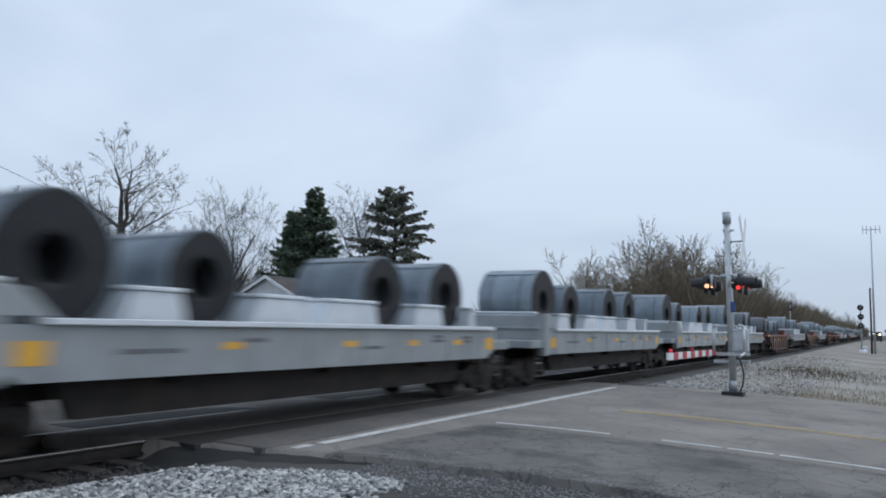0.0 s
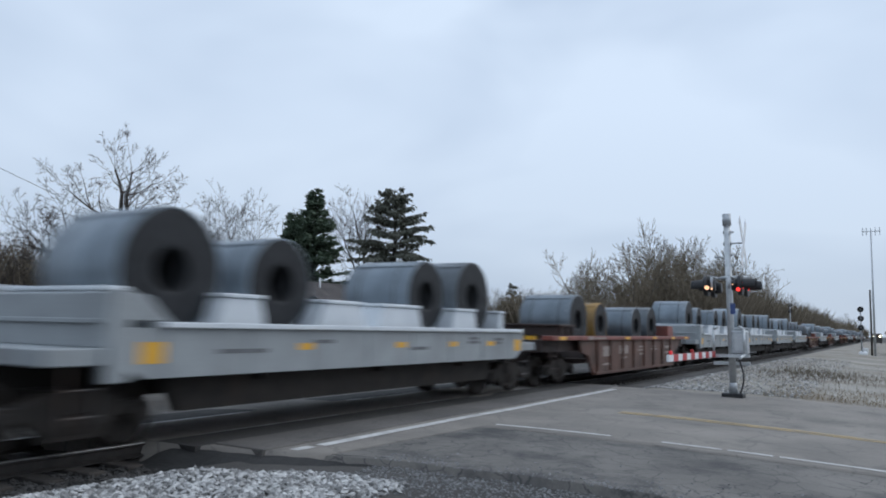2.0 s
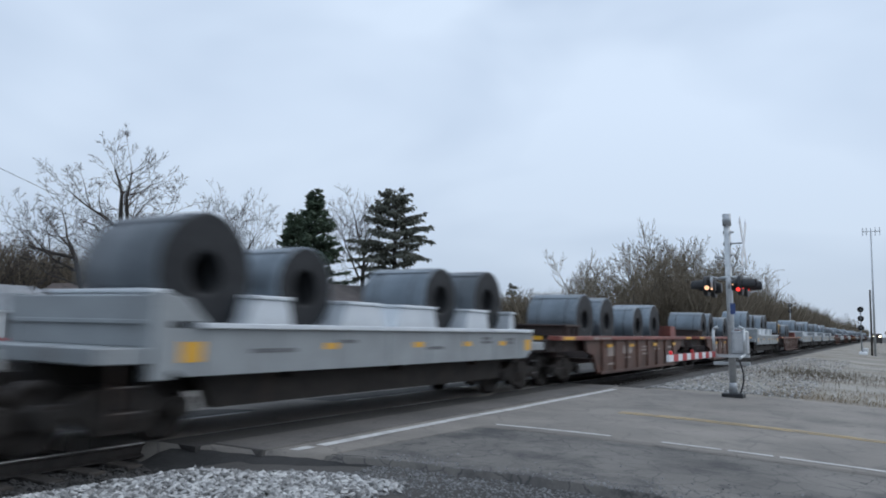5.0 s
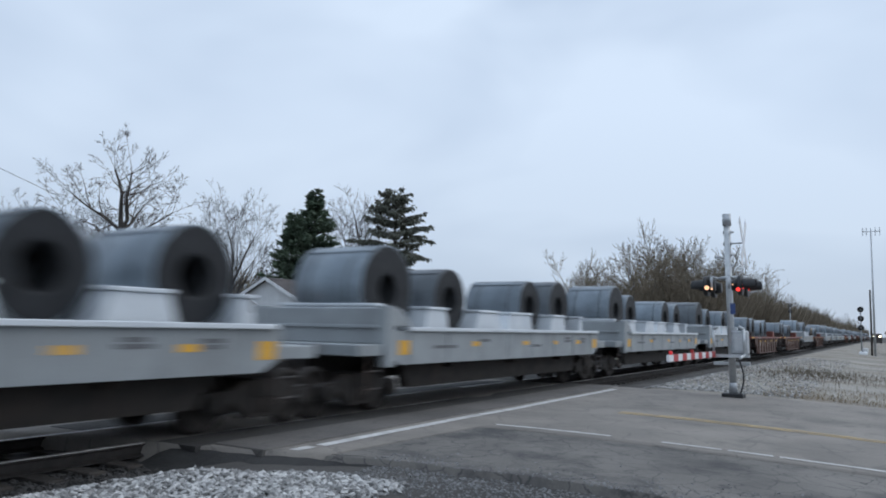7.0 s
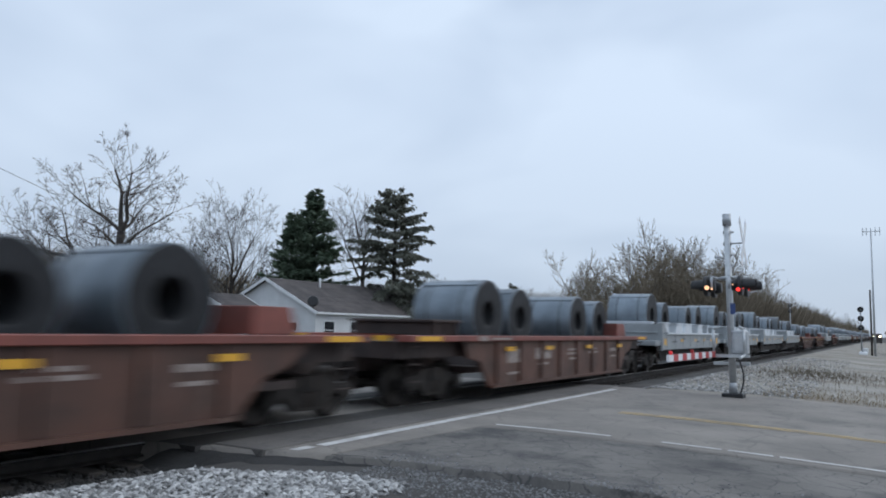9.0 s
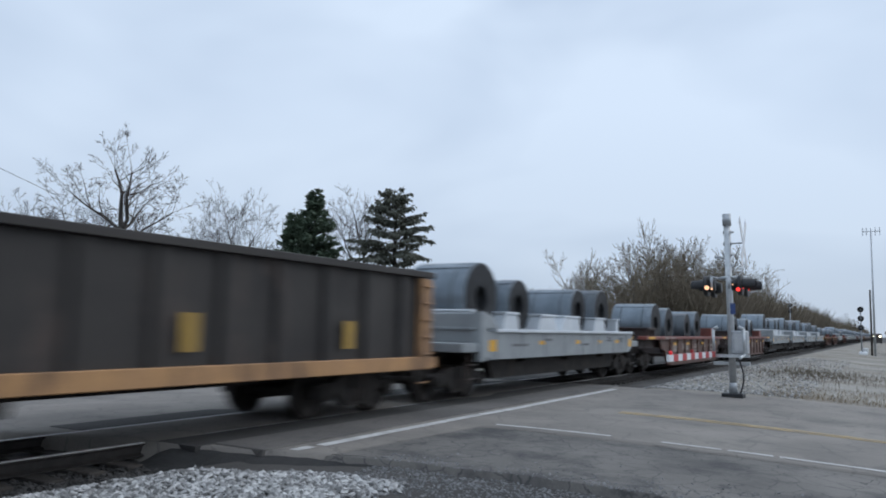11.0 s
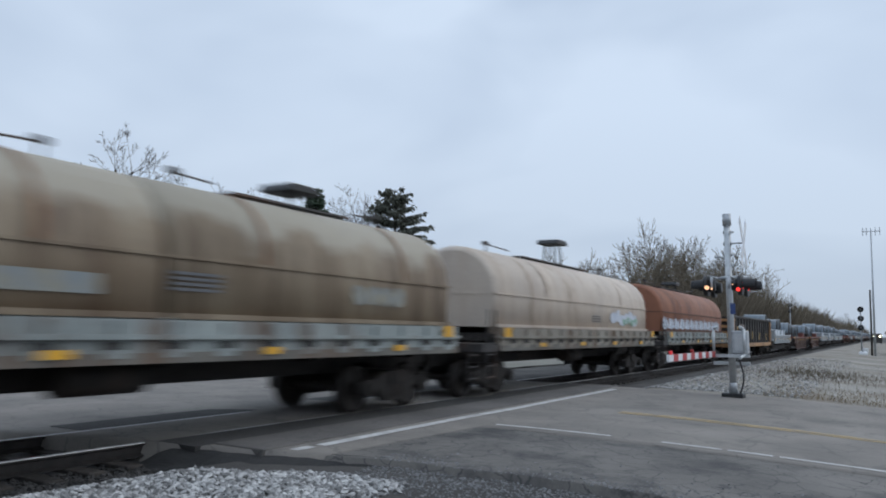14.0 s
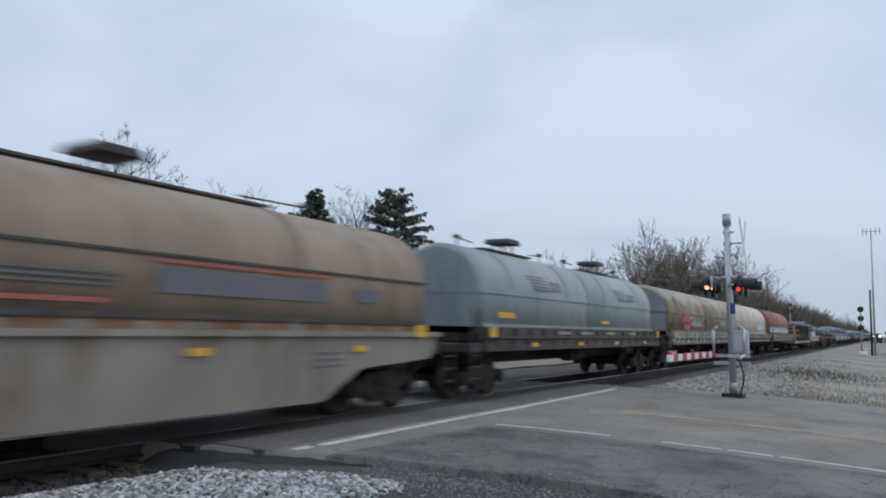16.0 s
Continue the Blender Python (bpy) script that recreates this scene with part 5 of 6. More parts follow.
def finish_tree(segs, label, levels, minrad, twig):
    tree = empty("bare_tree", label, "tree")
    segs = [(p, q, max(minrad, r0), max(minrad * 0.8, r1), lv) for p, q, r0, r1, lv in segs]
    ob = new("trunk", segs_mesh("trunk", [s for s in segs if s[4] >= levels - 1], "bark"))
    ob.parent = tree
    ob = new("crown", segs_mesh("crown", [s for s in segs if s[4] < levels - 1], twig))
    ob.parent = tree
    tagged(ob, "fine bare twigs")
    return tree


def bare_tree(seed, height, levels=4, rad=None, label="bare leafless deciduous tree", stems=1, twig="twig", low=0.3, minrad=0.008, limbs=3, open_=0.6, up=0.07, crook=0.15, dense=0.8):
    """limbs: how many main limbs the trunk forks into; open_: how far they spread."""
    r = random.Random(seed)
    segs = []
    rad = rad or height * 0.016
    for s in range(stems):
        sway = 0.22 if stems > 1 else 0.06
        lean = Vector((r.uniform(-sway, sway), r.uniform(-sway, sway), 1.0)).normalized()
        p = Vector((r.uniform(-0.6, 0.6) * (stems > 1), r.uniform(-0.6, 0.6) * (stems > 1), -0.3))
        q = p + lean * height * low
        segs.append((p, q, rad * 1.2, rad, levels))
        turn0 = r.uniform(0, 6.28)
        for k in range(limbs):
            t = turn0 + 2 * math.pi * k / max(1, limbs - 1) + r.uniform(-0.4, 0.4)
            bend = open_ * r.uniform(0.7, 1.2) if k else 0.10
            a = frame_axes(lean)
            d = (lean * math.cos(bend) + (a[0] * math.cos(t) + a[1] * math.sin(t)) * math.sin(bend)).normalized()
            limb(r, segs, q - lean * height * 0.05 * k, d, height * (0.42 if k else 0.58) * r.uniform(0.85, 1.1), rad * (0.6 if k else 0.85), levels - 1, crook, up, dense)
    top = max(q.z for _, q, _, _, _ in segs)
    k = height / top
    segs = [(p * k, q * k, r0, r1, lv) for p, q, r0, r1, lv in segs]
    return finish_tree(segs, label, levels, minrad, twig)


ALONG, AWAY = Vector((0.861, 0.509, 0.0)), Vector((-0.509, 0.861, 0.0))


def forked_tree(seed, trunk, lean, rad, limbs, label, levels=5, minrad=0.011, up=0.03, crook=0.17, dense=1.0):
    """A tree of its own habit. limbs: (where on the trunk, lean along the street, lean away from it, rise, length, thickness)."""
    r = random.Random(seed)
    segs = []
    d = (ALONG * lean + Vector((0, 0, 1.0))).normalized()
    p, n, spine = Vector((0, 0, -0.3)), 7, []
    for k in range(n):
        w = (d + Vector((r.gauss(0, 0.05), r.gauss(0, 0.05), 0))).normalized()
        q = p + w * (trunk / n)
        segs.append((p, q, rad * (1.25 - 0.40 * k / n), rad * (1.25 - 0.40 * (k + 1) / n), levels))
        spine.append(q)
        p = q
    for at, side, depth, rise, length, thick in limbs:
        start = spine[min(n - 1, int(at * n - 0.01))]
        limb(r, segs, start.copy(), (ALONG * side + AWAY * depth + Vector((0, 0, rise))).normalized(), length, rad * thick, levels - 1, crook, up, dense)
    return finish_tree(segs, label, levels, minrad, "twig")


def plant(tree, x, y, turn=0.0, z=-0.35):
    tree.matrix_basis = pose(x, y, z, 0, 0, turn)
    return tree


plant(forked_tree(12, 7.7, 0.0, 0.26, [(1.0, -0.65, 0.1, 1.0, 4.0, 0.66), (1.0, 0.75, -0.2, 0.70, 3.9, 0.5), (1.0, 0.12, 0.7, 0.9, 3.0, 0.42), (0.9, -0.95, 0.3, 0.65, 4.3, 0.45),
                             (0.75, 0.9, 0.4, 0.45, 3.9, 0.42), (0.8, 0.1, -0.9, 0.7, 3.6, 0.36), (0.6, -0.6, 0.7, 0.5, 3.2, 0.34), (0.6, 0.7, -0.5, 0.5, 3.0, 0.32)],
                  "tall bare tree with a wide forked crown"), -40.3, 29.4, 0)
plant(forked_tree(23, 6.2, -0.30, 0.16, [(1.0, -1.0, 0.1, 0.40, 4.0, 0.75), (1.0, -0.35, 0.2, 1.0, 3.9, 0.6), (0.8, -1.0, 0.2, 0.15, 3.9, 0.55), (0.7, 0.45, 0.4, 0.8, 3.4, 0.45),
                             (0.6, -0.9, -0.3, 0.4, 3.3, 0.4), (0.9, 0.3, -0.6, 0.8, 2.8, 0.4)],
                  "leaning bare tree with spreading limbs"), -40.9, 28.7, 0)
plant(bare_tree(31, 11.6, 5, rad=0.16, low=0.16, stems=2, limbs=4, minrad=0.011, label="twin-stemmed bare tree behind the houses", dense=0.95), -49.6, 40.2, 60)
plant(bare_tree(33, 11.4, 5, rad=0.15, low=0.18, stems=2, limbs=4, minrad=0.011, label="twin-stemmed bare tree behind the houses", dense=0.95), -50.5, 37.6, 160)
plant(bare_tree(37, 13.9, 5, rad=0.17, low=0.30, stems=2, limbs=4, open_=0.5, minrad=0.011, up=0.09, label="tall twin-stemmed bare tree behind the houses"), -47.9, 45.6, 10)
plant(bare_tree(41, 12.6, 5, rad=0.11, low=0.35, limbs=3, open_=0.35, up=0.12, minrad=0.011, label="slim bare tree with upright twigs"), -48.1, 50.9, 200)
plant(forked_tree(43, 7.3, 0.06, 0.20, [(1.0, 0.20, 0.0, 1.0, 5.6, 0.72), (1.0, -0.7, 0.2, 0.9, 4.2, 0.45), (0.75, -0.6, -0.3, 0.9, 5.6, 0.5), (0.9, 0.9, 0.3, 0.6, 3.8, 0.4), (1.0, 0.65, -0.4, 0.8, 4.4, 0.45)],
                  "tall crooked bare tree between two conifers"), -42.1, 55.9, 0)
for seed, h, x, y, turn in ((47, 9.6, -63.0, 35.5, 0), (53, 9.0, -60.0, 30.0, 70), (59, 9.4, -55.0, 42.0, 140), (61, 9.0, -56.5, 33.2, 240), (67, 9.6, -52.0, 26.5, 20), (71, 9.0, -56.0, 24.5, 190)):
    plant(bare_tree(seed, h, 4, rad=0.11, low=0.12, stems=3, limbs=3, minrad=0.010, dense=0.85, label="many-stemmed bare tree behind the houses"), x, y, turn)


def conifer(seed, height, width, droop, gaps, mat, label, bare=0.12, tier=0.42, shape=1.0, boughs=(5, 7), needle=0.5, vary=(0.45, 1.15), hang=0.0):
    """Whorls of boughs; each bough carries sprays of needles on its twigs."""
    r = random.Random(seed)
    tree = empty("conifer", label, "tree")
    segs = [(Vector((0, 0, -0.4)), Vector((0.1, 0, height * 0.5)), height * 0.022, height * 0.014, 9), (Vector((0.1, 0, height * 0.5)), Vector((0, 0, height * 0.985)), height * 0.014, 0.02, 9)]
    verts, faces = [], []

    def spray(p, d, size):
        side = d.cross(Vector((0, 0, 1)))
        if side.length < 0.1:
            side = Vector((1, 0, 0))
        side.normalize()
        for _ in range(3):
            w = (d + side * r.uniform(-0.9, 0.9) + Vector((0, 0, r.uniform(-0.75, 0.25) - droop))).normalized()
            u = w.orthogonal().normalized()
            u = (u * math.cos(r.uniform(0, 3.1)) + w.cross(u) * math.sin(r.uniform(0, 3.1))).normalized()
            ln, wd = size * r.uniform(0.6, 1.2), size * r.uniform(0.10, 0.2)
            base = len(verts)
            q = p + w * ln * 0.55
            verts.extend((tuple(p), tuple(q + u * wd), tuple(p + w * ln), tuple(q - u * wd)))
            faces.append((base, base + 1, base + 2, base + 3))

    z = height * bare
    while z < height * 0.985:
        f = (z - height * bare) / (height * (1 - bare))
        reach = width * (1 - f) ** shape * (0.55 + 0.45 * min(1.0, f * 5 + 0.35))
        n = r.randint(*boughs)
        for k in range(n):
            if r.random() < gaps:
                continue
            a = 2 * math.pi * k / n + r.uniform(-0.35, 0.35) + z
            ln = max(0.25, reach * r.uniform(*vary))
            rise = 0.30 * (1 - 2.2 * droop) + 0.5 * f
            p = Vector((0, 0, z + r.uniform(-0.4, 0.4)))
            d = Vector((math.cos(a), math.sin(a), rise)).normalized()
            m = max(3, int(ln / 0.30))
            for s in range(m):
                d = (d + Vector((r.gauss(0, 0.05), r.gauss(0, 0.05), -0.05 - droop * 0.22 + (0.12 if s > m * 0.7 else 0)))).normalized()
                q = p + d * (ln / m)
                segs.append((p, q, 0.035 * (1 - s / m) + 0.008, 0.035 * (1 - (s + 1) / m) + 0.008, 1))
                if s >= m * 0.2:
                    for side in (-1, 1):
                        sd = Vector((-d.y, d.x, 0)) * side
                        tw = (d * 0.7 + sd * 0.8 + Vector((0, 0, -droop * 0.8))).normalized()
                        tl = 0.22 + 0.30 * ln * (1 - s / m) * 0.5
                        for e in range(2):
                            spray(q + tw * tl * (e + 0.5) * 0.6, (tw + Vector((0, 0, -hang * r.uniform(0.3, 1.4)))).normalized(), needle * 0.92)
                    spray(q, d, needle)
                p = q
        z += tier * r.uniform(0.75, 1.25)
    ob = new("trunk", segs_mesh("trunk", segs, "bark"))
    ob.parent = tree
    ob = new("crown", raw_mesh("crown", verts, faces, mat))
    ob.parent = tree
    tagged(ob, "dark green needled boughs")
    return tree


plant(conifer(3, 12.5, 3.9, 0.0, 0.12, "needles", "dense dark green pine behind the houses", 0.06, 0.24, 0.80, (7, 10), 0.50, (0.35, 1.2)), -40.4, 47.5, 0)
plant(conifer(4, 10.6, 3.2, 0.0, 0.12, "needles", "dense dark green pine behind the houses", 0.06, 0.25, 0.75, (7, 9), 0.5, (0.35, 1.2)), -41.2, 46.0, 40)
plant(conifer(8, 12.7, 5.0, 0.10, 0.24, "needles_gray", "tall spruce with drooping ragged boughs", 0.10, 0.27, 0.62, (5, 8), 0.46, (0.30, 1.30), 1.1), -33.9, 49.6, 0)
plant(conifer(9, 11.4, 3.4, 0.1, 0.1, "needles_gray", "dark conifer far behind the wood", 0.1, 0.5, 0.8), -68.0, 144.0, 0)

# the wood along the far side of the line
kinds = [bare_tree(101, 13.0, 4, rad=0.15, low=0.26, limbs=4, minrad=0.022, dense=0.82, twig="twig_olive", label="bare tree in the trackside wood"),
         bare_tree(103, 12.0, 4, rad=0.10, low=0.14, stems=3, limbs=3, open_=0.45, minrad=0.022, dense=0.74, up=0.1, label="many-stemmed bare tree in the trackside wood", twig="twig_olive"),
         bare_tree(107, 14.0, 4, rad=0.17, low=0.32, limbs=4, minrad=0.022, dense=0.82, twig="twig_olive", label="bare tree in the trackside wood"),
         bare_tree(109, 10.5, 4, rad=0.09, low=0.10, stems=3, limbs=3, open_=0.55, minrad=0.022, dense=0.74, label="bushy bare tree in the trackside wood", twig="twig_olive"),
         bare_tree(113, 12.5, 4, rad=0.12, low=0.22, stems=2, limbs=4, minrad=0.022, dense=0.76, twig="twig_olive", label="twin bare tree in the trackside wood")]
spots = []
r2 = random.Random(77)
for k in range(14):
    spots.append((-30.0 - r2.uniform(0, 12), 66.0 + k * 4.0 + r2.uniform(-1, 1), r2.uniform(0.45, 0.6) if k < 8 else r2.uniform(0.95, 1.15)))
for k in range(17):
    spots.append((-23.0 - r2.uniform(0, 8), 92.0 + k * 5.6 + r2.uniform(-1.5, 1.5), r2.uniform(1.0, 1.12) if k < 3 else r2.uniform(1.25, 1.55)))
for k in range(18):
    spots.append((-20.0 - r2.uniform(0, 8), 188.0 + k * 10.5 + r2.uniform(-3, 3), r2.uniform(0.82, 1.08)))
for k in range(13):
    spots.append((-18.0 - r2.uniform(0, 10), 385.0 + k * 26.0 + r2.uniform(-6, 6), r2.uniform(0.8, 1.1)))
for k in range(11):
    spots.append((6.0 + r2.uniform(0, 22), 230.0 + k * 26.0 + r2.uniform(-8, 8), r2.uniform(0.7, 1.0)))
for k in range(9):
    spots.append((-58 - 4.0 * k + r2.uniform(-2, 2), 92.0 + 6.5 * k + r2.uniform(-3, 3), r2.uniform(0.7, 0.95)))
for i, (x, y, s) in enumerate(spots):
    src = kinds[i % 5]
    t = src if i < 5 else copy_thing(src, pose(x, y, -0.4, 0, 0, r2.uniform(0, 360)))
    t.matrix_basis = pose(x, y, -0.4, 0, 0, r2.uniform(0, 360))
    t.scale = (s * 0.95, s * 0.95, s)


def brush(name, count, region, tall, mat, label, seed, thin=0.02, floor=None):
    r = random.Random(seed)
    verts, faces = [], []
    for _ in range(count):
        x, y, k = region(r)
        h = tall * r.uniform(0.4, 1.1) * k
        base = len(verts)
        a = r.uniform(0, 3.14)
        dx, dy = math.cos(a) * thin, math.sin(a) * thin
        lx, ly = r.gauss(0, 0.22) * h, r.gauss(0, 0.22) * h
        z0 = floor(x, y) if floor else 0.0
        verts.extend(((x - dx, y - dy, z0 - (0.02 if floor else 0.4)), (x + dx, y + dy, z0 - (0.02 if floor else 0.4)), (x + lx, y + ly, z0 + h), (x + lx * 0.5 - dy, y + ly * 0.5 + dx, z0 + h * 0.55)))
        faces.extend(((base, base + 1, base + 2), (base, base + 3, base + 2)))
        for _ in range(5):
            u = r.uniform(0.3, 0.9)
            px, py, pz = x + lx * u, y + ly * u, z0 + h * u
            qx, qy, qz = px + r.gauss(0, 0.20) * h, py + r.gauss(0, 0.20) * h, pz + r.uniform(0.08, 0.3) * h
            base = len(verts)
            verts.extend(((px - dx * 0.7, py - dy * 0.7, pz), (px + dx * 0.7, py + dy * 0.7, pz), (qx, qy, qz)))
            faces.append((base, base + 1, base + 2))
    return tagged(new(name, raw_mesh(name, verts, faces, mat)), label, "brush", kind="stuff")


def under_wood(r):
    t = r.random()
    y = 70 + 260 * t ** 1.3
    return -19.0 - r.uniform(0, 9) - (8 if y < 95 else 0), y, 0.6 if y < 95 else 1.0


brush("undergrowth", 22000, under_wood, 8.6, "twig_olive", "dense brown undergrowth below the trackside wood", 5, 0.035)
brush("far_undergrowth", 3500, lambda r: (-16.0 - r.uniform(0, 10), 330 + 500 * r.random(), 1.2), 6.5, "twig_olive", "brown brush far down the line", 6, 0.10)
brush("hedge", 5000, lambda r: (-38.0 + r.uniform(-3, 3), 47 + 10 * r.random(), 1.0), 4.6, "twig", "tangled brown brush under the conifers", 7, 0.022)
brush("back_brush", 7000, lambda r: (-62.0 + r.uniform(-8, 4), 16 + 44 * r.random(), 1.0), 7.6, "twig_olive", "brown brush behind the houses", 8, 0.03)
brush("right_brush", 1500, lambda r: (4.0 + r.uniform(0, 10), 190 + 260 * r.random(), 1.0), 5.5, "twig", "brown brush on the near side far down the line", 9, 0.08)

brush("dry_weeds", 1500, lambda r: (-3.0 + 9.0 * r.random(), 21.9 + 4.5 * r.random() ** 2, 1.0), 0.11, "dry_weed", "dead straw-coloured weeds along the edge of the lot", 12, 0.008, lot_z)
brush("lot_weeds", 900, lambda r: (-2.4 + r.gauss(0, 1.2), 34.0 + r.gauss(0, 2.5), 1.0), 0.16, "twig_olive", "dead brown weeds on the gravel lot", 13, 0.012, lot_z)

# ---------------------------------------------------------------- houses
def house(name, label, ridge_a, ridge_b, half, eave, peak, wall, roof, over=0.35):
    """A gabled house whose ridge runs along y from ridge_a to ridge_b at (x, y); half: half its width."""
    h = empty("house", label, "house", "houses past the line")
    x, y0, y1 = ridge_a[0], ridge_a[1], ridge_b[1]
    slope = (peak - eave) / half
    bm = bmesh.new()
    prism(bm, [(x - half + over, -0.4), (x + half - over, -0.4), (x + half - over, eave + over * slope - 0.12), (x, peak - 0.14), (x - half + over, eave + over * slope - 0.12)], "y", y0 + over, y1 - over)
    body = part("wall", bm, wall, h)
    z = 0.2
    while z < eave:
        bm = bmesh.new()
        box(bm, x - half + over - 0.015, x + half - over + 0.015, y0 + over - 0.015, y1 - over + 0.015, z, z + 0.03)
        part("siding_board", bm, wall, body)
        z += 0.36
    for s in (-1, 1):
        bm = bmesh.new()
        prism(bm, [(x, peak), (x + s * half, eave), (x + s * half, eave - 0.10), (x, peak - 0.12)], "y", y0, y1)
        rf = part("roof", bm, roof, h)
        for j in range(7):
            u = (j + 0.5) / 7
            bm = bmesh.new()
            xa, za = x + s * half * u, peak + (eave - peak) * u
            prism(bm, [(xa, za + 0.003), (xa + s * 0.03, za - 0.010), (xa + s * 0.03, za - 0.002), (xa, za + 0.010)], "y", y0 + 0.01, y1 - 0.01)
            part("shingle_course", bm, roof, rf)
        bm = bmesh.new()
        box(bm, *sorted((x + s * half, x + s * (half + 0.10))), y0, y1, eave - 0.14, eave - 0.02)
        part("gutter", bm, "trim_white", h, "white gutter")
        for yy in (y0, y1):
            bm = bmesh.new()
            prism(bm, [(x, peak + 0.01), (x + s * (half + 0.05), eave + 0.0), (x + s * (half + 0.05), eave - 0.2), (x, peak - 0.2)], "y", yy - 0.03, yy + 0.02)
            part("barge_board", bm, "trim_white", h, "white barge board")
    return h


def opening(h, x, y, z0, z1, w, side="x", mat="glass", name="window"):
    """A window or door on a wall that faces +x (side x) or -y (side y)."""
    def slab(a, b, c, d, t0, t1):
        bm = bmesh.new()
        if side == "x":
            box(bm, x + t0, x + t1, y + a, y + b, c, d)
        else:
            box(bm, x + a, x + b, y - t1, y - t0, c, d)
        return bm
    win = part(name, slab(-w / 2, w / 2, z0, z1, 0.0, 0.03), mat, h)
    for a, b, c, d in ((-w / 2 - 0.07, -w / 2, z0, z1), (w / 2, w / 2 + 0.07, z0, z1), (-w / 2 - 0.07, w / 2 + 0.07, z1, z1 + 0.08), (-w / 2 - 0.09, w / 2 + 0.09, z0 - 0.07, z0)):
        part("window_frame", slab(a, b, c, d, 0.0, 0.06), "trim_white", win)
    if name == "window":
        part("sash_bar", slab(-w / 2, w / 2, (z0 + z1) / 2 - 0.02, (z0 + z1) / 2 + 0.02, 0.02, 0.05), "trim_white", win)


A = house("house", "white house with a long dark shingle roof", (-35.1, 36.5), (-35.1, 53.0), 4.45, 2.40, 4.62, "siding", "shingle_dark")
for y in (38.2, 41.0, 44.2, 47.5, 50.0):
    opening(A, -31.0, y, 0.7, 1.8, 1.0)
opening(A, -33.0, 36.85, 0.6, 1.7, 1.0, "y")
bm = bmesh.new()
tube(bm, (-34.2, 41.0, 4.0), (-34.2, 41.0, 4.75), 0.06, seg=8)
part("vent_pipe", bm, "trim_white", A, "white vent pipe")
# round dish by the gutter
bm = bmesh.new()
tube(bm, (-31.0, 36.6, 2.5), (-31.0, 36.6, 3.0), 0.03, seg=6)
tube(bm, (-31.05, 36.62, 3.05), (-30.97, 36.52, 3.08), 0.36, 0.30, seg=18)
part("dish", bm, "black_paint", A, "dark round dish on a short pole")

B = house("house", "small white gabled house with a dark roof and porch", (-34.8, 31.0), (-34.8, 34.3), 2.45, 2.22, 3.38, "siding", "shingle_dark", 0.3)
for x in (-32.5, -36.9):
    bm = bmesh.new()
    box(bm, x - 0.08, x + 0.08, 30.6, 30.76, -0.4, 2.15)
    part("porch_post", bm, "trim_white", B)
opening(B, -34.2, 31.3, -0.2, 1.6, 1.8, "y", "black_paint", "door")
opening(B, -32.6, 33.0, 0.8, 1.5, 0.7)

C = empty("house", "low house with gray gable, white porch columns and pale roof", "house", "houses past the line")
bm = bmesh.new()
prism(bm, [(29.9, -0.4), (35.4, -0.4), (35.4, 2.25), (32.5, 4.0), (29.9, 2.25)], "x", -52.0, -46.2)
part("wall", bm, "siding_tan", C)
bm = bmesh.new()
box(bm, -52.0, -47.2, 20.0, 29.9, -0.4, 2.2)
part("wall", bm, "siding_tan", C)
for a, b in (((29.4, 2.05), (32.5, 4.15)), ((35.9, 2.10), (32.5, 4.15))):
    bm = bmesh.new()
    prism(bm, [a, b, (b[0], b[1] - 0.12), (a[0], a[1] - 0.12)], "x", -52.0, -45.8)
    part("roof", bm, "shingle_brown", C)
    bm = bmesh.new()
    prism(bm, [(a[0], a[1] + 0.02), (b[0], b[1] + 0.02), (b[0], b[1] - 0.16), (a[0], a[1] - 0.16)], "x", -45.8, -45.74)
    part("barge_board", bm, "trim_white", C, "white barge board")
bm = bmesh.new()
prism(bm, [(-45.6, 2.0), (-49.5, 3.75), (-53.0, 2.0), (-53.0, 1.88), (-49.5, 3.62), (-45.6, 1.88)], "y", 20.0, 29.8)
part("roof", bm, "shingle_gray", C, "pale gray shingle roof")
bm = bmesh.new()
box(bm, -45.7, -45.58, 20.0, 35.9, 1.9, 2.05)
part("fascia", bm, "trim_white", C, "white fascia board")
for y, w in ((27.6, 0.85), (29.35, 0.6), (30.5, 0.32), (25.6, 0.5)):
    bm = bmesh.new()
    box(bm, -46.0, -45.75, y - w / 2, y + w / 2, -0.4, 1.9)
    part("porch_column", bm, "trim_white", C, "wide white porch column")
# a dark sheet on the wall stands for the shade behind the porch posts
bm = bmesh.new()
box(bm, -46.19, -46.15, 31.0, 35.0, -0.2, 1.95)
part("porch_shade", bm, "glass", C, "dark sheet standing for the shade under the porch")
for y in (33.0, 34.6, 35.8):
    bm = bmesh.new()
    box(bm, -46.0, -45.88, y - 0.06, y + 0.06, -0.4, 1.95)
    part("porch_post", bm, "trim_white", C)
D = house("house", "brown-roofed house beside the gray gable", (-50.5, 35.2), (-50.5, 44.5), 4.5, 2.35, 4.55, "siding", "shingle_brown")
for y in (37.0, 39.6, 42.0):
    opening(D, -46.3, y, 0.6, 1.7, 1.2)
bm = bmesh.new()
box(bm, -51.4, -50.8, 43.1, 43.7, 3.6, 5.5)
part("chimney", bm, "brick", D, "brick chimney")
E_ = house("house", "small white house with a steep gable far down the street", (-37.2, 87.4), (-37.2, 97.0), 1.6, 2.4, 4.65, "siding", "shingle_dark")
opening(E_, -37.2, 87.75, 1.2, 2.3, 0.9, "y")

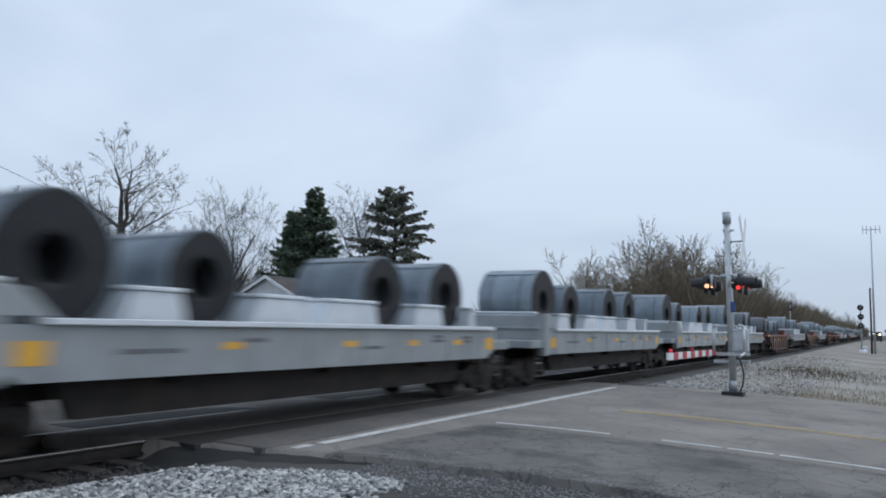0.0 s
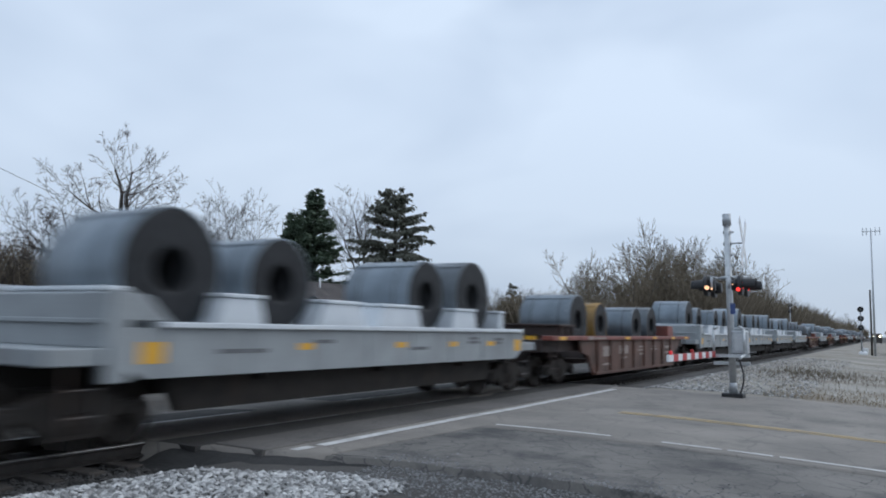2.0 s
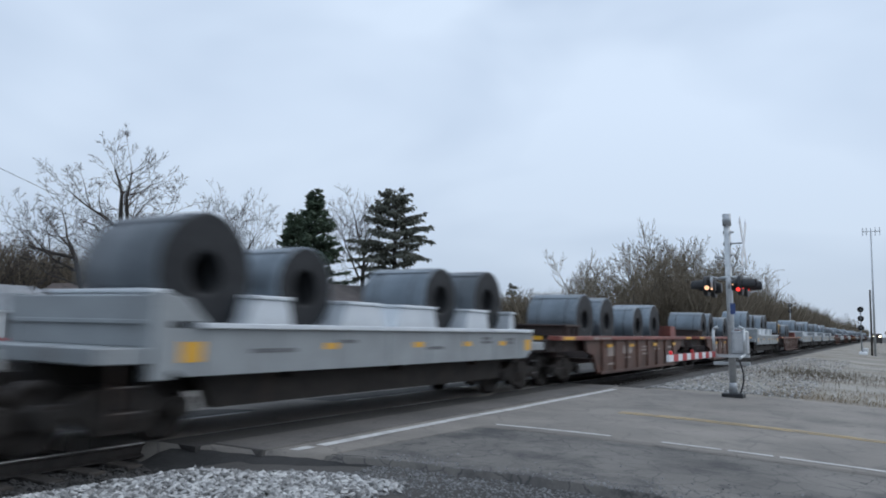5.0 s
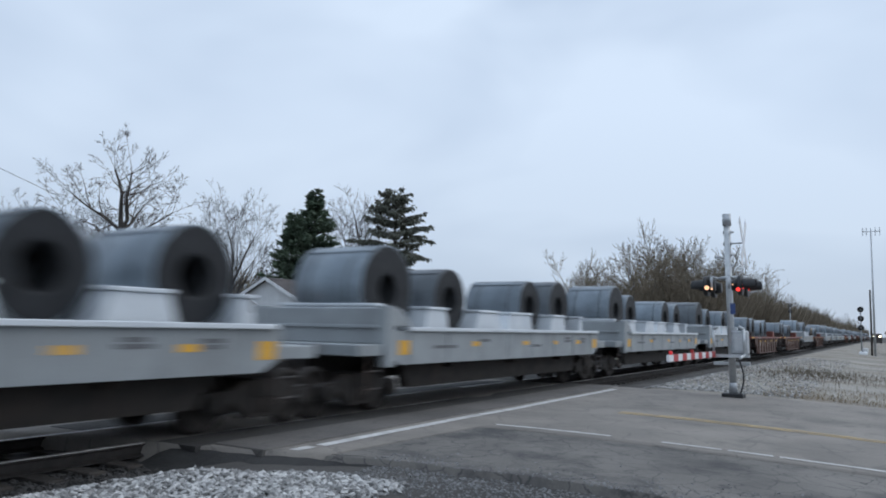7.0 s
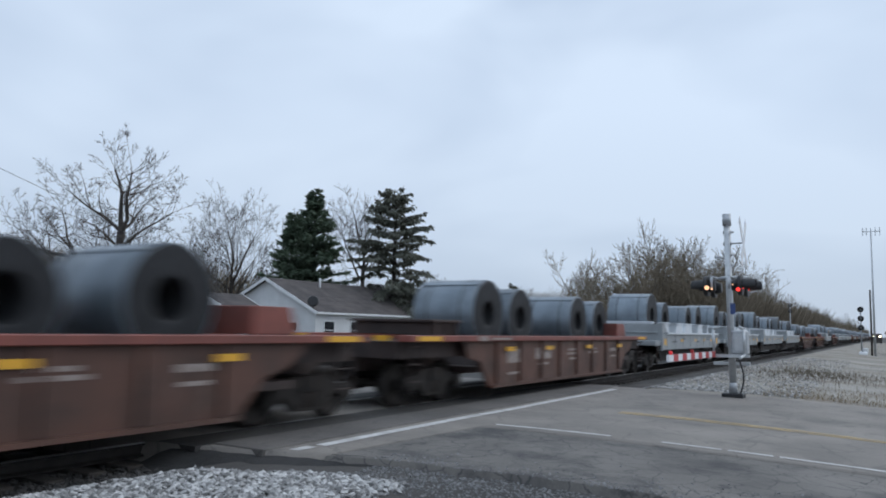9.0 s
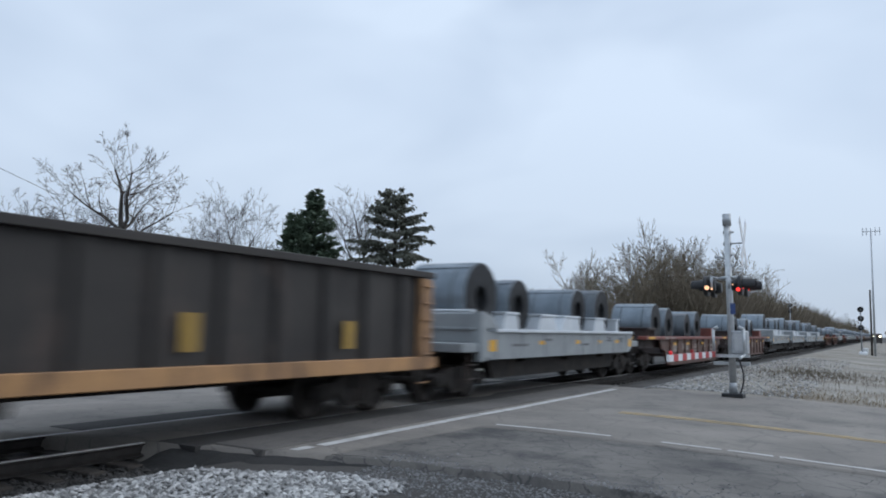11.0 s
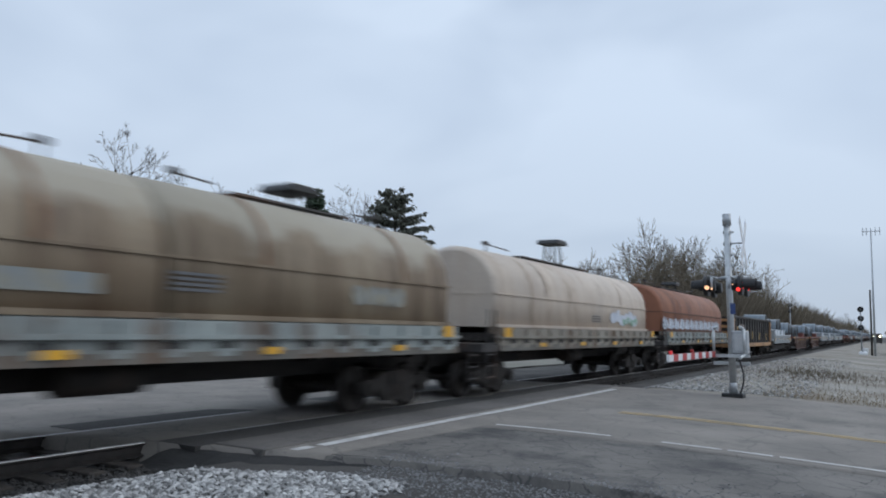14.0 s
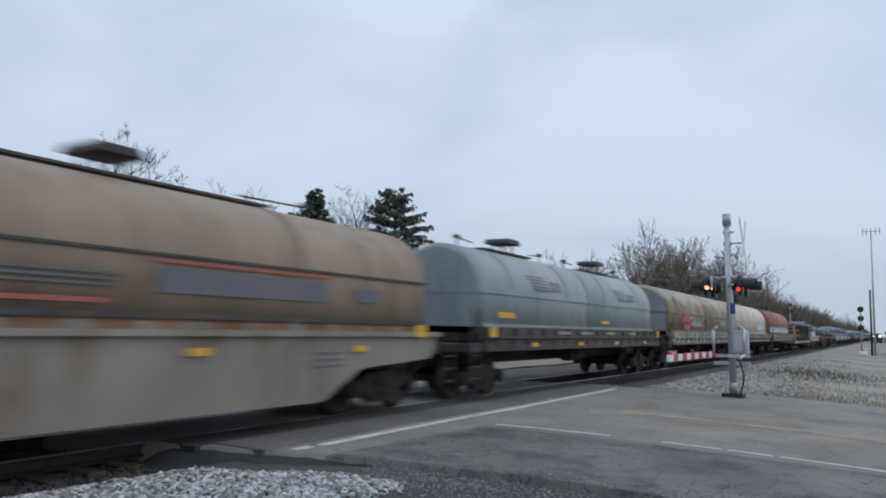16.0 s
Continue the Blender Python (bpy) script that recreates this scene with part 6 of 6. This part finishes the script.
# ---------------------------------------------------------------- crossing signal and gate
GX, GY = -3.46, 20.6
mast = empty("crossing_signal", "silver crossing signal mast with crossbuck, red lamps and gate machine", "crossing signal", "level crossing")
base_z = fall(GX)
bm = bmesh.new()
tube(bm, (GX, GY, base_z), (GX, GY, 4.68), 0.085, seg=16)
pole = part("pole", bm, "aluminium", mast)
bm = bmesh.new()
tube(bm, (GX, GY, 4.40), (GX, GY, 4.70), 0.108, seg=16)
part("pole_cap", bm, "galvanised", pole)
bm = bmesh.new()
prism(bm, [(GX - 0.26, GY - 0.2), (GX + 0.26, GY - 0.2), (GX + 0.26, GY + 0.2), (GX - 0.26, GY + 0.2)], "z", base_z - 0.35, base_z + 0.10)
part("footing", bm, "black_paint", mast, "dark squat footing", 0.02)
bm = bmesh.new()
tube(bm, (GX, GY, base_z + 0.08), (GX, GY, base_z + 0.42), 0.11, 0.08, seg=16)
part("base_casting", bm, "galvanised", mast)
# crossbuck seen almost edge on
for a in (52, -52):
    bm = bmesh.new()
    c, s = math.cos(radians(a)), math.sin(radians(a))
    u, v = 0.76, 0.11
    quad = [(-u * c + v * s, -u * s - v * c), (u * c + v * s, u * s - v * c), (u * c - v * s, u * s + v * c), (-u * c - v * s, -u * s + v * c)]
    prism(bm, [(p + GY, q + 3.92) for p, q in quad], "x", GX + 0.38 + (0.012 if a > 0 else 0), GX + 0.39 + (0.012 if a > 0 else 0))
    part("crossbuck_blade", bm, "sign_white", mast, "white crossbuck blade seen near its edge")
for z in (4.22, 3.92, 3.62, 3.36):
    bm = bmesh.new()
    tube(bm, (GX, GY, z), (GX + (0.38 if z == 3.92 else 0.17), GY, z), 0.022, seg=8)
    tube(bm, (GX - 0.1, GY, z), (GX + 0.1, GY, z), 0.05, seg=12)
    part("bracket", bm, "galvanised", mast)
bm = bmesh.new()
tube(bm, (GX, GY, 3.54), (GX - 0.30, GY - 0.05, 3.58), 0.025, seg=8)
tube(bm, (GX - 0.30, GY - 0.05, 3.54), (GX - 0.30, GY - 0.05, 3.62), 0.03, seg=8)
part("bell_arm", bm, "galvanised", mast)
bm = bmesh.new()
tube(bm, (GX - 0.62, GY, 3.02), (GX + 0.52, GY, 3.02), 0.03, seg=8)
tube(bm, (GX - 0.2, GY, 3.02), (GX + 0.2, GY, 3.02), 0.06, seg=10)
part("crossarm", bm, "galvanised", mast)


def lamp_unit(x, y, z, way, lit, mat):
    """A lamp with its round backing plate and long hood, facing along x."""
    bm = bmesh.new()
    tube(bm, (x, y, z), (x + way * 0.10, y, z), 0.26, seg=24)
    unit = part("lamp_plate", bm, "black_paint", mast, "round black backing plate")
    bm = bmesh.new()
    tube(bm, (x - way * 0.16, y, z), (x, y, z), 0.13, 0.17, seg=16)
    part("lamp_housing", bm, "black_paint", unit)
    bm = bmesh.new()
    n = 12
    for k in range(n):
        t0, t1 = math.pi * (-0.15 + 1.3 * k / n), math.pi * (-0.15 + 1.3 * (k + 1) / n)
        v = [bm.verts.new(p) for p in ((x + way * 0.1, y + 0.17 * math.cos(t0), z + 0.17 * math.sin(t0)), (x + way * 0.1, y + 0.17 * math.cos(t1), z + 0.17 * math.sin(t1)),
                                       (x + way * 0.44, y + 0.15 * math.cos(t1), z + 0.15 * math.sin(t1)), (x + way * 0.40, y + 0.15 * math.cos(t0), z + 0.15 * math.sin(t0)))]
        bm.faces.new(v)
    part("lamp_hood", bm, "black_paint", unit)
    bm = bmesh.new()
    tube(bm, (x + way * 0.1, y, z), (x + way * 0.13, y, z), 0.10, 0.07, seg=16)
    part("lens", bm, mat, unit, "glowing red lens" if lit else "dim lens")
    return unit


for dy in (-0.45, 0.45):
    lamp_unit(GX + 0.30, GY + dy, 2.80, 1, True, "lamp_red")
for dy in (-0.45, 0.45):
    lamp_unit(GX - 0.42, GY + dy, 2.80, -1, True, "lamp_warm" if dy < 0 else "lamp_red")
for dx, dz, mt, rr in ((-0.42, -0.06, "lamp_warm", 0.055), (-0.30, -0.09, "lamp_warm", 0.025), (0.20, 0.0, "lamp_warm", 0.014), (0.33, -0.12, "lamp_red", 0.05)):
    bm = bmesh.new()
    tube(bm, (GX + dx, GY - 0.74, 2.80 + dz), (GX + dx, GY - 0.70, 2.80 + dz), rr, seg=12)
    part("side_light", bm, mt, mast, "small glowing side light of the lamp")
for dx in (-0.30, 0.12):
    bm = bmesh.new()
    tube(bm, (GX + dx, GY - 0.70, 3.02), (GX + dx, GY - 0.70, 2.70), 0.028, seg=8)
    tube(bm, (GX + dx, GY + 0.6, 3.02), (GX + dx, GY - 0.72, 3.02), 0.028, seg=8)
    part("lamp_arm", bm, "galvanised", mast)
# gate machine with counterweight arms
bm = bmesh.new()
box(bm, GX + 0.02, GX + 0.40, GY - 0.15, GY + 0.25, 1.06, 1.66)
machine = part("gate_machine", bm, "galvanised", mast, "gray gate machine case", 0.03)
bm = bmesh.new()
box(bm, GX + 0.10, GX + 0.34, GY - 0.17, GY - 0.15, 1.14, 1.58)
part("machine_door", bm, "aluminium", machine)
for x in (GX - 0.40, GX + 0.34):
    bm = bmesh.new()
    for p, q in (((x, GY - 0.2, 1.70), (x, GY - 0.2, 1.05)), ((x, GY - 0.2, 1.05), (x, GY - 0.9, 0.98)), ((x, GY - 0.2, 1.70), (x + (0.12 if x < GX else -0.12), GY - 0.2, 1.76))):
        tube(bm, p, q, 0.035, seg=8)
    part("gate_arm_fork", bm, "aluminium", machine)
bm = bmesh.new()
box(bm, GX - 0.52, GX + 0.46, GY - 0.26, GY - 0.16, 0.98, 1.06)
box(bm, GX - 0.48, GX + 0.40, GY + 0.10, GY + 0.28, 0.78, 0.86)
part("cross_channel", bm, "aluminium", machine)
bm = bmesh.new()
prev = None
for k in range(9):
    t = k / 8
    p = (GX + 0.18 + 0.10 * math.sin(t * 3.14), GY - 0.1, 0.92 - t * 0.86)
    if prev:
        tube(bm, prev, p, 0.022, seg=6)
    prev = p
part("cable", bm, "black_paint", mast, "black cable loop")
box_part("tag", "blue_tag", mast, GX + 0.02, GX + 0.14, GY - 0.09, GY - 0.075, 2.08, 2.36, "small blue sign")
# the mast leans a little towards the track
mast.matrix_basis = Matrix.Translation((GX, GY, 0)) @ pose(0, 0, 0, 0, -1.2, 0) @ Matrix.Translation((-GX, -GY, 0))
# the lowered arm across the lane
gate = empty("gate_arm", "lowered red and white striped crossing gate arm", "crossing gate", "level crossing")
ax, y_tip, y_root = -3.86, 15.55, 20.3
bm = bmesh.new()
box(bm, ax - 0.025, ax + 0.025, y_tip, y_root, 0.985, 1.125)
boom = part("boom", bm, "sign_white", gate)
n = 12
for k in range(n):
    if k % 2:
        ya = y_tip + (y_root - y_tip) * k / n
        bm = bmesh.new()
        box(bm, ax - 0.028, ax + 0.028, ya, ya + (y_root - y_tip) / n, 0.983, 1.127)
        part("red_stripe", bm, "gate_red", boom)
for y in (y_tip + 0.25, y_tip + 2.2):
    bm = bmesh.new()
    tube(bm, (ax - 0.03, y, 1.17), (ax + 0.03, y, 1.17), 0.035, seg=12)
    tube(bm, (ax, y, 1.12), (ax, y, 1.16), 0.02, seg=6)
    part("gate_lamp", bm, "lamp_dim" if y < 16.5 else "gate_red", boom, "red lamp on the gate arm")

# far-side gate, behind the train
gate2 = empty("gate_arm", "lowered red gate arm with lamps past the line", "crossing gate", "level crossing")
bm = bmesh.new()
box(bm, -14.03, -13.97, 4.5, 10.2, 1.11, 1.22)
boom2 = part("boom", bm, "gate_red", gate2)
for y in (8.69, 9.7):
    bm = bmesh.new()
    tube(bm, (-14.05, y, 1.31), (-13.95, y, 1.31), 0.07, seg=12)
    tube(bm, (-14.0, y, 1.2), (-14.0, y, 1.27), 0.02, seg=6)
    part("gate_lamp", bm, "lamp_red", boom2, "glowing red lamp on the gate arm")
bm = bmesh.new()
tube(bm, (-14.0, 4.4, -0.3), (-14.0, 4.4, 4.0), 0.065, seg=12)
box(bm, -14.25, -13.75, 4.2, 4.6, 0.8, 1.4)
part("gate_post", bm, "galvanised", gate2)

# ---------------------------------------------------------------- speed sign
sign = empty("speed_sign", "white speed limit sign on a steel post", "road sign")
sy, sx = 18.5, -27.0
turn = Matrix.Translation((sx, sy, 0)) @ pose(0, 0, 0, 0, 0, 52)
bm = bmesh.new()
box(bm, -0.31, 0.31, -0.012, 0.0, 1.05, 1.95)
o = part("panel", bm, "sign_white", sign)
bm = bmesh.new()
box(bm, -0.03, 0.03, 0.0, 0.05, -0.5, 1.9)
part("post", bm, "galvanised", sign)
bm = bmesh.new()
box(bm, -0.2, 0.2, -0.02, -0.012, 1.80, 1.84)
box(bm, -0.14, 0.14, -0.02, -0.012, 1.71, 1.75)
part("lettering_bar", bm, "black_paint", sign, "small black line of lettering")
font = bpy.data.curves.new("number", "FONT")
font.body, font.size, font.align_x, font.extrude = "35", 0.44, "CENTER", 0.004
tmp = bpy.data.objects.new("number", font)
me = bpy.data.meshes.new_from_object(tmp)
me.materials.clear()
me.materials.append(M["black_paint"])
num = new("number", me)
num.parent = sign
num.matrix_basis = pose(0, -0.018, 1.33, 90, 0, 0)
tagged(num, "black numerals 35")
bm = bmesh.new()
box(bm, -0.2, 0.0, -0.02, -0.012, 1.10, 1.18)
part("lower_plate", bm, "blue_tag", sign, "small dark lower plate")
sign.matrix_basis = turn

# ---------------------------------------------------------------- signals, masts, far things along the line
def block_signal(x, y, top, label, heads=3, size=0.6):
    s = empty("block_signal", label, "railway signal", "line signals")
    bm = bmesh.new()
    tube(bm, (x, y, -0.3), (x, y, top), 0.08, seg=10)
    part("mast", bm, "galvanised", s)
    for k in range(heads):
        z = top - 0.3 - k * 0.95
        bm = bmesh.new()
        tube(bm, (x, y - 0.16, z), (x, y - 0.10, z), 0.50 * size, seg=20)
        tube(bm, (x, y - 0.10, z), (x, y + 0.25, z), 0.3 * size, 0.22 * size, seg=14)
        head = part("signal_head", bm, "black_paint", s, "round black signal head")
        bm = bmesh.new()
        tube(bm, (x, y - 0.18, z + 0.02), (x, y - 0.55, z + 0.06), 0.16, seg=12, caps=False)
        part("signal_hood", bm, "black_paint", head)
        bm = bmesh.new()
        tube(bm, (x, y - 0.19, z), (x, y - 0.175, z), 0.12, seg=12)
        part("signal_lens", bm, "sign_back", head)
    bm = bmesh.new()
    for k in range(8):
        tube(bm, (x + 0.1, y - 0.2, 0.3 + k * 0.35), (x + 0.1, y + 0.2, 0.3 + k * 0.35), 0.015, seg=6)
    part("ladder", bm, "galvanised", s)
    return s


block_signal(-2.42, 90.0, 4.7, "black three-headed line signal beside the track")
block_signal(-14.2, 140.0, 6.9, "line signal beyond the train", 2)
bm = bmesh.new()
box(bm, -2.3, -1.8, 88.8, 89.4, -0.3, 0.4)
thing("relay_case", bm, "sign_white", "white signal relay case on the gravel", "relay case", bevel=0.04)
tank = empty("gas_tank", "white horizontal gas tank on the gravel", "tank")
bm = bmesh.new()
tube(bm, (-2.25, 80.0, -0.05), (-1.85, 80.0, -0.05), 0.28, seg=20)
tube(bm, (-2.4, 80.0, -0.05), (-2.25, 80.0, -0.05), 0.18, 0.28, seg=20)
tube(bm, (-1.85, 80.0, -0.05), (-1.7, 80.0, -0.05), 0.28, 0.18, seg=20)
part("vessel", bm, "sign_white", tank)
bm = bmesh.new()
tube(bm, (-2.05, 80.0, 0.2), (-2.05, 80.0, 0.36), 0.1, seg=10)
part("valve_cap", bm, "sign_back", tank)
for x in (-2.3, -1.8):
    bm = bmesh.new()
    box(bm, x - 0.06, x + 0.06, 79.85, 80.15, -0.5, -0.2)
    part("foot", bm, "black_paint", tank)

antenna = empty("antenna_mast", "tall thin antenna mast with a small array", "antenna mast")
bm = bmesh.new()
tube(bm, (-1.05, 78.0, -0.4), (-1.05, 78.0, 11.4), 0.10, 0.05, seg=8)
part("mast", bm, "galvanised", antenna)
bm = bmesh.new()
tube(bm, (-1.75, 78.0, 11.1), (-0.3, 78.0, 11.1), 0.035, seg=6)
for x in (-1.7, -1.4, -0.7, -0.35):
    tube(bm, (x, 78.0, 10.7), (x, 78.0, 11.45), 0.03, seg=6)
part("array", bm, "galvanised", antenna)
bm = bmesh.new()
tube(bm, (-1.3, 78.3, -0.4), (-1.3, 78.3, 5.8), 0.09, 0.07, seg=8)
thing("utility_post", bm, "bark", "short gray post beside the antenna mast", "post")
bm = bmesh.new()
box(bm, -0.2, 1.4, 84.0, 86.0, -0.4, 1.9)
prism(bm, [(-0.35, 1.9), (1.55, 1.9), (1.4, 2.15), (-0.2, 2.15)], "y", 83.8, 86.2)
thing("equipment_shed", bm, "siding_tan", "small tan equipment shed beside the line", "shed")
# distant road vehicle with its lights on
suv = empty("lorry", "distant dark lorry with two lights on", "lorry")
bm = bmesh.new()
prism(bm, [(-1.1, 0.4), (1.1, 0.4), (1.1, 1.6), (1.0, 2.5), (0.8, 2.7), (-0.8, 2.7), (-1.0, 2.5), (-1.1, 1.6)], "y", 215.0, 219.5)
part("body", bm, "sill_dark", suv)
for s in (-0.62, 0.62):
    bm = bmesh.new()
    tube(bm, (s, 214.9, 2.05), (s, 215.0, 2.05), 0.2, seg=10)
    part("headlight", bm, "headlight", suv, "glowing headlight")
for s in (-0.75, 0.75):
    for yy in (215.8, 218.6):
        bm = bmesh.new()
        tube(bm, (s - 0.1, yy, 0.42), (s + 0.1, yy, 0.42), 0.42, seg=14)
        part("wheel", bm, "black_paint", suv)
suv.matrix_basis = pose(-2.4, 0, -0.3)

# overhead wire
bm = bmesh.new()
prev = None
for k in range(25):
    t = k / 24
    p = Vector((-25.0, 8.0 + 9.0 * t, 8.03 - 2.53 * t))
    if prev is not None:
        tube(bm, prev, p, 0.009, seg=5)
    prev = p
line = empty("overhead_line", "thin black overhead wire on a wooden pole", "power line")
part("wire", bm, "wire", line)
bm = bmesh.new()
tube(bm, (-25.0, 7.9, -0.6), (-25.0, 7.9, 8.6), 0.14, 0.10, seg=12)
part("pole", bm, "bark", line)


# ---------------------------------------------------------------- what moves
def motions():
    for ob, x, y, z in MOVERS:
        walk(ob, [(0.0, pose(x, y, z)), (8.0, pose(x, y + SPEED * 8.0, z)), (16.0, pose(x, y + SPEED * 16.0, z))])
    radius = 0.42
    for ob, x, y, z in MOVERS:
        for truck in ob.children:
            if not truck.name.startswith("truck"):
                continue
            for wheel in truck.children:
                place = wheel.location.copy()
                start = y + truck.location.y + place.y
                rows = []
                for k in range(1, 480):
                    at = start + SPEED * k / FPS
                    if 0.0 < at < 34.0:
                        rows.append((k / FPS, pose(*place, -math.degrees(SPEED * k / FPS / radius) % 360.0, 0, 0)))
                if rows:
                    walk(wheel, [(0.0, rows[0][1])] + rows + [(16.0, rows[-1][1])])


motions()
